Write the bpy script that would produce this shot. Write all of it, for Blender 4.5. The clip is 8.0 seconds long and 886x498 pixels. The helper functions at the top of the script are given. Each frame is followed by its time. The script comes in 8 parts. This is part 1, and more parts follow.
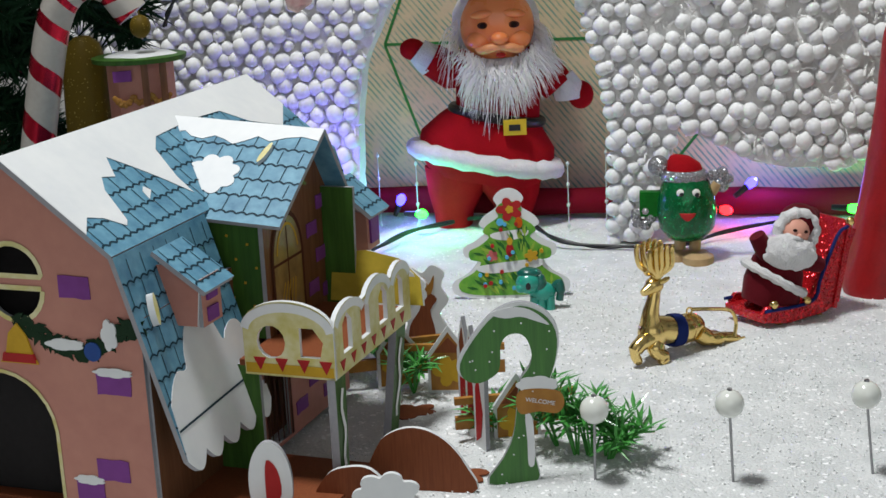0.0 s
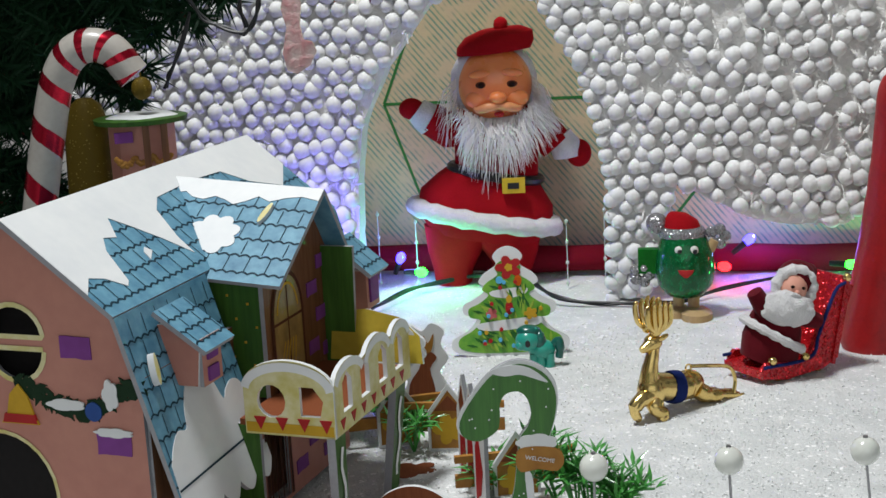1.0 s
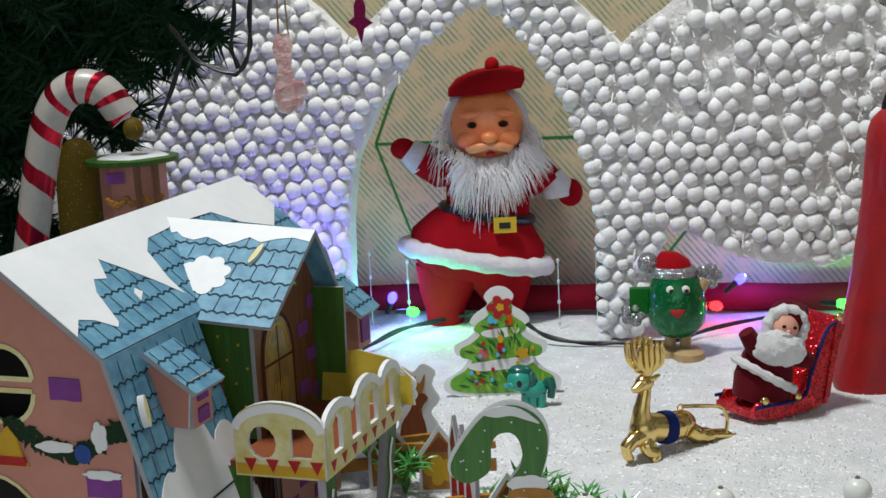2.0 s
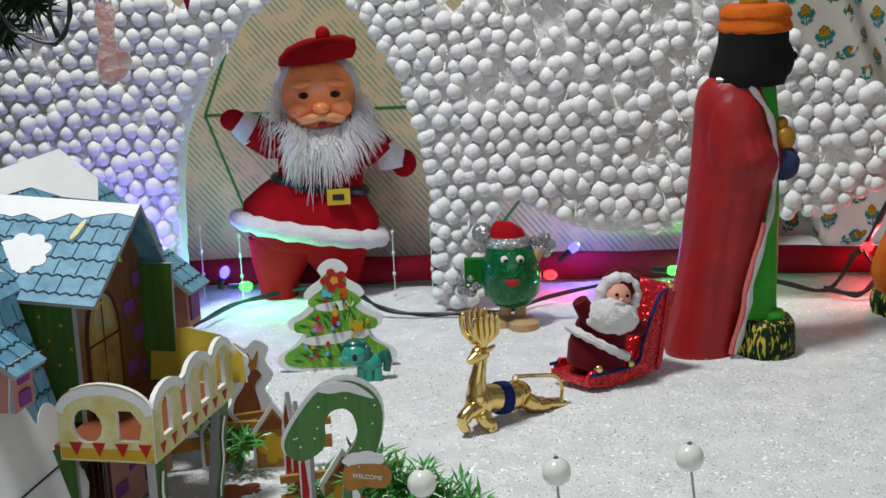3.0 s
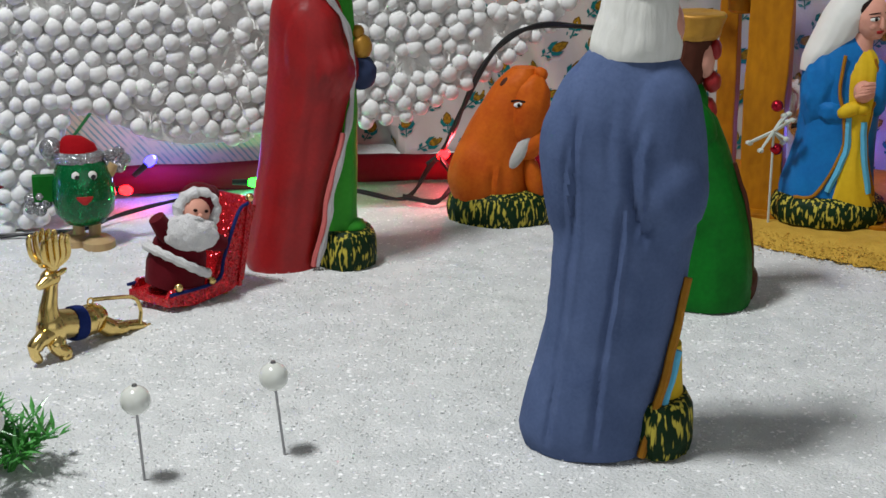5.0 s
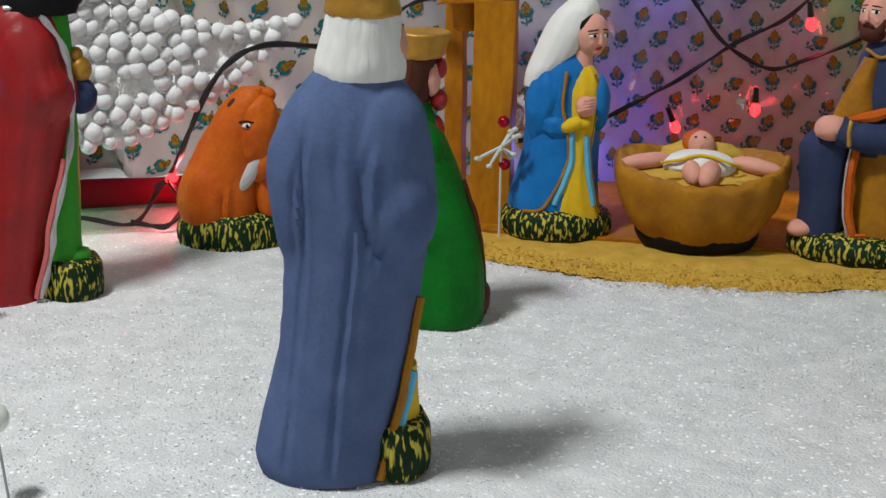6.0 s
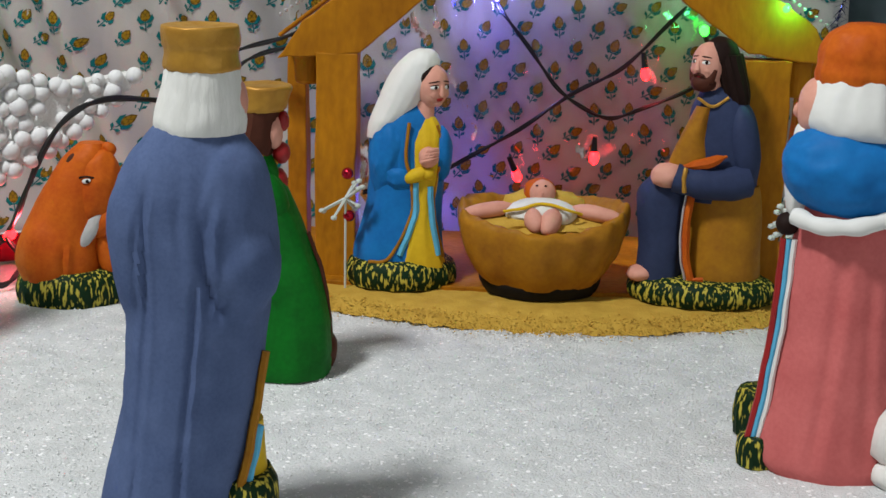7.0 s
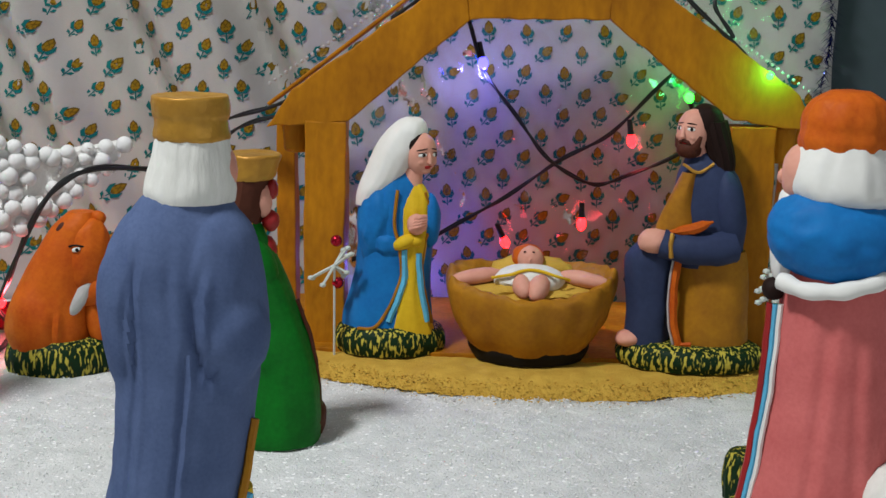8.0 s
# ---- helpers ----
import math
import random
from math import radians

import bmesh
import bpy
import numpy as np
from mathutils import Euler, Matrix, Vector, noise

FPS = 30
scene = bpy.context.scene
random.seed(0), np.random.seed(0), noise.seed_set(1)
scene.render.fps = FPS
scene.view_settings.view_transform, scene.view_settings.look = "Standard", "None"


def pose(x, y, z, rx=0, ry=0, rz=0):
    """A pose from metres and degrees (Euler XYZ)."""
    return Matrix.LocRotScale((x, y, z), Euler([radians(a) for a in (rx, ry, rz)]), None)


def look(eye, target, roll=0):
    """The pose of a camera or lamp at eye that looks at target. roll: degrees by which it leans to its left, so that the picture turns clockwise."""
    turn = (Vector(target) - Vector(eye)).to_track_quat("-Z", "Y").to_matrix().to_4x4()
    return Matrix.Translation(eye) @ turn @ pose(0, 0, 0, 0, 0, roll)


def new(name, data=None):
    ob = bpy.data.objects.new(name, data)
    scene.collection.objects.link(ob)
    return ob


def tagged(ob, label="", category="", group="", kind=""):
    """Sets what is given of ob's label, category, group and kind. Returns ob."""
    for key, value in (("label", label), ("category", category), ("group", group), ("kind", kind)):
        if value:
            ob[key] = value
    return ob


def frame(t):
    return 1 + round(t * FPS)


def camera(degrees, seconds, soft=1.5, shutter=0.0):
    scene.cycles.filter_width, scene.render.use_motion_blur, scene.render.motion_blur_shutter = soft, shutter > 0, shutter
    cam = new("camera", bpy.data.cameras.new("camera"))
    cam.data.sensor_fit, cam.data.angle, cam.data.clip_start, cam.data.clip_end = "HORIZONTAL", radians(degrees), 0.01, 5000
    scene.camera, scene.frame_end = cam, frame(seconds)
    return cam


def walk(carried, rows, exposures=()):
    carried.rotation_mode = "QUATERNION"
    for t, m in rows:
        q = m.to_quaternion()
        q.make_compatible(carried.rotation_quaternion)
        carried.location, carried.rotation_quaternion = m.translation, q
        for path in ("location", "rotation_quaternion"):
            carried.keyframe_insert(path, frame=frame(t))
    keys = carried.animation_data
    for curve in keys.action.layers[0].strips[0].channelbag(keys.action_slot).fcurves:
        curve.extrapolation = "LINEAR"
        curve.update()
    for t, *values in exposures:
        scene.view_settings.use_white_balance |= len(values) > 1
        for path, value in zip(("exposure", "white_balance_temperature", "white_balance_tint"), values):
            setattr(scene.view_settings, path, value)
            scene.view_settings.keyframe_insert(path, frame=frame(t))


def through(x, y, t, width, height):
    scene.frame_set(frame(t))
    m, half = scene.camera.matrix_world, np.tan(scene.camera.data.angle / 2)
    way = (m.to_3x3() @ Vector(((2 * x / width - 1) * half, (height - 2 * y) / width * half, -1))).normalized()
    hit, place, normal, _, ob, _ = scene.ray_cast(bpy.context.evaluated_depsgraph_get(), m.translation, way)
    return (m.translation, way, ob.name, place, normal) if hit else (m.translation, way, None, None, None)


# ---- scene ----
cam = camera(33.22, 8.0)
EXPOSURES = [(0.0, 0.0), (3.5, -0.04), (4.2, -0.06), (5.5, 0.0), (6.5, 0.10), (8.0, 0.12)]
# seconds, eye in metres, yaw, pitch and roll in degrees
ROWS = [
    (0.0, 0.0008, -0.0000, 0.2459, 0.61, -15.04, -2.73),
    (0.5, 0.0012, -0.0019, 0.2471, 0.56, -13.87, -2.86),
    (1.0, 0.0015, -0.0038, 0.2476, 0.52, -12.85, -3.01),
    (2.3, 0.0023, -0.0033, 0.2487, -0.23, -11.30, -2.99),
    (2.5, 0.0017, -0.0035, 0.2481, -1.57, -11.55, -2.88),
    (3.0, 0.0049, 0.0065, 0.2473, -6.19, -12.84, -2.51),
    (3.5, 0.0063, 0.0111, 0.2462, -11.01, -13.69, -1.95),
    (4.0, 0.0087, 0.0164, 0.2454, -15.46, -14.68, -1.43),
    (4.2, 0.0093, 0.0187, 0.2449, -17.36, -15.24, -1.01),
    (5.3, 0.0139, 0.0274, 0.2454, -24.92, -16.98, 0.35),
    (5.5, 0.0146, 0.0273, 0.2456, -27.10, -16.74, 0.55),
    (6.0, 0.0198, 0.0324, 0.2457, -32.98, -16.05, 0.94),
    (6.5, 0.0218, 0.0338, 0.2453, -37.04, -15.13, 1.22),
    (7.0, 0.0199, 0.0292, 0.2470, -38.96, -14.01, 1.30),
    (7.5, 0.0192, 0.0276, 0.2477, -39.37, -12.25, 1.18),
    (8.0, 0.0178, 0.0262, 0.2482, -39.34, -11.46, 1.07),
]
walk(cam, [(t, pose(x, y, z, 90 + pitch, 0, yaw) @ pose(0, 0, 0, 0, 0, roll)) for t, x, y, z, yaw, pitch, roll in ROWS], EXPOSURES)

# ---- light: one hanging lamp, its light thrown back by the room, an added fill ----
world = bpy.data.worlds.new("room_air")
world.use_nodes = True
world.node_tree.nodes["Background"].inputs[0].default_value = (0.55, 0.6, 0.7, 1)
world.node_tree.nodes["Background"].inputs[1].default_value = 0.05
scene.world = world


def area_lamp(name, eye, target, size_x, size_y, watts, colour):
    data = bpy.data.lights.new(name, "AREA")
    data.shape, data.size, data.size_y, data.energy, data.color = "RECTANGLE", size_x, size_y, watts, colour
    ob = new(name, data)
    ob.matrix_world = look(eye, target)
    return tagged(ob, kind="structure")


def bulb_light(name, at, watts, colour):
    data = bpy.data.lights.new(name, "POINT")
    data.energy, data.color, data.shadow_soft_size = watts, colour, 0.004
    ob = new(name, data)
    ob.location = at
    return ob


area_lamp("pendant_lamp_light", (-0.24, 0.57, 1.24), (0.22, 0.50, 0.0), 0.22, 0.14, 15.6, (0.97, 0.99, 1.0))

# added fill lamp behind the camera, no window known there
area_lamp("south_fill_light", (0.15, -1.42, 0.80), (0.2, 1.0, 0.55), 2.0, 1.25, 7.0, (0.90, 0.95, 1.0))


# ---- helpers of this scene ----
CM = 0.01
rnd = random.Random(7)


def thing(name, at, turn=0.0, label="", category="", group="", kind=""):
    ob = new(name)
    ob.empty_display_size = 0.01
    ob.matrix_world = pose(at[0], at[1], at[2], 0, 0, turn)
    return tagged(ob, label, category, group, kind)


def mesh_of(name, bm, materials, smooth=True):
    me = bpy.data.meshes.new(name)
    bmesh.ops.recalc_face_normals(bm, faces=bm.faces[:])
    bm.to_mesh(me)
    bm.free()
    for m in materials if isinstance(materials, (list, tuple)) else [materials]:
        me.materials.append(m)
    if smooth:
        me.polygons.foreach_set("use_smooth", [True] * len(me.polygons))
        me.set_sharp_from_angle(angle=radians(38))
    return me


def part(name, bm, materials, parent, label="", smooth=True, kind=""):
    ob = new(name, mesh_of(name, bm, materials, smooth))
    ob.parent = parent
    return tagged(ob, label, kind=kind)


def solo(name, bm, materials, at=(0, 0, 0), turn=0.0, label="", category="", group="", kind="", smooth=True):
    ob = new(name, mesh_of(name, bm, materials, smooth))
    ob.matrix_world = pose(at[0], at[1], at[2], 0, 0, turn)
    return tagged(ob, label, category, group, kind)


def loft(bm, rings, seg=28, mat=0, folds=0.0, count=7, phase=0.0, square=2.0, lean=0.0, nod=0.0, steps=1):
    """Rings of (z, cx, cy, rx, ry) in centimetres, skinned and capped; steps: rings drawn through between each two."""
    loops = []
    if steps > 1:
        r = [rings[0], *rings, rings[-1]]
        fine = []
        for i in range(1, len(r) - 2):
            for k in range(steps):
                t = k / steps
                fine.append([0.5 * (2 * b + (c - a) * t + (2 * a - 5 * b + 4 * c - d) * t * t + (3 * b - a - 3 * c + d) * t ** 3) for a, b, c, d in zip(*r[i - 1:i + 3])])
        rings = fine + [rings[-1]]
    for z, cx, cy, rx, ry in rings:
        loop = []
        for k in range(seg):
            a = 2 * math.pi * k / seg
            c, s = math.cos(a), math.sin(a)
            w = 1 + folds * math.sin(count * a + phase + 0.25 * z) + folds * 0.5 * math.sin((count * 2 + 1) * a + 1.3 * phase)
            p = 2.0 / square
            x = cx + rx * w * math.copysign(abs(c) ** p, c)
            y = cy + ry * w * math.copysign(abs(s) ** p, s)
            loop.append(bm.verts.new((x * CM, y * CM, (z + lean * x + nod * y) * CM)))
        loops.append(loop)
    for a, b in zip(loops, loops[1:]):
        for k in range(seg):
            bm.faces.new((a[k], a[(k + 1) % seg], b[(k + 1) % seg], b[k])).material_index = mat
    bm.faces.new(loops[0][::-1]).material_index = mat
    bm.faces.new(loops[-1]).material_index = mat


def blob(bm, at, r, mat=0, sub=3, rough=0.0, turn=(0, 0, 0)):
    """An ellipsoid in centimetres, with an uneven skin."""
    got = bmesh.ops.create_icosphere(bm, subdivisions=sub, radius=1.0)["verts"]
    m = Euler([radians(a) for a in turn]).to_matrix()
    for v in got:
        n = 1 + rough * noise.noise(v.co * 3.1 + Vector(at))
        v.co = (m @ Vector((v.co.x * r[0] * n, v.co.y * r[1] * n, v.co.z * r[2] * n)) + Vector(at)) * CM
    for f in {f for v in got for f in v.link_faces}:
        f.material_index = mat


def tube(bm, points, radius, seg=8, mat=0, unit=CM, closed=False):
    """A round bar along points; radius may be a list, one for each point."""
    pts = [Vector(p) * unit for p in points]
    rad = [r * unit for r in (radius if isinstance(radius, (list, tuple)) else [radius] * len(pts))]
    loops, side = [], None
    for i, p in enumerate(pts):
        a, b = pts[max(i - 1, 0)], pts[min(i + 1, len(pts) - 1)]
        t = (b - a).normalized()
        if side is None:
            side = t.orthogonal().normalized()
        side = (side - t * side.dot(t)).normalized()
        up = t.cross(side)
        loops.append([bm.verts.new(p + (side * math.cos(q) + up * math.sin(q)) * rad[i]) for q in (2 * math.pi * k / seg for k in range(seg))])
    for a, b in zip(loops, loops[1:]):
        for k in range(seg):
            bm.faces.new((a[k], a[(k + 1) % seg], b[(k + 1) % seg], b[k])).material_index = mat
    bm.faces.new(loops[0][::-1]).material_index = mat
    bm.faces.new(loops[-1]).material_index = mat


def smooth_line(points, steps=6):
    """A Catmull-Rom line through points."""
    p = [Vector(q) for q in points]
    p = [2 * p[0] - p[1]] + p + [2 * p[-1] - p[-2]]
    out = []
    for i in range(1, len(p) - 2):
        for k in range(steps):
            t = k / steps
            out.append(0.5 * (2 * p[i] + (p[i + 1] - p[i - 1]) * t + (2 * p[i - 1] - 5 * p[i] + 4 * p[i + 1] - p[i + 2]) * t * t
                              + (3 * p[i] - p[i - 1] - 3 * p[i + 1] + p[i + 2]) * t ** 3))
    out.append(p[-2])
    return out


def box(bm, lo, hi, mat=0, m=None, unit=CM):
    vs = [Vector((x, y, z)) * unit for x in (lo[0], hi[0]) for y in (lo[1], hi[1]) for z in (lo[2], hi[2])]
    vs = [bm.verts.new(m @ v if m else v) for v in vs]
    for q in ((0, 1, 3, 2), (4, 6, 7, 5), (0, 4, 5, 1), (2, 3, 7, 6), (0, 2, 6, 4), (1, 5, 7, 3)):
        bm.faces.new([vs[i] for i in q]).material_index = mat


def card(bm, outline, m, thick=0.18, holes=(), mat=0, edge=1, unit=CM):
    """A sheet of board: a flat outline (x, z) in centimetres with holes, thickness towards local +y, set by the matrix m."""
    tmp = bmesh.new()
    loops = []
    for loop in (outline, *holes):
        vs = [tmp.verts.new((x, 0, z)) for x, z in loop]
        for a, b in zip(vs, vs[1:] + vs[:1]):
            tmp.edges.new((a, b))
        loops.append(vs)
    bmesh.ops.triangle_fill(tmp, use_beauty=True, use_dissolve=False, edges=tmp.edges[:])
    tmp.verts.index_update()
    front = [bm.verts.new(m @ (v.co * unit)) for v in tmp.verts]
    back = [bm.verts.new(m @ ((v.co + Vector((0, thick, 0))) * unit)) for v in tmp.verts]
    for f in tmp.faces:
        ids = [v.index for v in f.verts]
        bm.faces.new([front[i] for i in ids]).material_index = mat
        bm.faces.new([back[i] for i in reversed(ids)]).material_index = mat
    for vs in loops:
        for a, b in zip(vs, vs[1:] + vs[:1]):
            bm.faces.new((front[a.index], front[b.index], back[b.index], back[a.index])).material_index = edge
    tmp.free()


def rounded(outline, steps=4):
    """A closed outline with its corners drawn round, never below the ground."""
    n, out = len(outline), []
    for i in range(n):
        a, b, c, d = (Vector(outline[(i + k) % n]) for k in (-1, 0, 1, 2))
        for k in range(steps):
            t = k / steps
            p = 0.5 * (2 * b + (c - a) * t + (2 * a - 5 * b + 4 * c - d) * t * t + (3 * b - a - 3 * c + d) * t ** 3)
            out.append((p.x, max(p.y, 0.0)))
    return out


def ellipse(cx, cz, rx, rz, n=20, a0=0.0, a1=360.0):
    whole = abs(a1 - a0) >= 360
    return [(cx + rx * math.cos(radians(a0 + (a1 - a0) * k / (n if whole else n - 1))), cz + rz * math.sin(radians(a0 + (a1 - a0) * k / (n if whole else n - 1)))) for k in range(n)]


def wobble(outline, amount, step=0.25, seed=0):
    """An outline cut into short steps and made slightly uneven."""
    out = []
    for (ax, az), (bx, bz) in zip(outline, outline[1:] + outline[:1]):
        n = max(1, int(math.hypot(bx - ax, bz - az) / step))
        for k in range(n):
            x, z = ax + (bx - ax) * k / n, az + (bz - az) * k / n
            out.append((x + amount * noise.noise((x * 2.3, z * 2.3, seed)), z + amount * noise.noise((x * 2.3, z * 2.3, seed + 9))))
    return out


# ---- materials ----
def rgb(r, g, b):
    return (r, g, b, 1.0)


def surface(name, colour, rough=0.6, metal=0.0, other=None, spread=0.5, grain=400.0, cloud=40.0, bump=0.15, size=0.0008,
            coat=0.0, sheen=0.0, through=0.0, vary=0.0, streak=None, gloss=None):
    """A paint-like surface: two colours mixed by cloudy and fine noise, with grain in its relief."""
    m = bpy.data.materials.new(name)
    m.use_nodes = True
    nt = m.node_tree
    bsdf = nt.nodes["Principled BSDF"]
    link = nt.links.new
    co = nt.nodes.new("ShaderNodeTexCoord")
    where = co.outputs["Object"]
    if streak:
        mp = nt.nodes.new("ShaderNodeMapping")
        mp.inputs["Scale"].default_value = streak
        link(where, mp.inputs["Vector"])
        where = mp.outputs["Vector"]
    big, fine = nt.nodes.new("ShaderNodeTexNoise"), nt.nodes.new("ShaderNodeTexNoise")
    for n, s, d in ((big, cloud, 4.0), (fine, grain, 3.0)):
        n.inputs["Scale"].default_value, n.inputs["Detail"].default_value = s, d
        link(where, n.inputs["Vector"])
    add = nt.nodes.new("ShaderNodeMath")
    add.operation = "MULTIPLY_ADD"
    link(fine.outputs["Fac"], add.inputs[0])
    add.inputs[1].default_value = 0.45
    link(big.outputs["Fac"], add.inputs[2])
    ramp = nt.nodes.new("ShaderNodeMapRange")
    ramp.inputs["From Min"].default_value, ramp.inputs["From Max"].default_value = 0.72 - 0.3, 0.72 + 0.3
    link(add.outputs[0], ramp.inputs["Value"])
    mix = nt.nodes.new("ShaderNodeMix")
    mix.data_type = "RGBA"
    a = rgb(*colour)
    b = rgb(*(other or [c * (1 - spread * 0.5) for c in colour]))
    mix.inputs[6].default_value, mix.inputs[7].default_value = a, b
    link(ramp.outputs["Result"], mix.inputs["Factor"])
    out = mix.outputs[2]
    if vary:
        info, hsv, span = nt.nodes.new("ShaderNodeObjectInfo"), nt.nodes.new("ShaderNodeHueSaturation"), nt.nodes.new("ShaderNodeMapRange")
        span.inputs["To Min"].default_value, span.inputs["To Max"].default_value = 1 - vary, 1 + vary
        link(info.outputs["Random"], span.inputs["Value"])
        link(span.outputs["Result"], hsv.inputs["Value"])
        link(out, hsv.inputs["Color"])
        out = hsv.outputs["Color"]
    link(out, bsdf.inputs["Base Color"])
    rr = nt.nodes.new("ShaderNodeMapRange")
    rr.inputs["To Min"].default_value, rr.inputs["To Max"].default_value = max(rough - 0.08, 0.02), min(rough + 0.1, 1)
    link(fine.outputs["Fac"], rr.inputs["Value"])
    link(rr.outputs["Result"], bsdf.inputs["Roughness"])
    bsdf.inputs["Metallic"].default_value = metal
    bsdf.inputs["Specular IOR Level"].default_value = gloss if gloss is not None else (0.12 if rough >= 0.5 else 0.4)
    bsdf.inputs["Coat Weight"].default_value = coat
    bsdf.inputs["Coat Roughness"].default_value = 0.12
    bsdf.inputs["Sheen Weight"].default_value = sheen
    if through:
        bsdf.inputs["Subsurface Weight"].default_value = through
        bsdf.inputs["Subsurface Radius"].default_value = (0.003, 0.003, 0.003)
    if bump:
        bp = nt.nodes.new("ShaderNodeBump")
        bp.inputs["Strength"].default_value, bp.inputs["Distance"].default_value = bump, size
        link(add.outputs[0], bp.inputs["Height"])
        link(bp.outputs["Normal"], bsdf.inputs["Normal"])
    return m


def glitter(name, colour, rough, metal, cells, share, jitter, base_rough=0.7, other=None, spark=(1, 1, 1), bump=0.5, bump_size=0.0012, grain=900.0):
    """Grains or foil flakes: some cells turn their own way and shine."""
    m = surface(name, colour, base_rough, 0.0, other, 0.25, grain, 60.0, bump, bump_size)
    nt = m.node_tree
    bsdf, link = nt.nodes["Principled BSDF"], nt.links.new
    co = nt.nodes.new("ShaderNodeTexCoord")
    vor = nt.nodes.new("ShaderNodeTexVoronoi")
    vor.inputs["Scale"].default_value = cells
    link(co.outputs["Object"], vor.inputs["Vector"])
    sep = nt.nodes.new("ShaderNodeSeparateColor")
    link(vor.outputs["Color"], sep.inputs["Color"])
    pick = nt.nodes.new("ShaderNodeMath")
    pick.operation = "GREATER_THAN"
    pick.inputs[1].default_value = 1 - share
    link(sep.outputs[2], pick.inputs[0])
    sub = nt.nodes.new("ShaderNodeVectorMath")
    sub.operation = "SUBTRACT"
    sub.inputs[1].default_value = (0.5, 0.5, 0.5)
    link(vor.outputs["Color"], sub.inputs[0])
    sc = nt.nodes.new("ShaderNodeVectorMath")
    sc.operation = "SCALE"
    link(sub.outputs[0], sc.inputs[0])
    k = nt.nodes.new("ShaderNodeMath")
    k.operation = "MULTIPLY"
    k.inputs[1].default_value = jitter
    link(pick.outputs[0], k.inputs[0])
    link(k.outputs[0], sc.inputs["Scale"])
    old = bsdf.inputs["Normal"].links[0].from_socket
    add = nt.nodes.new("ShaderNodeVectorMath")
    link(old, add.inputs[0])
    link(sc.outputs[0], add.inputs[1])
    nrm = nt.nodes.new("ShaderNodeVectorMath")
    nrm.operation = "NORMALIZE"
    link(add.outputs[0], nrm.inputs[0])
    link(nrm.outputs[0], bsdf.inputs["Normal"])
    for socket, value in (("Roughness", rough), ("Metallic", metal)):
        mx = nt.nodes.new("ShaderNodeMix")
        link(pick.outputs[0], mx.inputs[0])
        mx.inputs[2].default_value = base_rough if socket == "Roughness" else 0.0
        mx.inputs[3].default_value = value
        link(mx.outputs[0], bsdf.inputs[socket])
    cx = nt.nodes.new("ShaderNodeMix")
    cx.data_type = "RGBA"
    link(pick.outputs[0], cx.inputs[0])
    link(bsdf.inputs["Base Color"].links[0].from_socket, cx.inputs[6])
    cx.inputs[7].default_value = rgb(*spark)
    link(cx.outputs[2], bsdf.inputs["Base Color"])
    return m


def glow(name, colour, power):
    m = bpy.data.materials.new(name)
    m.use_nodes = True
    b = m.node_tree.nodes["Principled BSDF"]
    b.inputs["Base Color"].default_value = rgb(*colour)
    b.inputs["Emission Color"].default_value = rgb(*colour)
    b.inputs["Emission Strength"].default_value = power
    b.inputs["Roughness"].default_value = 0.2
    return m


def hatched(name, paper, ink):
    """Wrapping paper with slanting lines of ink, broken here and there."""
    m = surface(name, paper, 0.75, 0, [c * 0.86 for c in paper], grain=300, cloud=25, bump=0.1)
    nt = m.node_tree
    bsdf, link = nt.nodes["Principled BSDF"], nt.links.new
    co, mp = nt.nodes.new("ShaderNodeTexCoord"), nt.nodes.new("ShaderNodeMapping")
    mp.inputs["Rotation"].default_value = (0, radians(40), 0)
    link(co.outputs["Object"], mp.inputs["Vector"])
    wave = nt.nodes.new("ShaderNodeTexWave")
    wave.wave_type, wave.bands_direction = "BANDS", "X"
    wave.inputs["Scale"].default_value, wave.inputs["Distortion"].default_value, wave.inputs["Detail Scale"].default_value = 92.0, 0.8, 2.0
    link(mp.outputs["Vector"], wave.inputs["Vector"])
    gaps = nt.nodes.new("ShaderNodeTexNoise")
    gaps.inputs["Scale"].default_value = 75.0
    link(co.outputs["Object"], gaps.inputs["Vector"])
    a, b = nt.nodes.new("ShaderNodeMapRange"), nt.nodes.new("ShaderNodeMapRange")
    a.inputs["From Min"].default_value, a.inputs["From Max"].default_value = 0.62, 0.85
    b.inputs["From Min"].default_value, b.inputs["From Max"].default_value = 0.36, 0.56
    link(wave.outputs["Fac"], a.inputs["Value"])
    link(gaps.outputs["Fac"], b.inputs["Value"])
    mul = nt.nodes.new("ShaderNodeMath")
    mul.operation = "MULTIPLY"
    link(a.outputs["Result"], mul.inputs[0])
    link(b.outputs["Result"], mul.inputs[1])
    mx = nt.nodes.new("ShaderNodeMix")
    mx.data_type = "RGBA"
    link(mul.outputs[0], mx.inputs[0])
    link(bsdf.inputs["Base Color"].links[0].from_socket, mx.inputs[6])
    mx.inputs[7].default_value = rgb(*ink)
    link(mx.outputs[2], bsdf.inputs["Base Color"])
    return m


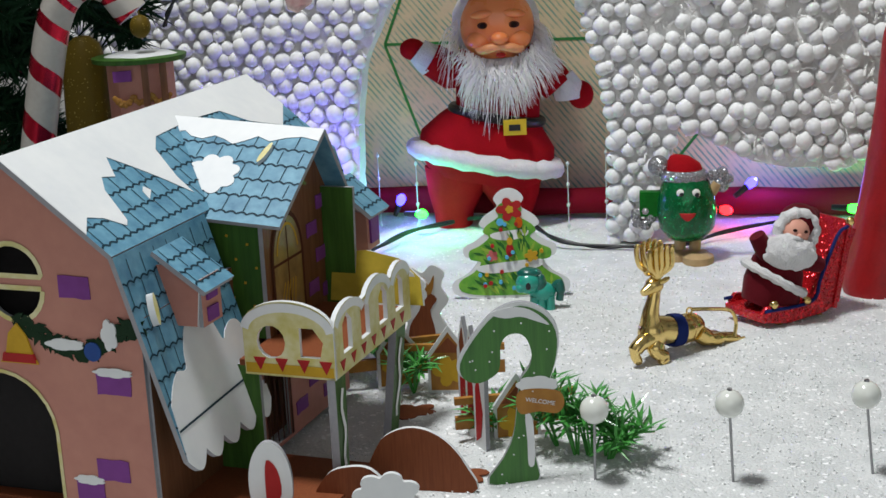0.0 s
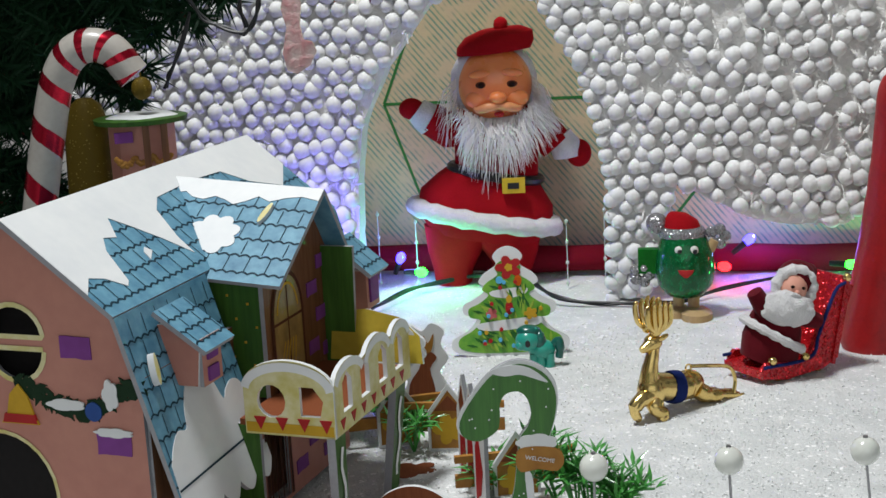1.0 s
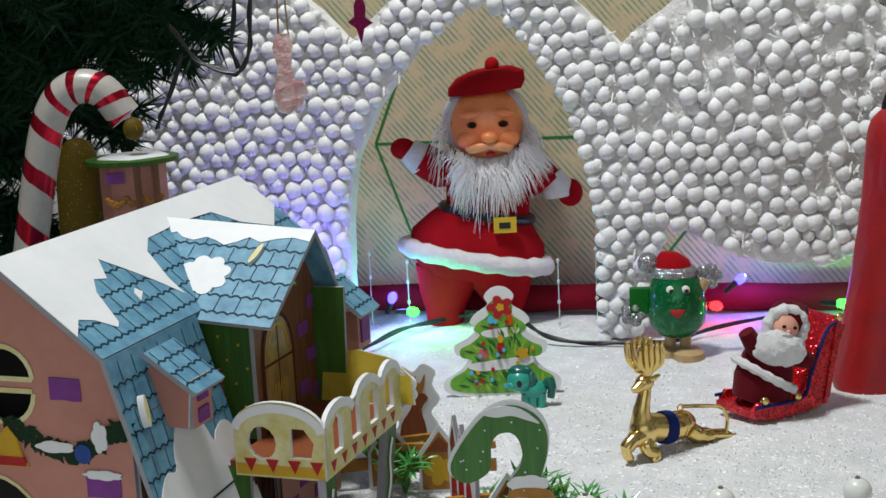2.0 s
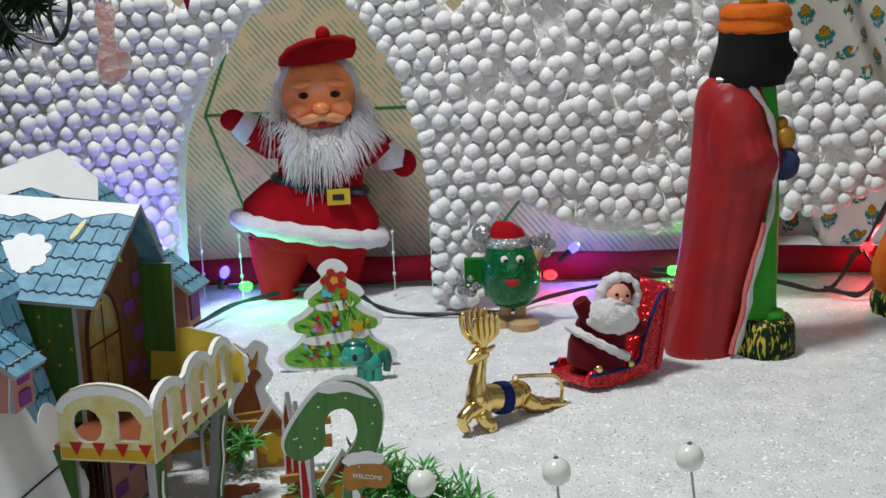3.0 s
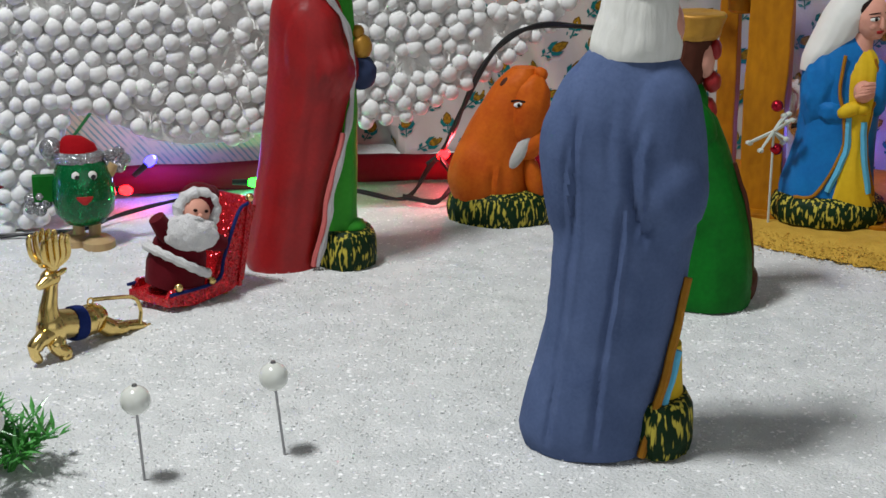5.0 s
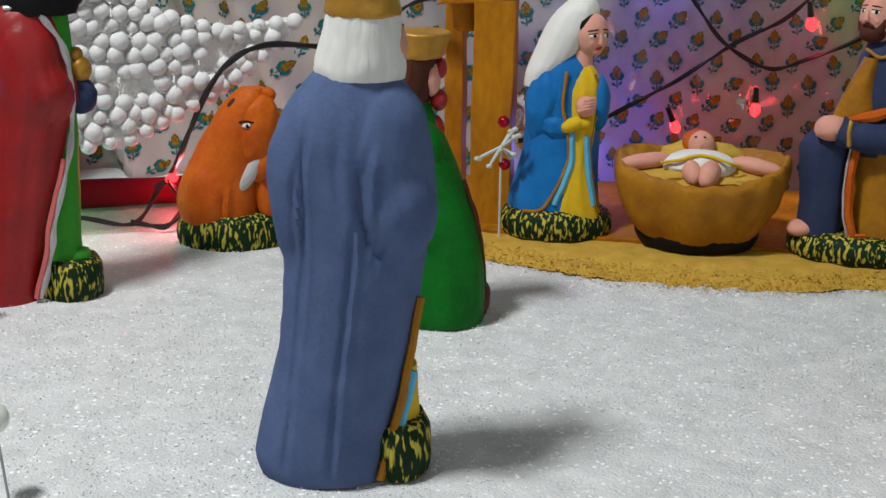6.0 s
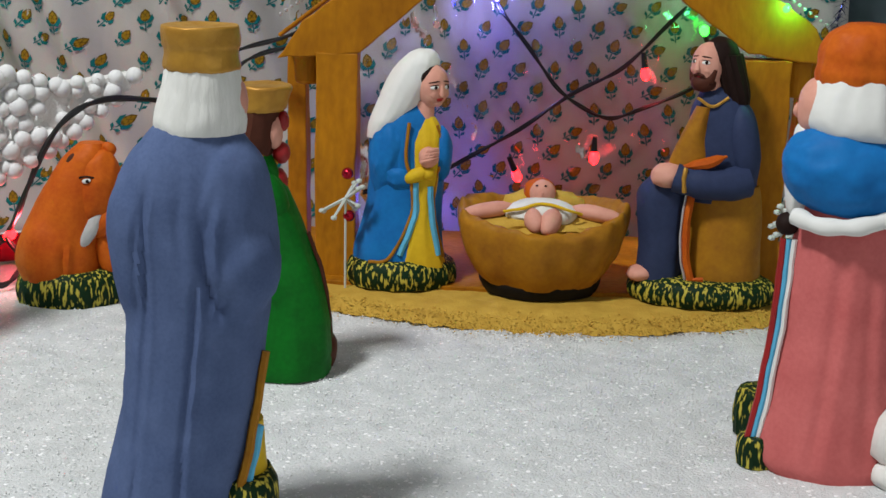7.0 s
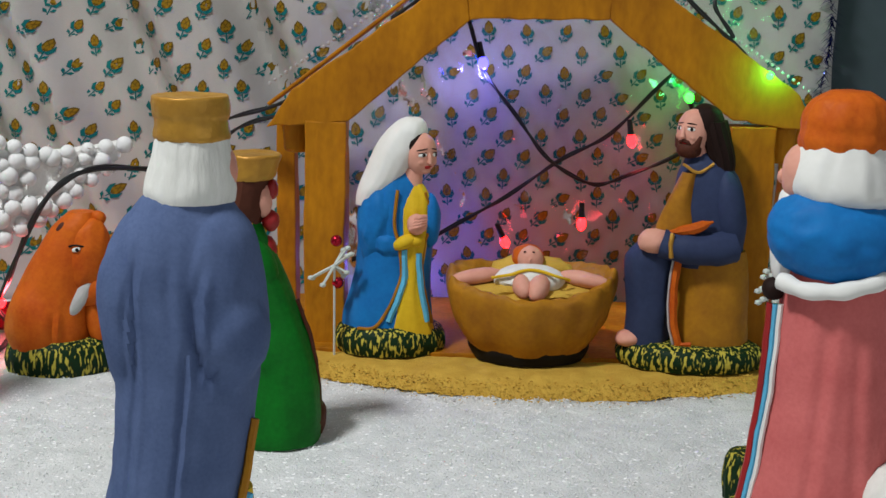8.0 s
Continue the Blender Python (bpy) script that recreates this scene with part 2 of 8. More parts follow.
def brushed(name, ground, stroke):
    """Upright brush strokes of one paint over another."""
    m = surface(name, ground, 0.55, 0, [c * 1.8 for c in ground], grain=500, cloud=90, bump=0.6, size=0.0015)
    nt = m.node_tree
    bsdf, link = nt.nodes["Principled BSDF"], nt.links.new
    co, mp, n = nt.nodes.new("ShaderNodeTexCoord"), nt.nodes.new("ShaderNodeMapping"), nt.nodes.new("ShaderNodeTexNoise")
    mp.inputs["Scale"].default_value = (1.0, 1.0, 0.22)
    n.inputs["Scale"].default_value, n.inputs["Detail"].default_value = 560.0, 1.5
    link(co.outputs["Object"], mp.inputs["Vector"])
    link(mp.outputs["Vector"], n.inputs["Vector"])
    r = nt.nodes.new("ShaderNodeMapRange")
    r.inputs["From Min"].default_value, r.inputs["From Max"].default_value = 0.54, 0.62
    link(n.outputs["Fac"], r.inputs["Value"])
    mx = nt.nodes.new("ShaderNodeMix")
    mx.data_type = "RGBA"
    link(r.outputs["Result"], mx.inputs[0])
    link(bsdf.inputs["Base Color"].links[0].from_socket, mx.inputs[6])
    mx.inputs[7].default_value = rgb(*stroke)
    link(mx.outputs[2], bsdf.inputs["Base Color"])
    return m


SNOW = glitter("snow_salt", (0.78, 0.79, 0.785), 0.08, 0.0, 720.0, 0.055, 1.7, 0.75, (0.58, 0.60, 0.595), (0.99, 0.99, 0.99), 1.0, 0.0034, 800.0)
SAND = surface("yellow_sawdust", (0.62, 0.40, 0.07), 0.9, 0, (0.46, 0.27, 0.04), grain=1100, cloud=90, bump=0.9, size=0.0015)
FOAM = surface("white_foam_ball", (0.80, 0.80, 0.79), 0.5, 0, (0.70, 0.70, 0.69), grain=700, cloud=120, bump=0.08, vary=0.06, through=0.7)
FLUFF = surface("white_shredded_foam", (0.85, 0.84, 0.82), 0.8, 0, (0.76, 0.75, 0.72), grain=650, cloud=160, bump=0.8, size=0.002)
PAPER = hatched("hatched_paper", (0.58, 0.475, 0.30), (0.17, 0.29, 0.21))
GREENLINE = surface("green_ink", (0.04, 0.20, 0.05), 0.6)
REDROLL = surface("crimson_cloth", (0.19, 0.004, 0.014), 0.85, 0, (0.15, 0.004, 0.014), grain=900, bump=0.4)
CLOTH = surface("white_cotton", (0.45, 0.437, 0.41), 0.85, 0, (0.36, 0.35, 0.325), grain=1500, cloud=18, bump=0.25, size=0.0004)
INK_TEAL = surface("teal_print", (0.008, 0.155, 0.155), 0.8)
INK_YELLOW = surface("mustard_print", (0.32, 0.185, 0.012), 0.8)
INK_DARK = surface("dark_mustard_print", (0.16, 0.10, 0.012), 0.8)
OCHRE = surface("ochre_poster_paint", (0.50, 0.20, 0.006), 0.55, 0, (0.23, 0.08, 0.004), grain=260, cloud=34, bump=0.7, size=0.0014, streak=(1.0, 1.0, 0.45))
WOODEN = surface("table_wood", (0.16, 0.09, 0.05), 0.5, streak=(4, 30, 30))
PLASTER = surface("wall_plaster", (0.76, 0.76, 0.74), 0.85, cloud=3, grain=80)
GREY = surface("grey_wall", (0.055, 0.075, 0.085), 0.8, cloud=4, grain=90)
CABLE = surface("black_cable", (0.012, 0.013, 0.014), 0.4)
SKIN = surface("painted_skin", (0.70, 0.36, 0.27), 0.5, 0, (0.60, 0.27, 0.20), grain=300, cloud=60, bump=0.1)
DARKSKIN = surface("black_paint", (0.010, 0.009, 0.009), 0.6, grain=300, bump=0.15)
LIPS = surface("red_lips", (0.45, 0.03, 0.03), 0.5)
P_BLUE = surface("slate_blue_paint", (0.098, 0.138, 0.262), 0.85, 0, (0.060, 0.090, 0.185), grain=700, cloud=60, bump=0.35, size=0.0008)
P_RED = surface("red_paint", (0.37, 0.009, 0.010), 0.45, 0, (0.21, 0.005, 0.006), grain=420, cloud=45, bump=0.45)
P_GREEN = surface("green_paint", (0.005, 0.17, 0.014), 0.5, 0, (0.003, 0.08, 0.008), grain=420, cloud=45, bump=0.45)
P_BRIGHT = surface("leaf_green_paint", (0.05, 0.33, 0.03), 0.55, 0, (0.03, 0.24, 0.02), grain=350, bump=0.2)
P_PINK = surface("coral_pink_paint", (0.62, 0.165, 0.155), 0.8, 0, (0.48, 0.105, 0.10), grain=500, cloud=45, bump=0.5)
P_SKY = surface("sky_blue_paint", (0.010, 0.175, 0.47), 0.55, 0, (0.008, 0.115, 0.35), grain=400, cloud=60, bump=0.25)
P_CYAN = surface("light_blue_paint", (0.12, 0.47, 0.72), 0.6)
P_NAVY = surface("navy_paint", (0.035, 0.05, 0.11), 0.6, 0, (0.025, 0.035, 0.08), grain=400, cloud=60, bump=0.25)
P_WHITE = surface("white_paint", (0.76, 0.76, 0.72), 0.75, 0, (0.64, 0.64, 0.59), grain=420, cloud=160, bump=0.6, size=0.0014, streak=(1, 1, 0.3))
P_VEIL = surface("smooth_white_paint", (0.77, 0.77, 0.74), 0.6, 0, (0.70, 0.70, 0.66), grain=300, cloud=30, bump=0.12)
P_YELLOW = surface("yellow_paint", (0.70, 0.47, 0.02), 0.55, 0, (0.58, 0.36, 0.015), grain=350, bump=0.2)
P_GOLD = surface("old_gold_paint", (0.52, 0.28, 0.035), 0.42, 0.35, (0.36, 0.17, 0.02), grain=300, cloud=80, bump=0.5, size=0.0012)
P_BROWN = surface("brown_paint", (0.09, 0.028, 0.016), 0.6, 0, (0.06, 0.018, 0.010), grain=350, bump=0.4)
P_HAIR = surface("dark_brown_hair", (0.018, 0.008, 0.006), 0.65, grain=350, bump=0.4)
P_ORANGE = surface("orange_paint", (0.60, 0.135, 0.010), 0.55, 0, (0.40, 0.055, 0.006), grain=420, cloud=50, bump=0.5)
P_OCHRE = surface("ochre_paint", (0.42, 0.19, 0.012), 0.5, 0, (0.25, 0.10, 0.012), grain=350, cloud=60, bump=0.25)
P_GREY = surface("pale_grey_paint", (0.52, 0.51, 0.50), 0.7)
P_MOSS = brushed("painted_grass", (0.004, 0.016, 0.005), (0.50, 0.42, 0.06))
SILVER = surface("silver_line", (0.60, 0.58, 0.60), 0.4, 0.5)


# ---- setting: room, table, snow, backdrop ----
def room():
    def wall(name, lo, hi, mat):
        bm = bmesh.new()
        box(bm, lo, hi, unit=1.0)
        return solo(name, bm, mat, kind="structure", smooth=False)
    wall("floor", (-1.7, -1.5, -0.85), (2.0, 1.9, -0.75), WOODEN)
    wall("ceiling", (-1.7, -1.5, 1.60), (2.0, 1.9, 1.70), PLASTER)
    wall("wall_north", (-1.7, 1.60, -0.75), (2.0, 1.70, 1.60), PLASTER)
    # the gap between these pieces is made for the added fill lamp
    for n, lo, hi in (("wall_south", (-1.7, -1.5, -0.75), (2.0, -1.4, 0.15)), ("wall_south_top", (-1.7, -1.5, 1.45), (2.0, -1.4, 1.60)), ("wall_south_left", (-1.7, -1.5, 0.15), (-0.9, -1.4, 1.45)), ("wall_south_right", (1.2, -1.5, 0.15), (2.0, -1.4, 1.45))):
        wall(n, lo, hi, PLASTER)
    wall("wall_west", (-1.7, -1.4, -0.75), (-1.6, 1.60, 1.60), PLASTER)
    wall("wall_east", (1.9, -1.4, -0.75), (2.0, 1.60, 1.60), PLASTER)
    lamp = thing("pendant_lamp", (-0.22, 0.59, 1.31), 0, "white flat pendant lamp hanging on a thin cord", "lamp")
    bm = bmesh.new()
    box(bm, (-19, -12, -2.2), (19, 12, -0.1))
    part("housing", bm, P_WHITE, lamp, smooth=False)
    bm = bmesh.new()
    tube(bm, [(0, 0, -0.2), (0, 0, 29.2)], 0.3, 8)
    part("cord", bm, P_WHITE, lamp)
    table = thing("table", (0.35, 0.62, 0), 0, "dark wooden table under the snow scene", "table")
    bm = bmesh.new()
    box(bm, (-95, -62, -5.5), (95, 68, -1.6))
    part("tabletop", bm, WOODEN, table, smooth=False)
    for x in (-85, 85):
        for y in (-55, 60):
            bm = bmesh.new()
            box(bm, (x - 4, y - 4, -75), (x + 4, y + 4, -5.5))
            part("leg", bm, WOODEN, table, smooth=False)


room()


def snow_height(x, y):
    h = 0.0022 * noise.noise((x * 9, y * 9, 0.3)) + 0.0011 * noise.noise((x * 31, y * 31, 2.3)) + 0.0006 * noise.noise((x * 90, y * 90, 4.1))
    for cx, cy, r, up in ((0.12, 0.70, 0.05, 0.004), (0.19, 0.72, 0.06, 0.003), (0.05, 0.575, 0.05, 0.004), (0.0, 0.60, 0.04, 0.003)):
        h += up * math.exp(-((x - cx) ** 2 + (y - cy) ** 2) / (r * r))
    return h


def snow():
    nx, ny = 330, 230
    x0, x1, y0, y1 = -0.55, 1.15, 0.02, 1.22
    verts, faces = [], []
    for j in range(ny + 1):
        for i in range(nx + 1):
            x, y = x0 + (x1 - x0) * i / nx, y0 + (y1 - y0) * j / ny
            verts.append((x, y, snow_height(x, y) - 0.001))
    for j in range(ny):
        for i in range(nx):
            a = j * (nx + 1) + i
            faces.append((a, a + 1, a + nx + 2, a + nx + 1))
    me = bpy.data.meshes.new("ground")
    me.from_pydata(verts, [], faces)
    me.polygons.foreach_set("use_smooth", [True] * len(me.polygons))
    me.materials.append(SNOW)
    tagged(new("ground", me), "white glittering salt snow spread over the table", "snow", kind="structure")
    # loose grains
    verts, faces = [], []
    for _ in range(15000):
        x, y = rnd.uniform(-0.1, 0.62), rnd.uniform(0.46, 0.86)
        r = rnd.uniform(0.0002, 0.0007)
        c = Vector((x, y, snow_height(x, y) - 0.0008 + r * 0.4))
        k = len(verts)
        q = Euler((rnd.uniform(0, 3), rnd.uniform(0, 3), rnd.uniform(0, 3)))
        for d in ((1, 0, 0), (-1, 0, 0), (0, 1, 0), (0, -1, 0), (0, 0, 1), (0, 0, -1)):
            v = Vector(d) * r
            v.rotate(q)
            verts.append(c + v)
        faces += [(k + a, k + b, k + t) for a, b in ((0, 2), (2, 1), (1, 3), (3, 0)) for t in (4, 5)]
    me = bpy.data.meshes.new("snow_grains")
    me.from_pydata(verts, [], faces)
    me.materials.append(GRAIN)
    tagged(new("snow_grains", me), "loose white salt grains on the snow", "snow", kind="stuff")


GRAIN = surface("salt_grain", (0.82, 0.83, 0.82), 0.7, 0, spread=0.1, bump=0)
snow()

# bead panel: along PU from P0, facing the room
PA = math.atan(0.2)
P0 = Vector((0.102, 0.915, 0))
PANEL = pose(P0.x, P0.y, 0, 0, 0, -math.degrees(PA))
ARCH = [(-0.2, 0), (-0.1, 7.5), (-0.7, 11.1), (-1.9, 15.0), (-3.9, 18.6), (-6.3, 21.1), (-7.5, 21.6), (-8.6, 21.3), (-11.4, 18.9), (-14.2, 15.1), (-16.0, 11.5), (-16.5, 7.8), (-16.8, 0)]
RIGHT_LOW = [(1.9, 0), (4.0, 7.4), (6.2, 6.3), (8.3, 5.2), (10.6, 4.8), (14.1, 4.7), (15.6, 5.9), (21.5, 5.7), (24.0, 6.0), (26.8, 7.4), (28.9, 8.4), (31.2, 10.0), (34.0, 11.9)]
TOP = [(34.2, 12.7), (32.0, 12.5), (29.5, 12.3), (25.7, 13.4), (22.5, 15.5), (21.0, 17.4), (15.4, 21.2), (10.0, 22.6), (5.5, 21.8), (3.1, 20.1), (1.3, 18.6), (-1.4, 21.3), (-4.0, 23.8), (-7.5, 25.0),
       (-12.3, 22.5), (-14.3, 20.8), (-15.8, 19.3), (-17.2, 20.9), (-19.3, 22.8), (-24, 25.5), (-30, 25.0), (-34, 21), (-36, 12), (-36, 0)]
PANEL_EDGE = ARCH[::-1] + RIGHT_LOW + TOP


def inside(x, z, poly):
    got = False
    for (ax, az), (bx, bz) in zip(poly, poly[1:] + poly[:1]):
        if (az > z) != (bz > z) and x < (bx - ax) * (z - az) / (bz - az) + ax:
            got = not got
    return got


def edge_distance(x, z, poly):
    best = 99.0
    for (ax, az), (bx, bz) in zip(poly, poly[1:] + poly[:1]):
        dx, dz = bx - ax, bz - az
        t = max(0, min(1, ((x - ax) * dx + (z - az) * dz) / (dx * dx + dz * dz)))
        best = min(best, math.hypot(ax + t * dx - x, az + t * dz - z))
    return best


def bead_panel():
    body = thing("snow_hill", (0, 0, 0), 0, "white foam hill panel with an arch, covered in white foam balls", "panel")
    bm = bmesh.new()
    card(bm, wobble(PANEL_EDGE, 0.12, 0.6, 3), Matrix.Identity(4), 1.6, mat=0, edge=0)
    board = part("board", bm, FLUFF, body)
    board.matrix_world = PANEL
    # balls, packed with small gaps, some smaller ones between
    spots = []
    tries = random.Random(3)
    row, z = 0, 0.5
    while z < 25:
        x = -36 + 0.51 * (row % 2)
        while x < 34.5:
            px, pz, r = x + tries.uniform(-0.21, 0.21), z + tries.uniform(-0.21, 0.21), tries.choice((0.40, 0.46, 0.50, 0.52, 0.53, 0.55, 0.59))
            x += 1.02
            if not inside(px, pz, PANEL_EDGE) or edge_distance(px, pz, PANEL_EDGE) < 0.22:
                continue
            thin = noise.noise((px * 0.09 + 2, pz * 0.09, 1))
            if px > 2 and pz > 9 and thin > 0.0 and tries.random() < 0.25:
                continue
            spots.append((px, pz, r))
            if tries.random() < 0.06:
                spots.append((px + 0.55 + tries.uniform(-0.1, 0.1), pz + 0.33, tries.uniform(0.22, 0.34)))
        z += 0.88
        row += 1
    for line in (TOP[:6], RIGHT_LOW[7:], ARCH[:9]):
        for (ax, az), (bx, bz) in zip(line, line[1:]):
            n = max(1, round(math.hypot(bx - ax, bz - az) / 1.02))
            for k in range(n):
                spots.append((ax + (bx - ax) * k / n, az + (bz - az) * k / n, tries.uniform(0.42, 0.52)))
    ball = bmesh.new()
    blob(ball, (0, 0, 0), (1, 1, 1), 0, 3)
    ball_mesh = mesh_of("foam_ball", ball, FOAM)
    co = np.array([v.co for v in ball_mesh.vertices])
    tri = np.array([list(p.vertices) for p in ball_mesh.polygons])
    spots.sort(key=lambda s: abs(s[0] - 8) + abs(s[1] - 10))
    verts, faces = [], []
    for k, (x, z, r) in enumerate(spots):
        y = -0.25 * r + tries.uniform(-0.1, 0.1)
        if k < 300:
            ob = new("foam_ball", ball_mesh)
            ob.parent = body
            ob.matrix_local = PANEL @ Matrix.Translation((x * CM, y * CM, z * CM)) @ Matrix.Diagonal((r, r, r, 1))
        else:
            faces.append(tri + len(verts) * len(co))
            verts.append(co * r + np.array((x, y, z)) * CM)
    me = bpy.data.meshes.new("foam_ball")
    me.from_pydata(np.concatenate(verts).tolist(), [], np.concatenate(faces).tolist())
    me.polygons.foreach_set("use_smooth", [True] * len(me.polygons))
    me.materials.append(FOAM)
    far = new("foam_ball", me)
    far.parent = body
    far.matrix_local = PANEL
    tagged(far, kind="stuff")
    # shreds of foam that stand out between the balls
    shreds = bmesh.new()
    for _ in range(9000):
        x, z = tries.uniform(-36, 33), tries.uniform(0.2, 24.5)
        if not inside(x, z, PANEL_EDGE) or (tries.random() > 0.25 + 0.75 * max(0, noise.noise((x * 0.09 + 2, z * 0.09, 1)) + 0.35)):
            continue
        a, length, w = tries.uniform(0, 6.28), tries.uniform(0.25, 0.80), tries.uniform(0.04, 0.11)
        out = tries.uniform(0.15, 0.75)
        d, n = Vector((math.cos(a), -out, math.sin(a))) * length, Vector((-math.sin(a), 0, math.cos(a))) * w
        o = Vector((x, -0.1, z))
        q = [shreds.verts.new(p * CM) for p in (o - n, o + n, o + d + n * 0.6, o + d - n * 0.6, o + d * 0.5 + Vector((0, -0.05, 0.05)))]
        shreds.faces.new((q[0], q[1], q[4]))
        shreds.faces.new((q[1], q[2], q[4]))
        shreds.faces.new((q[2], q[3], q[4]))
        shreds.faces.new((q[3], q[0], q[4]))
    part("foam_shred", shreds, FLUFF, body, kind="stuff").matrix_world = PANEL


bead_panel()


def paper_backdrop():
    bm = bmesh.new()
    m = PANEL @ Matrix.Translation((0, 0.095, 0))
    card(bm, [(-40, -0.5), (17, -0.5), (17.5, 13), (17, 34), (-40, 34)], Matrix.Identity(4), 0.12, mat=0, edge=0)
    body = thing("paper_backdrop", (0, 0, 0), 0, "cream wrapping paper with green slanting lines pinned behind the arch", "paper")
    part("sheet", bm, PAPER, body, smooth=False).matrix_world = m
    # printed diamond lines
    bm = bmesh.new()
    for line in ([(-16.8, 11.6), (-12.6, 21.8), (-3.5, 21.8), (1.0, 11.8), (-16.8, 11.6)], [(-16.8, 11.6), (-13.6, 2.4)], [(1.0, 11.8), (2.6, 2.4)],
                 [(3.5, 3.5), (6.6, 7.4), (12.5, 6.0), (16.5, 6.2)], [(6.6, 7.4), (8.4, 3.2)], [(-20, 30), (-12.6, 21.8)], [(-3.5, 21.8), (6, 33)], [(9, 31), (13, 24), (16.5, 28)]):
        for (ax, az), (bx, bz) in zip(line, line[1:]):
            d = Vector((bx - ax, 0, bz - az))
            n = Vector((-d.z, 0, d.x)).normalized() * 0.10
            a, b = Vector((ax, -0.03, az)), Vector((bx, -0.03, bz))
            bm.faces.new([bm.verts.new(p * CM) for p in (a - n, b - n, b + n, a + n)])
    part("printed_lines", bm, GREENLINE, body, smooth=False).matrix_world = m
    # red cloth roll along the foot
    bm = bmesh.new()
    pts = [(-38 + 2.0 * k, 0.12 * math.sin(k * 1.1), 1.0 + 0.06 * math.sin(k * 0.7)) for k in range(43)]
    tube(bm, pts, [0.92 + 0.05 * math.sin(k * 1.7) for k in range(43)], 14)
    ob = solo("cloth_roll", bm, REDROLL, label="crimson cloth roll lying along the foot of the backdrop", category="cloth roll")
    ob.matrix_world = PANEL @ Matrix.Translation((0, 0.070, 0))


paper_backdrop()

# stable: SU runs along its front, SN away from the camera
SU = Vector((0.7507, -0.6606, 0))
SN = Vector((0.6606, 0.7507, 0))
S0 = Vector((0.527, 0.765, 0))
STAGE = Matrix.Translation(S0) @ Matrix.Rotation(math.atan2(SU.y, SU.x), 4, "Z")


def fold(s, z):
    """Depth of the curtain's folds in centimetres at s along it and height z."""
    q = s + 0.42 * (z - 8)
    deep = 0.85 * math.sin(q * 0.62 + 0.9 * math.sin(q * 0.17)) + 0.35 * math.sin(q * 1.45 + 1.0)
    wave = 0.5 + 0.5 * math.tanh((4 - s) * 0.25)
    return deep * (0.38 + 1.5 * wave) + 0.3 * noise.noise((s * 0.2, z * 0.25, 5))


def curtain_point(s, z, off=0.0):
    """Curtain line: flat behind the stable, swinging back towards the bead panel."""
    bend = max(0.0, -(s + 6))
    return Vector((s, 14.0 - off - fold(s, z) - 0.10 * bend, z))


def curtain():
    bm = bmesh.new()
    ss = [-48 + 0.5 * k for k in range(164)]
    zs = [-0.4 + 0.8 * k for k in range(58)]
    rows = [[bm.verts.new(STAGE @ (curtain_point(s, z) * CM)) for s in ss] for z in zs]
    for a, b in zip(rows, rows[1:]):
        for k in range(len(ss) - 1):
            bm.faces.new((a[k], a[k + 1], b[k + 1], b[k]))
    body = thing("curtain", (0, 0, 0), 0, "white cotton curtain with teal and mustard flower print, hanging in folds", "curtain")
    cloth = part("cloth", bm, CLOTH, body)
    thick = cloth.modifiers.new("thickness", "SOLIDIFY")
    thick.thickness, thick.offset = 0.0008, 1.0
    # printed buds, each drawn a little differently
    bm = bmesh.new()
    draw = random.Random(11)

    def petal(c, a, shape, mat, lift):
        ca, sa = math.cos(a), math.sin(a)
        vs = []
        for x, z in shape:
            s, h = c[0] + x * ca - z * sa, c[1] + x * sa + z * ca
            vs.append(bm.verts.new(STAGE @ (curtain_point(s, h, lift) * CM)))
        bm.faces.new(vs).material_index = mat

    row = 0
    z = 0.6
    while z < 41:
        s = -46 + (row % 2) * 1.3
        while s < 32.5:
            c = (s + draw.uniform(-0.18, 0.18), z + draw.uniform(-0.15, 0.15))
            a = draw.choice((0.0, -0.75, -1.1, 0.15, -0.4)) + draw.uniform(-0.1, 0.1)
            k = draw.uniform(0.72, 0.86)

            def sh(pts):
                return [(x * k, y * k) for x, y in pts]
            petal(c, a, sh([(0, 1.02), (-0.30, 0.72), (-0.40, 0.30), (-0.30, 0.02), (0, -0.12), (0.30, 0.02), (0.40, 0.30), (0.30, 0.72)]), 2, 0.05)
            for px, pz in ((0, 0.66), (-0.17, 0.42), (0.17, 0.42), (0, 0.18), (-0.2, 0.14), (0.2, 0.14)):
                petal(c, a, sh([(px, pz + 0.23), (px - 0.14, pz + 0.03), (px, pz - 0.14), (px + 0.14, pz + 0.03)]), 1, 0.075)
            petal(c, a, sh([(0, -0.22), (-0.26, 0.06), (-0.50, 0.50), (-0.64, 0.10), (-0.38, -0.30)]), 0, 0.07)
            petal(c, a, sh([(0, -0.22), (0.38, -0.30), (0.64, 0.10), (0.50, 0.50), (0.26, 0.06)]), 0, 0.07)
            petal(c, a, sh([(-0.05, -0.10), (-0.05, -0.95), (0.05, -0.95), (0.05, -0.10)]), 0, 0.06)
            petal(c, a, sh([(0.04, -0.72), (0.20, -0.42), (0.48, -0.36), (0.40, -0.62)]), 0, 0.07)
            petal(c, a, sh([(-0.04, -0.80), (-0.40, -0.72), (-0.48, -0.46), (-0.20, -0.52)]), 0, 0.07)
            s += 2.6
        z += 1.42
        row += 1
    part("flower_print", bm, [INK_TEAL, INK_YELLOW, INK_DARK], body, "teal and mustard printed buds", smooth=False, kind="stuff")


curtain()


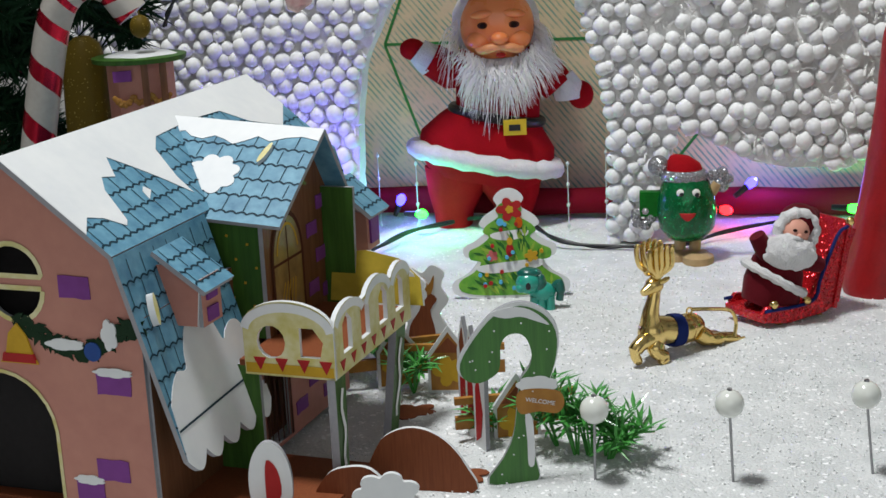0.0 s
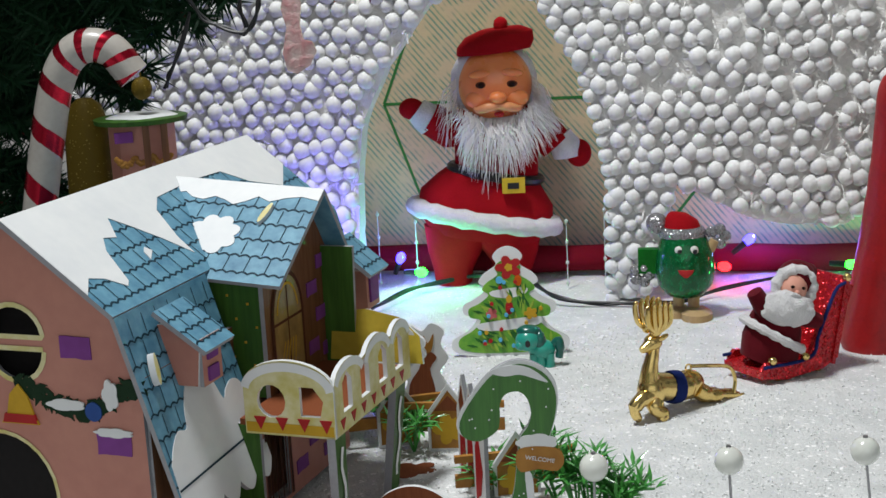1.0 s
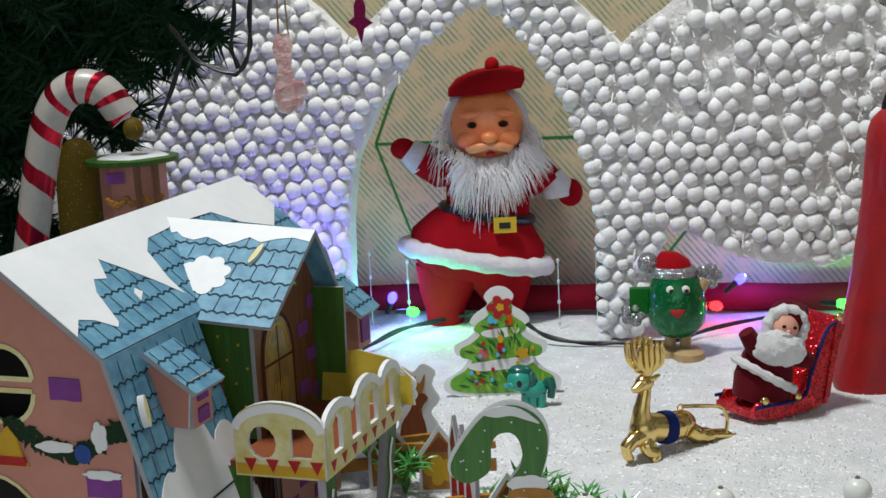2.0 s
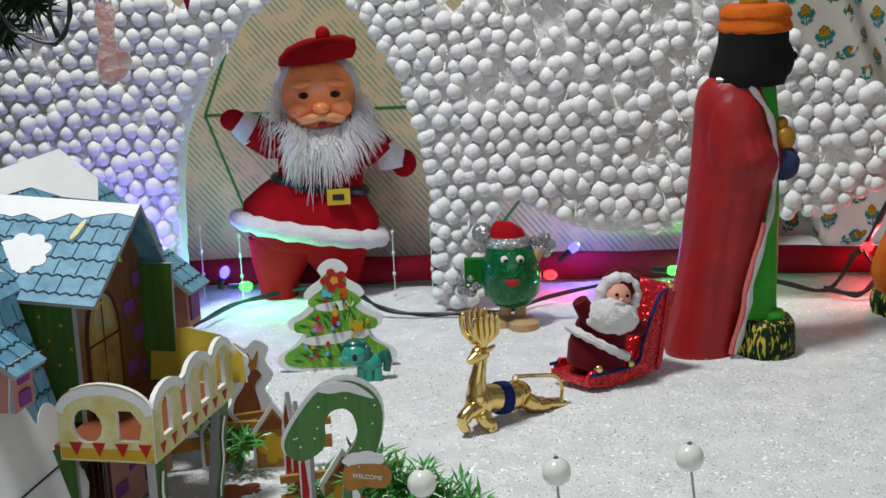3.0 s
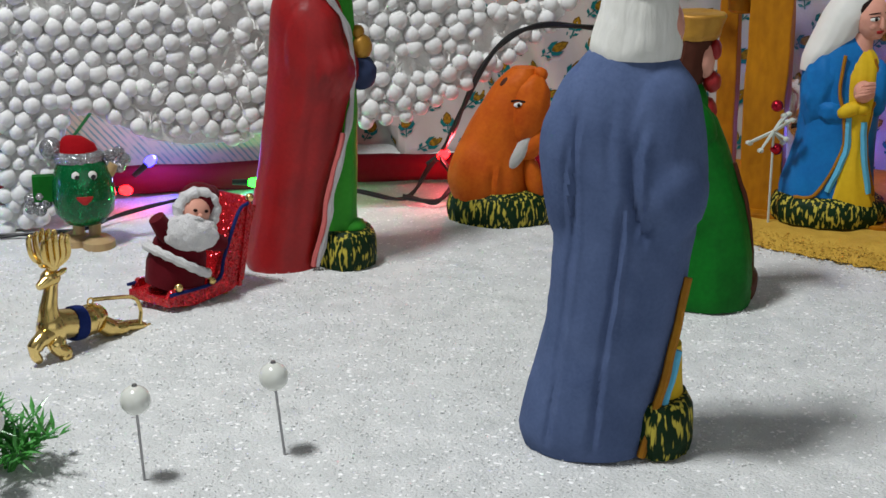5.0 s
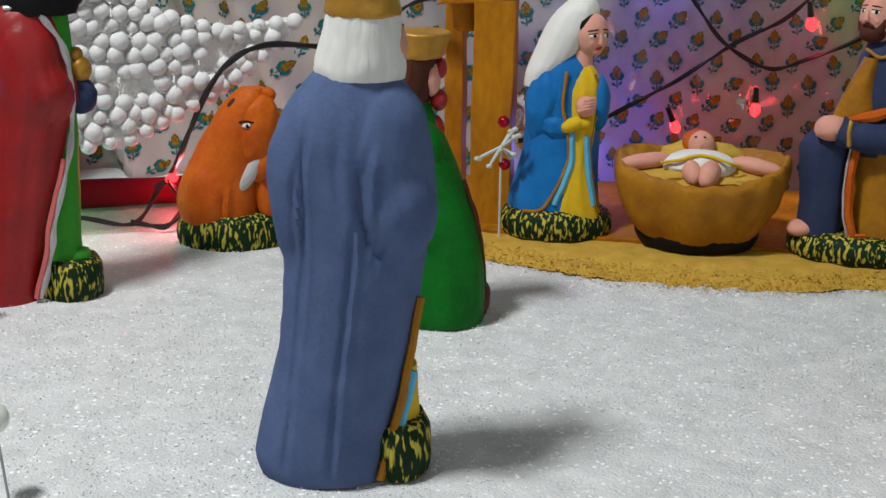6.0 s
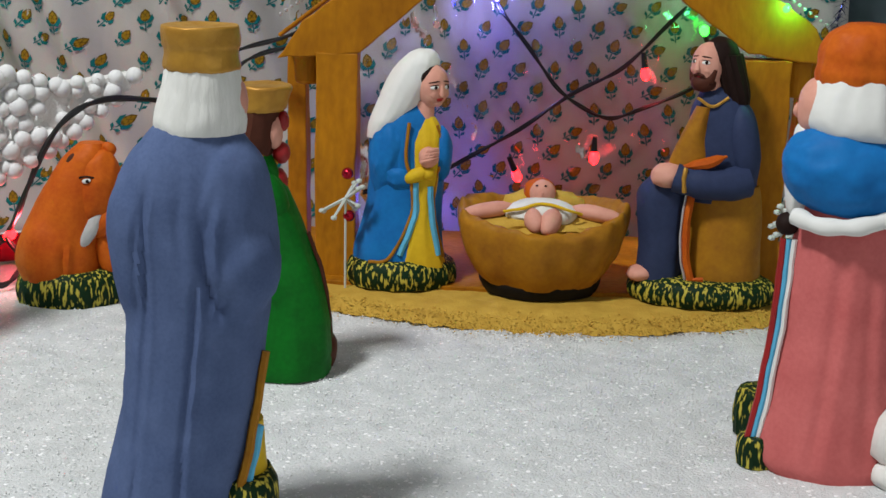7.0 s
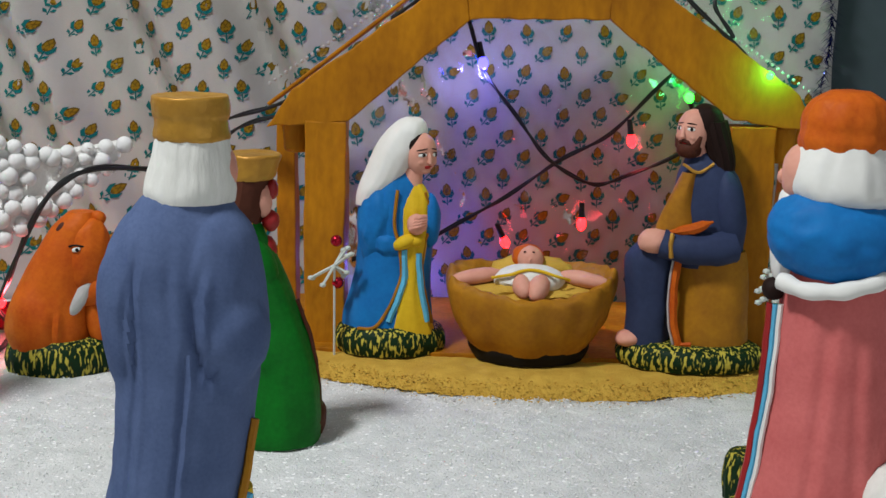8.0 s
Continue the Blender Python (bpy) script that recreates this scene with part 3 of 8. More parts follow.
def rough_cut(bm):
    """A box of card with bent, unevenly cut sides."""
    bmesh.ops.subdivide_edges(bm, edges=bm.edges[:], cuts=9, use_grid_fill=True)
    for v in bm.verts:
        p = v.co * 100
        v.co += (noise.noise_vector(p * 0.35) * 0.16 + noise.noise_vector(p * 1.3) * 0.05) * CM
    return bm


def clear_film():
    """Crinkled clear film hung before the curtain inside the stable."""
    m = bpy.data.materials.new("clear_film")
    m.use_nodes = True
    nt = m.node_tree
    nt.nodes.remove(nt.nodes["Principled BSDF"])
    clear, shine, mix, fres = (nt.nodes.new("ShaderNode" + n) for n in ("BsdfTransparent", "BsdfGlossy", "MixShader", "Fresnel"))
    shine.inputs["Roughness"].default_value = 0.2
    fres.inputs["IOR"].default_value = 1.7
    nt.links.new(fres.outputs[0], mix.inputs[0])
    nt.links.new(clear.outputs[0], mix.inputs[1])
    nt.links.new(shine.outputs[0], mix.inputs[2])
    nt.links.new(mix.outputs[0], nt.nodes["Material Output"].inputs["Surface"])
    bm = bmesh.new()
    rows = []
    for j in range(75):
        z = 0.7 + 0.3 * j
        rows.append([])
        for i in range(100):
            s = -1.5 + 0.31 * i
            q = Vector((s * 0.55 + 0.2 * z, z * 0.4, 3))
            crumple = 0.55 * abs(noise.noise(q)) + 0.28 * abs(noise.noise(q * 2.7)) + 0.10 * noise.noise(q * 6)
            rows[-1].append(bm.verts.new(Vector((s, 12.0 - crumple - 0.5 * fold(s, z), z)) * CM))
    for a, b in zip(rows, rows[1:]):
        for k in range(len(a) - 1):
            bm.faces.new((a[k], a[k + 1], b[k + 1], b[k]))
    solo("clear_film", bm, m, label="crinkled clear plastic film hung inside the stable", category="plastic film").matrix_world = STAGE


def stable():
    body = thing("stable", (0, 0, 0), 0, "ochre painted cardboard stable with open front and sloping roof beams", "stable")

    def put(name, bm, label=""):
        ob = part(name, bm, OCHRE, body, label, smooth=False)
        ob.matrix_world = STAGE
        bev = ob.modifiers.new("worn_edges", "BEVEL")
        bev.width, bev.segments, bev.limit_method = 0.0009, 2, "ANGLE"
        return ob
    bm = bmesh.new()
    card(bm, wobble([(-4.2, -0.8), (4, -1.6), (14, -2.0), (29.5, -2.2), (31, 13), (-6, 13)], 0.10, 1.0, 4), Matrix(((1, 0, 0, 0), (0, 0, 1, 0), (0, 1, 0, 0), (0, 0, 0, 1))), 0.6, mat=0, edge=0)
    ob = put("stage_floor", bm)
    ob.matrix_world = STAGE @ Matrix.Translation((0, 0, 0.0005)) @ Matrix.Diagonal((1, 1, 1, 1))
    for name, lo, hi in (("front_post", (-1.1, 0, 0.6), (1.4, 2.4, 14.4)), ("front_post", (24.6, 0, 0.6), (27.3, 2.4, 14.6)), ("side_post", (-3.4, 4.5, 0.6), (-2.2, 6.2, 14.6)), ("side_post", (28.6, 4.5, 0.6), (29.8, 6.2, 14.6))):
        bm = bmesh.new()
        box(bm, lo, hi)
        put(name, rough_cut(bm))
    for outline in ([(-3.4, 14.0), (1.5, 14.4), (8.8, 20.7), (8.4, 23.2), (6.6, 22.3), (-1.8, 16.3)], [(29.2, 14.4), (24.6, 15.0), (17.1, 20.8), (17.2, 23.2), (20.4, 22.4), (28.6, 16.6)], [(8.4, 23.3), (17.4, 23.3), (17.1, 20.8), (8.8, 20.7)]):
        bm = bmesh.new()
        card(bm, wobble(outline, 0.16, 0.7, 8), Matrix.Identity(4), 2.2, mat=0, edge=0)
        put("roof_beam", bm).matrix_world = STAGE @ Matrix.Translation((0, 0.001, 0))
    # roof sheets that run back from the beams
    for a, b in (((-3.6, 15.0), (7.5, 23.6)), ((29.4, 15.4), (18.2, 23.6)), ((7.5, 23.6), (18.2, 23.6))):
        bm = bmesh.new()
        d = Vector((b[0] - a[0], 0, b[1] - a[1]))
        n = Vector((-d.z, 0, d.x)).normalized() * (0.25 if d.x > 0 else -0.25)
        vs = [bm.verts.new(Vector(p) * CM) for y in (2.4, 8.5) for p in ((a[0], y, a[1]), (b[0], y, b[1]), (b[0] + n.x, y, b[1] + n.z), (a[0] + n.x, y, a[1] + n.z))]
        for q in ((0, 1, 2, 3), (7, 6, 5, 4), (0, 4, 5, 1), (1, 5, 6, 2), (2, 6, 7, 3), (3, 7, 4, 0)):
            bm.faces.new([vs[i] for i in q])
        put("roof_sheet", bm)
    for x in (-1.75, 27.9):
        bm = bmesh.new()
        loft(bm, [(12.3, x, 2.0, 0.72, 0.72), (12.5, x, 2.0, 0.84, 0.84), (14.1, x, 2.0, 0.92, 0.92), (14.5, x, 2.0, 1.0, 1.0)], 24)
        put("peg", bm, "short round ochre peg under the roof beam")


stable()
clear_film()


def trim_and_corner():
    """Silver bead trim on the stable roof, the dark board in the corner and the tinsel that hangs on it."""
    for a, b, n in (((-3.4, 16.4), (7.4, 23.9), 34), ((18.4, 23.9), (29.4, 16.6), 34)):
        trim = thing("bead_trim", (0, 0, 0), 0, "silver bead trim along the stable roof edge", "bead trim")
        bm = bmesh.new()
        for k in range(n):
            t = k / (n - 1)
            blob(bm, (a[0] + (b[0] - a[0]) * t, 1.6, a[1] + (b[1] - a[1]) * t + 0.12), (0.13, 0.13, 0.13), 0, 1)
        part("bead", bm, SILVER, trim, kind="stuff").matrix_world = STAGE
    bm = bmesh.new()
    box(bm, (31.0, 15.5, -1.5), (75, 17.5, 60))
    solo("wall_corner", bm, GREY, kind="structure", smooth=False).matrix_world = STAGE
    g = random.Random(77)
    bm = bmesh.new()
    for k in range(900):
        z = g.uniform(8, 34)
        a, r = g.uniform(0, 6.28), g.uniform(0.6, 1.5)
        c = Vector((32.6 + 0.5 * math.sin(z * 0.4), 13.6, z))
        d = Vector((math.cos(a) * r, math.sin(a) * r, g.uniform(-0.9, 0.5)))
        n = d.cross(Vector((0, 0, 1))).normalized() * 0.06
        bm.faces.new([bm.verts.new(v * CM) for v in (c - n, c + n, c + d)])
    body = thing("tinsel_garland", (0, 0, 0), 0, "silver blue tinsel garland hanging beside the stable", "tinsel")
    part("foil_strip", bm, TINSEL_BLUE, body, kind="stuff", smooth=False).matrix_world = STAGE


TINSEL_BLUE = surface("silver_blue_foil", (0.30, 0.36, 0.50), 0.18, 1.0, (0.10, 0.12, 0.45), bump=0)
trim_and_corner()


def sand():
    bm = bmesh.new()
    n = 220
    rows = []
    for k in range(n + 1):
        s = -5.5 + 36.5 * k / n
        front = -5.0 - 3.4 * math.sin(max(0, min(1, s / 27)) * math.pi) + 0.6 * noise.noise((s * 0.45, 2, 2)) + 0.45 * noise.noise((s * 1.7, 5, 2)) + 0.3 * noise.noise((s * 4.1, 7, 2))
        if s < 0:
            front -= s * 0.55
        rows.append([bm.verts.new(Vector((s, front + (-0.4 - front) * (j / 6), -0.15 + 0.55 * min(1, j / 1.5) + 0.12 * noise.noise((s, j, 1)))) * CM) for j in range(7)])
    for a, b in zip(rows, rows[1:]):
        for j in range(6):
            bm.faces.new((a[j], b[j], b[j + 1], a[j + 1]))
    g = random.Random(15)
    for _ in range(2600):
        s = g.uniform(-5, 30)
        front = -5.0 - 3.4 * math.sin(max(0, min(1, s / 27)) * math.pi) - min(s, 0) * 0.55
        o = Vector((s, front + g.gauss(0.3, 0.75), 0.12 if g.random() < 0.5 else 0.02))
        if o.y > front + 0.4:
            o.z = 0.40
        w = g.uniform(0.05, 0.14)
        q = [bm.verts.new((o + Vector((g.uniform(-w, w), g.uniform(-w, w), g.uniform(-0.03, 0.09)))) * CM) for _ in range(4)]
        for t in ((0, 1, 2), (0, 2, 3), (0, 3, 1), (1, 3, 2)):
            bm.faces.new([q[i] for i in t])
    ob = solo("sawdust", bm, SAND, label="yellow sawdust strewn before the stable floor", category="sawdust", kind="stuff")
    ob.matrix_world = STAGE


sand()


# ---- clay figures: each one plain painted mesh, local x to its side seen from the room, y towards the backdrop ----
def shell(bm, rings, *more, **also):
    loft(bm, rings, *more, steps=4, **also)


def figure(name, bm, mats, at, turn, label, group="clay nativity figures"):
    """Clay is never quite smooth: every skin is pushed in and out a little."""
    for v in bm.verts:
        p = v.co * 100
        v.co += (noise.noise_vector(p * 0.9) * 0.055 + noise.noise_vector(p * 2.6) * 0.028) * CM
    return solo(name, bm, mats, at, turn, label, "figurine", group)


def swell(bm, at, r, push, axis_x=0.7, mat=0, sharp=0.6):
    """Push the skin outwards round a point: an arm under the cloth."""
    for v in bm.verts:
        p = v.co * 100
        d = sum(((p[i] - at[i]) / r[i]) ** 2 for i in range(3))
        if d < 1 and v.link_faces and v.link_faces[0].material_index == mat:
            v.co += Vector((p.x - axis_x, p.y, 0)).normalized() * push * (1 - d) ** sharp * CM


def crease(bm, line, width, depth, mat=0, ridge=0.5):
    """A fold in the cloth of the back: a valley along a line of (x, z), with a soft ridge beside it."""
    for v in bm.verts:
        p = v.co * 100
        if p.y > 0.3 or not v.link_faces or v.link_faces[0].material_index != mat:
            continue
        for (ax, az), (bx, bz) in zip(line, line[1:]):
            lo, hi = min(az, bz), max(az, bz)
            if lo <= p.z < hi:
                d = (p.x - (ax + (bx - ax) * (p.z - az) / (bz - az))) / width
                ends = min(1.0, (p.z - line[-1][1]) / 1.2 + 0.25, (line[0][1] - p.z) / 1.2)
                push = (-math.exp(-d * d) + ridge * math.exp(-(d - 1.6) ** 2)) * depth * max(ends, 0)
                v.co += Vector((0, -1, 0)) * push * CM


def head_point(c, r, az, el, out=1.0):
    """A point on a head: az degrees round from the room's side towards +x, el degrees up."""
    a, e = radians(az), radians(el)
    return (c[0] + r[0] * out * math.sin(a) * math.cos(e), c[1] - r[1] * out * math.cos(a) * math.cos(e), c[2] + r[2] * out * math.sin(e))


def painted_face(bm, c, r, az, el, skin, white, dark, lips, k=1.0):
    """Nose, eyes, brows and mouth painted and modelled on a head turned by az and el."""
    for s in (-1, 1):
        at = head_point(c, r, az + s * 27, el + 6, 0.975)
        blob(bm, at, (0.25 * k, 0.07 * k, 0.115 * k), white, 2, 0, (0, s * 6, az + s * 27))
        blob(bm, head_point(c, r, az + s * 26 + 3, el + 6, 1.02), (0.10 * k, 0.06 * k, 0.11 * k), dark, 2, 0, (0, 0, az + s * 27))
        blob(bm, head_point(c, r, az + s * 27, el + 12, 0.985), (0.27 * k, 0.05 * k, 0.028 * k), dark, 2, 0, (0, s * 8, az + s * 27))
        blob(bm, head_point(c, r, az + s * 28, el + 21, 0.97), (0.33 * k, 0.07 * k, 0.045 * k), dark, 2, 0, (0, s * 10, az + s * 28))
        blob(bm, head_point(c, r, az + s * 32, el - 16, 0.80), (0.30 * k, 0.24 * k, 0.30 * k), skin, 2)
    tube(bm, [head_point(c, r, az, el + 12, 0.98), head_point(c, r, az, el - 2, 1.07), head_point(c, r, az, el - 11, 1.08), head_point(c, r, az, el - 15, 1.0)], [0.08 * k, 0.12 * k, 0.17 * k, 0.13 * k], 10, skin)
    for up, w in ((-27, 0.25), (-32, 0.20)):
        blob(bm, head_point(c, r, az, el + up, 0.98), (w * k, 0.10 * k, 0.06 * k), lips, 2, 0, (0, 0, az))
    blob(bm, head_point(c, r, az, el - 50, 0.88), (0.34 * k, 0.28 * k, 0.26 * k), skin, 2)


def grass_base(bm, cx, cy, rx, ry, h, mat):
    """The lumpy painted grass that a figure stands on."""
    shell(bm, [(-0.1, cx, cy, rx * 0.97, ry * 0.97), (h * 0.35, cx, cy, rx * 1.03, ry * 1.03), (h * 0.8, cx, cy, rx * 0.96, ry * 0.96), (h, cx, cy, rx * 0.80, ry * 0.80)], 40, mat, 0.025, 17)


def blue_king():
    bm = bmesh.new()
    shell(bm, [(-0.1, -0.35, 0, 2.50, 2.1), (0.7, -0.42, 0, 2.68, 2.25), (2.4, -0.15, 0, 2.64, 2.2), (4.3, 0.30, 0, 2.58, 2.1), (6.5, 0.62, 0, 2.60, 2.1), (8.7, 0.80, 0, 2.70, 2.1), (10.5, 0.76, 0, 2.86, 2.1),
              (12.1, 0.58, 0, 2.84, 2.1), (13.3, 0.56, 0, 2.74, 2.0), (14.4, 0.70, 0, 2.46, 1.8), (15.2, 0.80, 0, 1.95, 1.5), (15.9, 0.90, 0, 1.45, 1.2)], 168, 0, 0.004, 9, 1.0)
    # sleeves with their hanging folds, seams down the back
    swell(bm, (2.55, -1.3, 12.1), (1.75, 2.2, 3.5), 0.52, sharp=0.5)
    swell(bm, (2.75, -1.5, 10.5), (1.25, 1.6, 1.5), 0.34, sharp=0.5)
    swell(bm, (-1.9, -0.9, 11.2), (0.9, 1.8, 2.6), 0.30, sharp=0.6)
    crease(bm, [(1.35, 13.6), (1.05, 12.0), (1.02, 10.6), (1.35, 9.4), (2.1, 8.7)], 0.20, 0.26)
    crease(bm, [(-0.95, 14.2), (-1.15, 12.0), (-1.1, 9.0), (-1.45, 5.0), (-1.95, 0.3)], 0.13, 0.15)
    crease(bm, [(-1.35, 13.0), (-1.5, 11.0), (-1.45, 8.6)], 0.12, 0.14)
    crease(bm, [(0.75, 10.6), (0.55, 8.0), (0.15, 4.5), (-0.15, 0.3)], 0.15, 0.16)
    crease(bm, [(0.2, 14.0), (0.1, 12.4), (0.25, 10.6)], 0.2, 0.08)
    # front hem: gold and light blue bands, yellow under-robe, grass
    hem = smooth_line([(3.28, -0.75, 7.2), (2.95, -0.95, 5.0), (2.45, -1.2, 2.6), (1.75, -1.55, 0.0)])
    tube(bm, hem, 0.17, 6, 1)
    tube(bm, [(p.x + 0.26, p.y + 0.20, p.z) for p in hem[8:]], 0.17, 6, 2)
    shell(bm, [(0.2, 2.5, 0.3, 0.9, 1.2), (2.6, 2.6, 0.3, 0.75, 1.0), (4.2, 2.8, 0.3, 0.45, 0.8)], 18, 3)
    grass_base(bm, 2.45, 0.2, 1.35, 1.9, 2.1, 4)
    # hair, crown
    shell(bm, [(15.5, 1.0, 0, 1.62, 1.45), (16.0, 1.02, 0, 1.70, 1.5), (17.0, 1.08, 0, 1.50, 1.4), (18.0, 1.12, 0, 1.34, 1.3)], 120, 5, 0.006, 23)
    shell(bm, [(17.75, 1.12, 0, 1.30, 1.28), (17.9, 1.12, 0, 1.42, 1.38), (18.5, 1.10, 0, 1.36, 1.34), (18.75, 1.10, 0, 1.42, 1.38), (19.3, 1.08, 0, 1.42, 1.38), (19.38, 1.08, 0, 1.25, 1.22), (19.3, 1.08, 0, 0.6, 0.6)], 36, 6, 0.012, 11)
    blob(bm, (2.35, 0.1, 16.6), (0.42, 0.8, 0.9), 7, 3)
    figure("king_figurine", bm, [P_BLUE, P_OCHRE, P_CYAN, P_YELLOW, P_MOSS, P_WHITE, P_GOLD, SKIN], (0.2804, 0.5105, 0), -28.8, "clay king in slate blue cloak with white hair, gold crown")


def red_king():
    bm = bmesh.new()
    shell(bm, [(-0.1, -1.75, 0, 2.00, 1.9), (0.6, -1.80, 0, 2.05, 1.9), (2.5, -1.45, 0, 2.02, 1.8), (4.5, -1.05, 0, 2.10, 1.8), (7.0, -0.45, 0, 2.28, 1.8), (9.5, -0.05, 0, 2.36, 1.85), (11.5, 0.08, 0, 2.28, 1.8), (13.3, 0.05, 0, 2.12, 1.7), (14.5, 0.05, 0, 1.92, 1.5), (15.2, 0.1, 0, 1.5, 1.2), (15.6, 0.2, 0, 1.0, 0.9)], 140, 0, 0.005, 7)
    # bent arm under the cloak, folds that fall from it
    swell(bm, (0.3, -1.6, 12.2), (1.6, 1.6, 2.4), 0.34, 0.0, 0, 0.6)
    swell(bm, (1.6, -1.3, 10.9), (1.5, 1.5, 1.2), 0.50, 0.0, 0, 0.5)
    crease(bm, [(0.2, 11.4), (0.9, 10.2), (1.3, 9.2)], 0.16, 0.22)
    crease(bm, [(-0.9, 13.6), (-0.7, 11.0), (-0.9, 8.4)], 0.3, 0.07)
    crease(bm, [(0.2, 9.4), (-0.3, 6.0), (-0.9, 0.4)], 0.35, 0.07)
    hem = smooth_line([(0.9, -1.25, 15.0), (1.85, -1.2, 13.6), (2.25, -1.1, 11.6), (2.15, -0.95, 9.0), (1.75, -1.2, 6.8), (1.05, -1.4, 4.3), (0.75, -1.45, 2.4), (0.15, -1.45, 0.2)])
    tube(bm, hem, [0.16 + 0.05 * math.sin(k) for k in range(len(hem))], 6, 1)
    tube(bm, [(p.x - 0.22, p.y - 0.03, p.z) for p in hem[22:]], 0.16, 6, 2)
    tube(bm, [(p.x - 0.02, p.y + 0.10, p.z) for p in smooth_line([(-0.8, -1.12, 15.3), (0.2, -1.22, 15.35), (0.9, -1.25, 15.0)])], 0.11, 6, 1)
    shell(bm, [(0.5, 1.35, 0.25, 1.25, 1.3), (2.5, 1.35, 0.25, 1.05, 1.2), (5.0, 1.45, 0.25, 0.98, 1.2), (8.5, 1.65, 0.2, 0.85, 1.1), (12.5, 1.7, 0.2, 0.75, 1.0), (15.4, 1.4, 0.2, 0.8, 1.0), (16.0, 1.0, 0.1, 0.8, 0.8)], 30, 3, 0.03, 6)
    grass_base(bm, 1.75, 0.2, 1.70, 1.9, 2.0, 4)
    blob(bm, (2.15, -0.1, 2.1), (0.75, 0.8, 0.45), 3, 2, 0.1)
    # dark hands with a gold jar
    blob(bm, (2.75, 0.0, 10.6), (0.85, 0.8, 0.95), 5, 3, 0.08)
    blob(bm, (2.75, 0.0, 12.0), (0.62, 0.6, 0.7), 6, 3, 0.05)
    blob(bm, (2.55, 0.0, 12.8), (0.42, 0.42, 0.4), 6, 2)
    # head, hair and crown
    shell(bm, [(14.9, 0.75, 0.1, 1.95, 1.5), (15.6, 0.85, 0.1, 2.05, 1.6), (16.6, 1.05, 0.1, 1.90, 1.6), (17.6, 1.15, 0.1, 1.85, 1.6), (18.0, 1.2, 0.1, 1.75, 1.5)], 36, 7, 0.02, 9)
    blob(bm, (2.7, 0.0, 16.3), (0.55, 0.7, 1.0), 7, 3)
    blob(bm, (3.15, 0.0, 16.4), (0.28, 0.28, 0.26), 7, 2)
    shell(bm, [(17.7, 1.2, 0.1, 1.80, 1.6), (17.9, 1.2, 0.1, 1.95, 1.7), (18.4, 1.2, 0.1, 1.80, 1.6), (18.6, 1.2, 0.1, 1.9, 1.65), (19.1, 1.2, 0.1, 1.7, 1.5), (19.2, 1.2, 0.1, 1.2, 1.1)], 36, 8, 0.02, 11)
    shell(bm, [(19.0, 1.1, 0.1, 0.7, 0.6), (19.5, 1.05, 0.1, 0.75, 0.65), (20.0, 0.95, 0.1, 0.4, 0.4), (20.3, 0.95, 0.1, 0.12, 0.12)], 18, 6)
    figure("king_figurine", bm, [P_RED, SILVER, P_PINK, P_BRIGHT, P_MOSS, P_NAVY, P_GOLD, DARKSKIN, P_ORANGE], (0.2498, 0.7832, 0), -17.7, "dark-skinned clay king in red cloak over green, holding gold jar")


def green_king():
    bm = bmesh.new()
    shell(bm, [(-0.1, -0.75, 0, 2.25, 2.2), (0.6, -0.75, 0, 2.36, 2.3), (2.6, -0.75, 0, 2.28, 2.2), (4.5, -0.95, 0, 2.10, 2.0), (6.2, -1.35, 0, 1.95, 1.8), (8.0, -1.95, 0, 1.90, 1.7), (9.6, -2.45, 0, 1.72, 1.5), (10.8, -2.75, 0, 1.45, 1.3), (11.7, -2.8, 0, 1.05, 1.0)], 48, 0, 0.015, 8)
    blob(bm, (-1.7, -0.7, 9.2), (0.95, 0.9, 1.7), 0, 3, 0.06, (0, -25, 0))
    tube(bm, smooth_line([(-3.6, -1.1, 11.2), (-2.7, -1.32, 11.5), (-1.9, -1.15, 11.3)]), 0.10, 6, 3)
    tube(bm, smooth_line([(1.5, -0.3, 0.2), (1.45, -0.3, 2.4), (1.1, -0.2, 5.0), (0.3, -0.2, 7.3)]), 0.12, 6, 1)
    blob(bm, (1.45, 0.6, 0.9), (0.4, 1.3, 0.9), 1, 2, 0.1)
    # head: dark hair, pale cheek, red beard and cap edge, gold crown
    shell(bm, [(11.2, -2.7, 0, 1.18, 1.15), (11.8, -2.6, 0, 1.32, 1.3), (12.8, -2.4, 0, 1.30, 1.25), (13.7, -2.25, 0, 1.2, 1.15)], 32, 1, 0.03, 13)
    blob(bm, (-1.35, -0.15, 12.4), (0.42, 0.75, 0.95), 2, 3)
    blob(bm, (-0.95, -0.1, 12.9), (0.34, 0.5, 0.55), 5, 2)
    blob(bm, (-1.0, -0.1, 11.3), (0.48, 0.55, 0.55), 5, 2, 0.1)
    blob(bm, (-1.25, 0.0, 9.8), (0.6, 0.6, 0.75), 5, 2, 0.1)
    shell(bm, [(13.4, -2.15, 0, 1.22, 1.2), (13.6, -2.1, 0, 1.36, 1.3), (14.2, -1.95, 0, 1.38, 1.32), (14.6, -1.85, 0, 1.40, 1.34), (14.7, -1.85, 0, 1.2, 1.15), (14.65, -1.85, 0, 0.6, 0.6)], 32, 4, 0.015, 12)
    figure("king_figurine", bm, [P_GREEN, P_BROWN, SKIN, P_OCHRE, P_GOLD, P_RED], (0.4231, 0.6417, 0), -33.4, "kneeling clay king in a dark green cloak with gold crown")


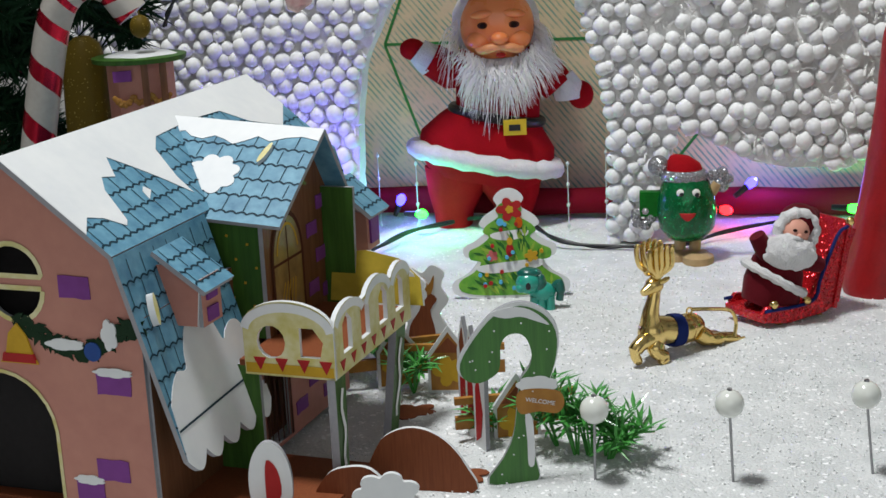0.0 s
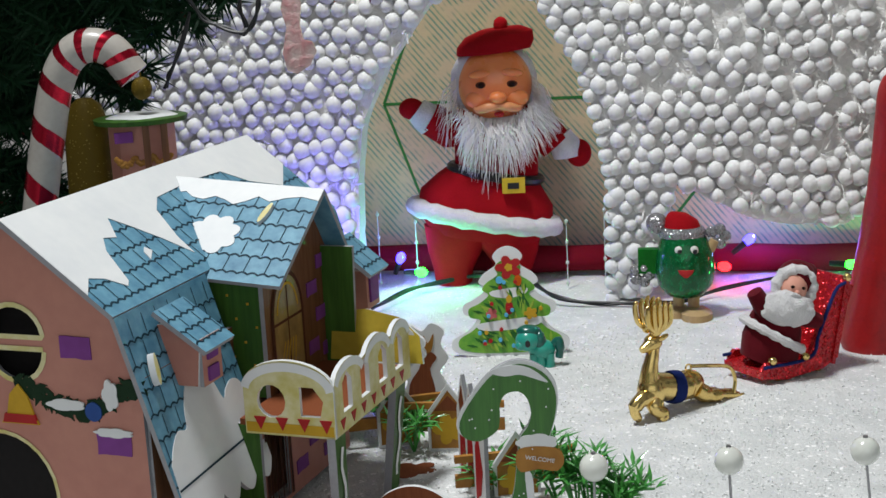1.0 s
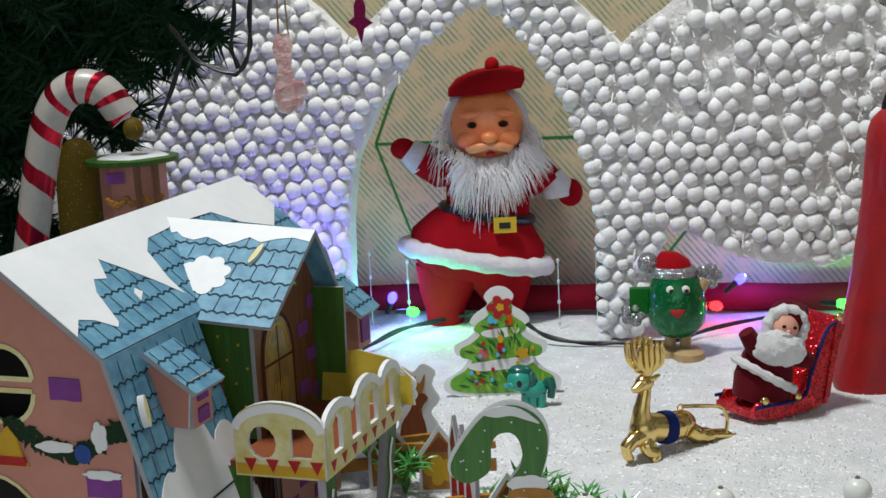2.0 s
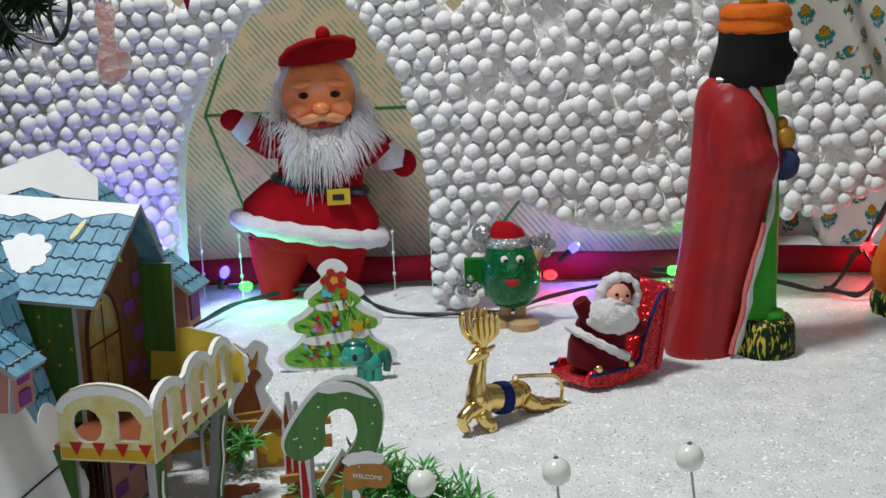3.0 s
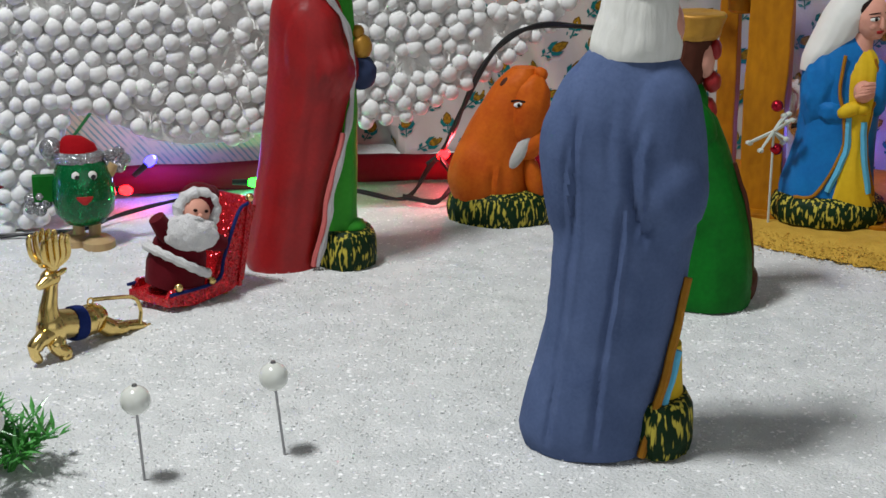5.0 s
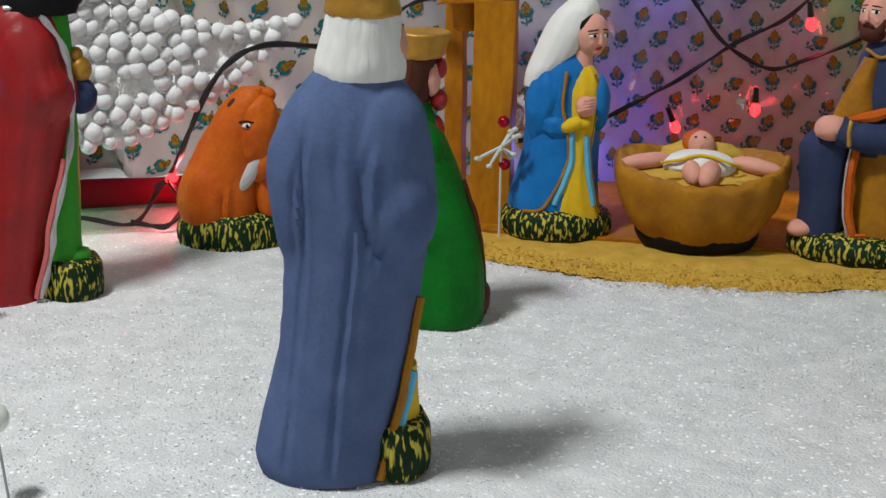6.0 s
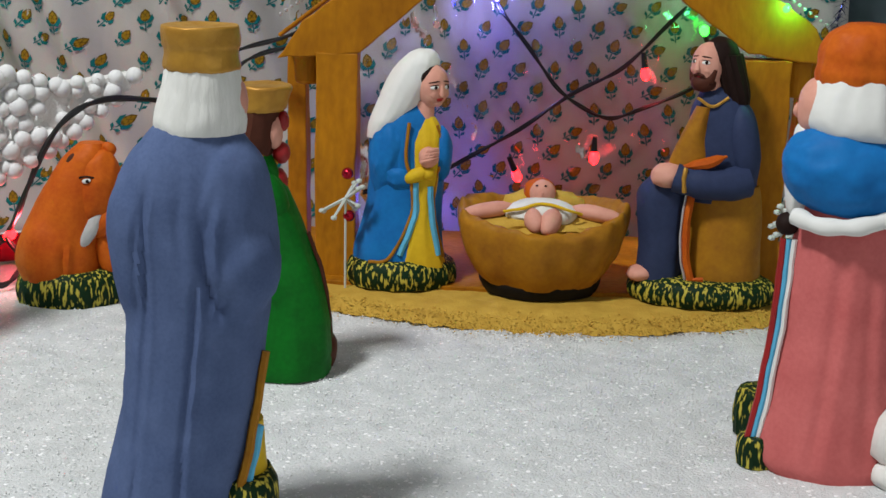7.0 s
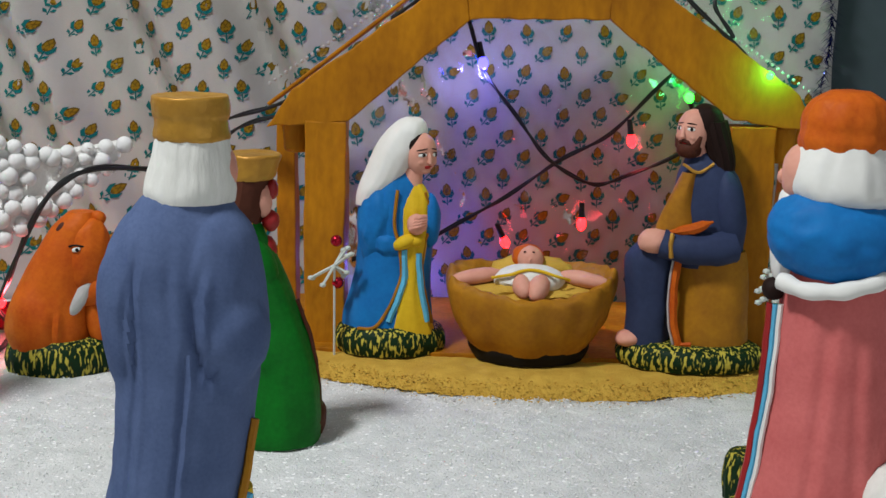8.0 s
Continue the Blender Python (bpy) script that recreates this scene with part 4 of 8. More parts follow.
def pink_king():
    bm = bmesh.new()
    shell(bm, [(-0.1, 0.45, 0, 3.05, 2.5), (0.7, 0.25, 0, 3.30, 2.6), (3.0, 0.35, 0, 2.85, 2.4), (5.6, 0.55, 0, 2.62, 2.2), (8.0, 0.5, 0, 2.45, 2.1), (10.2, 0.40, 0, 2.25, 2.0), (12.5, 0.4, 0, 2.0, 1.9), (14.5, 0.4, 0, 1.7, 1.7)], 140, 0, 0.004, 8, 2.0)
    crease(bm, [(0.3, 10.4), (0.1, 6.0), (-0.3, 0.4)], 0.3, 0.12)
    crease(bm, [(1.5, 10.4), (1.6, 6.0), (1.9, 0.4)], 0.3, 0.12)
    # arm in the blue cape, white fur over and under it
    blob(bm, (0.25, -0.75, 13.2), (2.85, 2.0, 2.05), 1, 5, 0.05, (0, 10, 0))
    tube(bm, smooth_line([(-1.85, -1.5, 11.35), (-0.6, -2.25, 11.15), (0.9, -2.35, 11.3), (2.3, -1.7, 11.7), (2.9, -0.4, 12.0)], 8), [0.36 + 0.03 * math.sin(k * 0.9) for k in range(33)], 12, 2)
    shell(bm, [(14.5, 0.6, 0.1, 1.9, 1.8), (14.9, 0.5, 0.0, 2.28, 2.12), (15.5, 0.35, -0.1, 2.30, 2.1), (16.4, 0.35, -0.1, 2.05, 1.9), (17.1, 0.45, -0.1, 1.75, 1.65)], 96, 2, 0.018, 7)
    # face in profile, white beard on the breast
    blob(bm, (-1.25, -0.1, 15.7), (0.85, 1.15, 1.35), 3, 4)
    blob(bm, (-2.05, -0.15, 15.6), (0.22, 0.22, 0.32), 3, 2)
    blob(bm, (-1.35, -1.02, 16.1), (0.22, 0.12, 0.12), 4, 2)
    blob(bm, (-1.0, -1.05, 15.5), (0.32, 0.25, 0.8), 4, 3, 0.1)
    blob(bm, (-1.75, -0.2, 12.9), (0.62, 1.1, 2.3), 2, 4, 0.06)
    blob(bm, (-2.1, -0.6, 10.8), (0.5, 0.6, 0.5), 4, 3, 0.08)
    shell(bm, [(16.6, 0.4, -0.1, 1.75, 1.6), (17.2, 0.4, -0.1, 1.92, 1.72), (17.7, 0.42, -0.1, 1.84, 1.68), (18.2, 0.45, -0.1, 1.84, 1.68), (18.9, 0.5, -0.1, 1.5, 1.4), (19.3, 0.5, -0.1, 0.8, 0.8)], 64, 5, 0.02, 9)
    # front hem bands
    hem = [(-1.75, -0.9, 10.2), (-1.85, -0.95, 8.0), (-2.05, -1.0, 5.4), (-2.4, -1.1, 2.6), (-2.85, -1.2, 0.2)]
    for dx, mat, r in ((0.0, 2, 0.13), (-0.22, 6, 0.14), (-0.42, 7, 0.18)):
        tube(bm, [(p.x + dx, p.y + 0.12 * abs(dx), p.z) for p in smooth_line(hem)], r, 6, mat)
    grass_base(bm, -2.75, 3.2, 1.2, 1.2, 2.1, 8)
    grass_base(bm, -2.6, -0.7, 0.95, 0.95, 1.3, 8)
    figure("king_figurine", bm, [P_PINK, P_SKY, P_VEIL, SKIN, P_HAIR, P_ORANGE, P_CYAN, P_RED, P_MOSS], (0.5380, 0.4027, 0), -53.3, "clay figure in a coral pink robe, blue cape and orange hat")


def mother():
    bm = bmesh.new()
    grass_base(bm, 0, 0, 3.35, 2.6, 1.6, 0)
    shell(bm, [(1.2, -0.2, 0, 2.75, 2.0), (2.2, -0.2, 0, 2.70, 1.95), (4.2, 0.05, 0, 2.35, 1.7), (6.3, 0.25, 0, 2.25, 1.6), (8.2, 0.25, 0, 2.30, 1.55), (9.6, 0.2, 0, 2.02, 1.4), (10.5, 0.3, 0, 1.45, 1.1), (11.0, 0.5, 0, 0.9, 0.8)], 44, 1, 0.02, 8)
    shell(bm, [(1.2, 0.95, -1.15, 1.75, 1.0), (2.6, 1.05, -1.10, 1.25, 0.9), (4.5, 1.15, -1.0, 0.75, 0.8), (7.0, 1.3, -0.95, 0.9, 0.8), (8.6, 1.3, -0.85, 1.0, 0.75), (9.7, 1.25, -0.6, 0.95, 0.65), (10.3, 1.2, -0.4, 0.6, 0.5)], 52, 2, 0.03, 9)
    # cloak edges
    for line in ([(0.35, -1.55, 10.0), (0.15, -1.75, 8.0), (0.45, -1.75, 6.6), (0.55, -1.7, 4.5), (-0.7, -2.0, 1.9), (-2.0, -1.75, 1.5)], [(2.0, -1.0, 9.8), (2.35, -1.1, 8.0), (1.95, -1.35, 6.4), (1.9, -1.35, 4.6), (2.55, -1.2, 1.8)]):
        tube(bm, smooth_line(line), 0.11, 6, 5)
    for line in ([(0.75, -1.7, 6.4), (0.75, -1.75, 4.4), (-0.1, -2.0, 2.0)], [(1.65, -1.6, 6.2), (1.75, -1.65, 4.6), (2.2, -1.6, 2.0)]):
        tube(bm, smooth_line(line), 0.20, 6, 6)
    blob(bm, (-0.75, -0.62, 7.9), (1.25, 1.05, 2.5), 1, 4, 0.12, (0, 8, 0))
    blob(bm, (-0.1, -1.05, 6.6), (1.2, 0.8, 0.85), 1, 4, 0.12, (0, 20, 0))
    blob(bm, (2.35, -0.5, 8.0), (0.65, 0.9, 1.7), 1, 3, 0.06)
    blob(bm, (0.85, -1.75, 6.9), (0.85, 0.5, 0.45), 2, 2, 0.05, (0, -25, 0))
    # clasped hands
    blob(bm, (1.55, -1.85, 8.0), (0.62, 0.50, 0.62), 3, 3, 0.06)
    for k in range(4):
        tube(bm, smooth_line([(1.1 + 0.1 * k, -2.1, 7.75 + 0.17 * k), (1.6, -2.36, 7.95 + 0.18 * k), (2.05, -2.1, 8.05 + 0.15 * k)], 4), 0.13, 8, 3)
    blob(bm, (1.5, -1.75, 7.0), (0.5, 0.4, 0.4), 2, 2)
    # neck, head, veil
    shell(bm, [(10.0, 1.15, -0.4, 0.7, 0.6), (11.2, 1.25, -0.3, 0.62, 0.6)], 18, 3)
    c, r = (1.70, -0.50, 12.1), (0.98, 1.0, 1.30)
    blob(bm, c, r, 3, 4)
    painted_face(bm, c, r, 33, -6, 3, 9, 7, 8, 1.05)
    blob(bm, (1.34, -0.22, 12.62), (1.06, 1.06, 0.98), 7, 4)
    shell(bm, [(8.9, -1.45, 0.25, 0.75, 1.0), (9.8, -0.95, 0.15, 1.15, 1.3), (10.8, -0.35, 0.15, 1.36, 1.42), (11.9, 0.20, 0.15, 1.46, 1.46), (12.8, 0.62, 0.15, 1.44, 1.42), (13.5, 0.95, 0.10, 1.18, 1.22), (14.0, 1.15, 0.05, 0.75, 0.82), (14.2, 1.2, 0, 0.35, 0.4)], 72, 4, 0.012, 7)
    figure("kneeling_figurine", bm, [P_MOSS, P_SKY, P_YELLOW, SKIN, P_VEIL, P_OCHRE, P_CYAN, P_HAIR, LIPS, P_VEIL], (0.5577, 0.7350, 0.006), -37.2, "clay woman kneeling in a blue cloak, yellow robe and white veil")


def father():
    bm = bmesh.new()
    grass_base(bm, 0.3, 0, 4.35, 2.8, 1.4, 0)
    # seat and side of the ochre cloak
    shell(bm, [(1.2, 1.4, 0.1, 2.35, 1.8), (3.0, 1.4, 0.1, 2.25, 1.75), (5.0, 1.4, 0.1, 2.2, 1.7), (6.9, 1.2, 0.1, 2.1, 1.6)], 36, 1, 0.015, 7)
    # legs
    shell(bm, [(1.1, -2.3, -0.3, 1.35, 1.4), (3.0, -2.2, -0.3, 1.35, 1.4), (5.0, -2.25, -0.3, 1.45, 1.45), (6.4, -2.2, -0.3, 1.5, 1.5), (7.3, -1.6, -0.2, 1.35, 1.4)], 32, 2, 0.025, 6)
    blob(bm, (-3.3, -0.9, 1.45), (0.85, 0.9, 0.5), 3, 3, 0.05)
    tube(bm, smooth_line([(-0.55, -1.62, 7.0), (-0.75, -1.68, 5.0), (-0.75, -1.72, 3.0), (-0.35, -1.75, 1.4)]), 0.24, 6, 4)
    tube(bm, smooth_line([(-0.85, -1.62, 7.0), (-1.05, -1.66, 5.0), (-1.05, -1.70, 3.0), (-0.7, -1.72, 1.4)]), 0.08, 6, 9)
    tube(bm, smooth_line([(-0.6, -1.75, 1.35), (0.4, -1.85, 1.5)]), 0.16, 6, 4)
    # torso
    shell(bm, [(6.0, 0.9, 0.1, 2.2, 1.6), (8.0, 1.0, 0.1, 2.15, 1.6), (10.0, 1.0, 0.1, 2.05, 1.5), (11.4, 0.85, 0.1, 1.75, 1.3), (12.3, 0.6, 0.1, 1.1, 0.95), (12.8, 0.4, 0.1, 0.7, 0.7)], 36, 2, 0.015, 6)
    blob(bm, (2.25, -0.6, 9.3), (0.95, 1.1, 2.5), 2, 3, 0.05, (0, -8, 0))
    # forearm, sleeve and hands
    tube(bm, smooth_line([(2.5, -1.0, 7.4), (1.2, -1.6, 7.2), (-0.6, -1.75, 7.3), (-1.6, -1.7, 7.5)]), [1.0] * 6 + [0.95] * 6 + [0.85] * 7, 14, 2)
    blob(bm, (-2.0, -1.7, 7.6), (1.05, 0.75, 0.72), 3, 3, 0.1)
    tube(bm, [(-1.05, -2.5, 6.8), (-1.1, -2.55, 7.6), (-1.0, -2.3, 8.2)], 0.14, 6, 10)
    # ochre drape over the shoulder with its red lining
    shell(bm, [(7.6, -0.9, -0.9, 1.35, 0.8), (8.6, -0.8, -0.85, 1.15, 0.8), (10.0, -0.6, -0.75, 0.75, 0.8), (11.6, -0.15, -0.5, 0.5, 0.8)], 22, 1, 0.03, 5)
    tube(bm, smooth_line([(-1.4, -1.75, 8.1), (0.2, -1.95, 8.5), (1.3, -1.75, 8.9)]), [0.10, 0.14, 0.2, 0.26, 0.3, 0.32, 0.34, 0.34, 0.32, 0.28, 0.2, 0.12, 0.08], 8, 4)
    # neck, head, hair, beard
    shell(bm, [(12.0, 0.4, -0.1, 0.62, 0.6), (13.2, 0.25, -0.1, 0.6, 0.6)], 18, 3)
    c, r = (-0.10, -0.25, 13.95), (0.98, 1.0, 1.34)
    blob(bm, c, r, 3, 4)
    painted_face(bm, c, r, -34, 4, 3, 8, 5, 7, 1.0)
    blob(bm, (0.55, 0.15, 14.45), (1.10, 1.12, 1.12), 5, 4, 0.06)
    shell(bm, [(11.0, 1.75, 0.2, 0.55, 0.8), (12.2, 1.55, 0.2, 0.85, 1.05), (13.4, 1.2, 0.2, 0.95, 1.15), (14.6, 0.85, 0.2, 0.98, 1.12)], 60, 5, 0.03, 15)
    blob(bm, head_point(c, r, -30, -62, 0.85), (0.78, 0.66, 0.55), 6, 3, 0.08)
    for s in (-1, 1):
        tube(bm, [head_point(c, r, -34 + s * 62, -8, 0.98), head_point(c, r, -34 + s * 48, -34, 1.0), head_point(c, r, -34 + s * 20, -50, 1.0)], [0.12, 0.26, 0.30], 10, 6)
        tube(bm, [head_point(c, r, -34, -19, 1.06), head_point(c, r, -34 + s * 16, -23, 1.04), head_point(c, r, -34 + s * 26, -33, 1.0)], [0.09, 0.10, 0.06], 8, 6)
    tube(bm, smooth_line([(-0.6, -1.0, 12.1), (0.3, -1.2, 11.7), (1.2, -0.9, 12.2)]), 0.10, 6, 10)
    figure("seated_figurine", bm, [P_MOSS, P_OCHRE, P_NAVY, SKIN, P_ORANGE, P_HAIR, P_BROWN, LIPS, P_WHITE, SILVER, P_GOLD], (0.6819, 0.6050, 0.006), -48.4, "clay bearded man seated in navy robe and ochre cloak")


def cradle():
    bm = bmesh.new()
    shell(bm, [(-0.1, 0, 0, 3.4, 2.8), (0.5, 0, 0, 3.7, 3.0), (1.0, 0, 0, 3.65, 3.0)], 44, 1, 0.01, 9)
    shell(bm, [(0.9, 0, 0, 3.7, 3.0), (1.7, 0, 0, 4.35, 3.4), (2.7, 0, 0, 4.85, 3.7), (3.7, 0, 0, 5.12, 3.85), (4.3, 0, 0, 5.14, 3.85), (4.6, 0, 0, 4.85, 3.6), (4.35, 0, 0, 4.2, 3.1), (3.7, 0, 0, 3.6, 2.6)], 120, 0, 0.022, 7, nod=0.12)
    for v in bm.verts:
        v.co.z += max(0.0, v.co.z - 0.01) * (0.16 * (v.co.x / 0.05) ** 2 + 0.10 * noise.noise(v.co * 130))
    # straw, child
    blob(bm, (0, 0.4, 3.9), (4.3, 3.0, 0.9), 2, 4, 0.25)
    blob(bm, (0, 1.6, 4.8), (2.6, 1.5, 1.0), 2, 3, 0.2)
    blob(bm, (-0.05, -0.5, 4.75), (2.2, 1.7, 0.9), 4, 3, 0.06)
    blob(bm, (-0.05, 0.7, 5.75), (0.80, 0.90, 0.80), 3, 3)
    blob(bm, (-0.2, 1.1, 5.75), (0.98, 0.85, 0.85), 5, 3, 0.08)
    blob(bm, (-0.05, -0.15, 5.85), (0.13, 0.14, 0.16), 3, 1)
    blob(bm, (-0.05, -0.1, 5.5), (0.16, 0.08, 0.05), 5, 1)
    for x in (-1, 1):
        blob(bm, (x * 3.25, -0.6, 4.85), (1.6, 0.62, 0.5), 3, 3, 0.05, (0, x * 8, x * -12))
    blob(bm, (-0.5, -2.1, 4.65), (0.55, 1.1, 0.65), 3, 3, 0.05, (15, 0, 10))
    blob(bm, (0.5, -2.2, 4.6), (0.62, 1.2, 0.72), 3, 3, 0.05, (15, 0, -14))
    tube(bm, smooth_line([(-2.3, -1.3, 4.95), (-1.3, -1.9, 5.3), (0.2, -1.6, 5.55), (1.6, -1.9, 5.25), (2.3, -1.4, 4.95)]), 0.10, 6, 6)
    for x in (-0.35, 0.15):
        blob(bm, (x, 0.05, 6.3), (0.10, 0.06, 0.06), 1, 1)
    figure("cradle_figurine", bm, [P_OCHRE, DARKSKIN, SAND, SKIN, P_WHITE, P_ORANGE, P_YELLOW], (0.6161, 0.6721, 0.006), -42.5, "clay baby lying in an ochre basket cradle with dark foot")


def ox():
    bm = bmesh.new()
    grass_base(bm, 0.35, 0, 3.2, 2.5, 1.9, 0)
    shell(bm, [(1.4, -0.2, 0, 2.4, 1.9), (2.8, -0.3, 0, 2.45, 1.9), (4.4, -0.05, 0, 2.25, 1.75), (6.0, 0.45, 0, 1.95, 1.6), (7.4, 0.95, 0, 1.62, 1.4), (8.6, 1.45, 0, 1.30, 1.15), (9.3, 1.75, 0, 0.75, 0.75)], 96, 1, 0.008, 5)
    swell(bm, (-1.4, -1.3, 2.9), (1.9, 1.8, 2.0), 0.45, 0.0, 1, 0.7)
    crease(bm, [(-0.6, 5.0), (-0.1, 3.6), (-0.2, 1.6)], 0.22, 0.20, 1)
    # hanging head with pale muzzle, ears
    blob(bm, (1.95, -0.75, 6.7), (1.25, 1.0, 2.35), 1, 4, 0.05, (0, 14, 0))
    blob(bm, (1.25, -1.25, 4.1), (0.46, 0.42, 1.75), 3, 4, 0.05, (0, 33, 0))
    blob(bm, (2.3, -0.9, 4.9), (0.75, 0.7, 1.2), 1, 3, 0.05, (0, 30, 0))
    blob(bm, (2.35, -0.8, 2.7), (0.55, 0.6, 1.5), 1, 3, 0.04, (0, -14, 0))
    blob(bm, (0.25, -1.0, 2.2), (1.2, 0.65, 0.55), 1, 3, 0.05)
    blob(bm, (0.62, -0.65, 8.35), (0.34, 0.30, 0.62), 2, 3, 0.05, (0, 38, 0))
    blob(bm, (2.7, -0.5, 9.0), (0.42, 0.35, 0.45), 1, 3, 0.05, (0, -20, 0))
    blob(bm, (1.35, -1.58, 7.35), (0.30, 0.10, 0.15), 4, 2, 0, (0, -15, -20))
    blob(bm, (1.42, -1.66, 7.35), (0.12, 0.08, 0.13), 5, 2)
    tube(bm, smooth_line([(0.95, -1.38, 7.5), (1.35, -1.60, 7.62), (1.8, -1.62, 7.5)], 4), 0.06, 6, 5)
    figure("ox_figurine", bm, [P_MOSS, P_ORANGE, P_BROWN, P_GREY, P_VEIL, DARKSKIN], (0.3810, 0.8308, 0), -24.6, "orange clay ox with pale muzzle lying on painted grass")


def white_lamb():
    bm = bmesh.new()
    blob(bm, (0, 0, 2.0), (2.4, 2.0, 2.0), 0, 3, 0.08)
    blob(bm, (-0.6, -0.4, 0.5), (1.6, 1.4, 0.9), 0, 3, 0.08)
    figure("lamb_figurine", bm, [P_WHITE], (0.553, 0.360, 0), -56.5, "small white clay lamb standing on the snow")


for build in (blue_king, red_king, green_king, pink_king, mother, father, cradle, ox, white_lamb):
    build()


# ---- paper-board house and its garden ----
ROOF_BLUE = surface("printed_roof_blue", (0.145, 0.34, 0.45), 0.45, 0, (0.05, 0.17, 0.27), grain=330, cloud=110, bump=0.12, coat=0.25)
TILE_INK = surface("tile_line_ink", (0.018, 0.045, 0.065), 0.55)
BOARD_WHITE = surface("printed_snow_white", (0.74, 0.75, 0.74), 0.45, 0, (0.64, 0.66, 0.67), grain=200, cloud=35, bump=0.08, coat=0.2)
BOARD_EDGE = surface("grey_board_edge", (0.36, 0.36, 0.38), 0.8, grain=600, bump=0.4)
WALL_PINK = surface("printed_salmon_wall", (0.52, 0.24, 0.18), 0.5, 0, (0.42, 0.18, 0.14), grain=180, cloud=30, bump=0.1, coat=0.2)
WALL_GREEN = surface("printed_green_planks", (0.055, 0.14, 0.022), 0.5, 0, (0.03, 0.08, 0.015), grain=160, cloud=40, bump=0.1, coat=0.2, streak=(6, 6, 0.5))
WALL_BROWN = surface("printed_brown_planks", (0.20, 0.085, 0.04), 0.5, 0, (0.11, 0.045, 0.02), grain=160, cloud=60, bump=0.1, coat=0.2, streak=(6, 6, 0.4))
DOOR_GOLD = surface("printed_gold_door", (0.34, 0.22, 0.06), 0.45, 0, (0.16, 0.09, 0.03), grain=200, cloud=110, bump=0.1, coat=0.3)
CREAM = surface("yellow_cream_print", (0.52, 0.45, 0.10), 0.5, 0, (0.74, 0.70, 0.46), grain=300, cloud=110, bump=0.05)
PURPLE = surface("printed_purple_brick", (0.22, 0.06, 0.28), 0.5, 0, (0.17, 0.045, 0.20), grain=200, bump=0.1)
BRICKRED = surface("printed_brick_red", (0.30, 0.09, 0.06), 0.55, 0, (0.20, 0.05, 0.035), grain=200, cloud=60, bump=0.1, streak=(14, 14, 1))
TERRA = surface("printed_terracotta", (0.24, 0.075, 0.03), 0.5, 0, (0.16, 0.045, 0.02), grain=200, cloud=70, bump=0.1, streak=(18, 18, 1))
LEAF_DARK = surface("dark_garland_green", (0.012, 0.035, 0.015), 0.6)
GINGER = surface("printed_gingerbread", (0.42, 0.20, 0.04), 0.5, 0, (0.26, 0.11, 0.02), grain=200, cloud=120, bump=0.1, coat=0.2)
RED_PRINT = surface("printed_red", (0.42, 0.025, 0.025), 0.5)
GOLD_PRINT = surface("printed_yellow", (0.60, 0.36, 0.03), 0.5)
GREEN_PRINT = surface("printed_tree_green", (0.035, 0.24, 0.015), 0.45, 0, (0.22, 0.46, 0.04), grain=200, cloud=170, bump=0.05, coat=0.2)
BLUE_PRINT = surface("printed_blue", (0.03, 0.08, 0.28), 0.5)
# black that stands for the shade inside the house
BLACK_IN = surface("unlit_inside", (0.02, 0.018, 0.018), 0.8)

HOUSE = pose(-0.0566, 0.5361, 0, 0, 0, -20)


def axes(o, ex, ez):
    """A matrix whose local x and z run along ex and ez from o (centimetres), local y across them."""
    ex, ez = Vector(ex).normalized(), Vector(ez).normalized()
    ey = ez.cross(ex).normalized()
    m = Matrix((ex, ey, ez)).transposed().to_4x4()
    m.translation = Vector(o) * CM
    return m


def strip(bm, pts, width, m, lift=0.03, mat=0):
    """A printed line of some width on a board's near side (local -y)."""
    rows = []
    for i, (x, z) in enumerate(pts):
        a, b = pts[max(i - 1, 0)], pts[min(i + 1, len(pts) - 1)]
        d = Vector((b[0] - a[0], 0, b[1] - a[1])).normalized()
        n = Vector((-d.z, 0, d.x)) * width * 0.5
        c = Vector((x, -lift, z))
        rows.append((bm.verts.new(m @ ((c - n) * CM)), bm.verts.new(m @ ((c + n) * CM))))
    for (a, b), (c, d) in zip(rows, rows[1:]):
        bm.faces.new((a, c, d, b)).material_index = mat


def patch(bm, pts, m, lift=0.03, mat=0):
    """A printed patch on a board's near side."""
    card(bm, pts, m @ Matrix.Translation((0, -lift * CM, 0)), lift * 0.8, mat=mat, edge=mat)


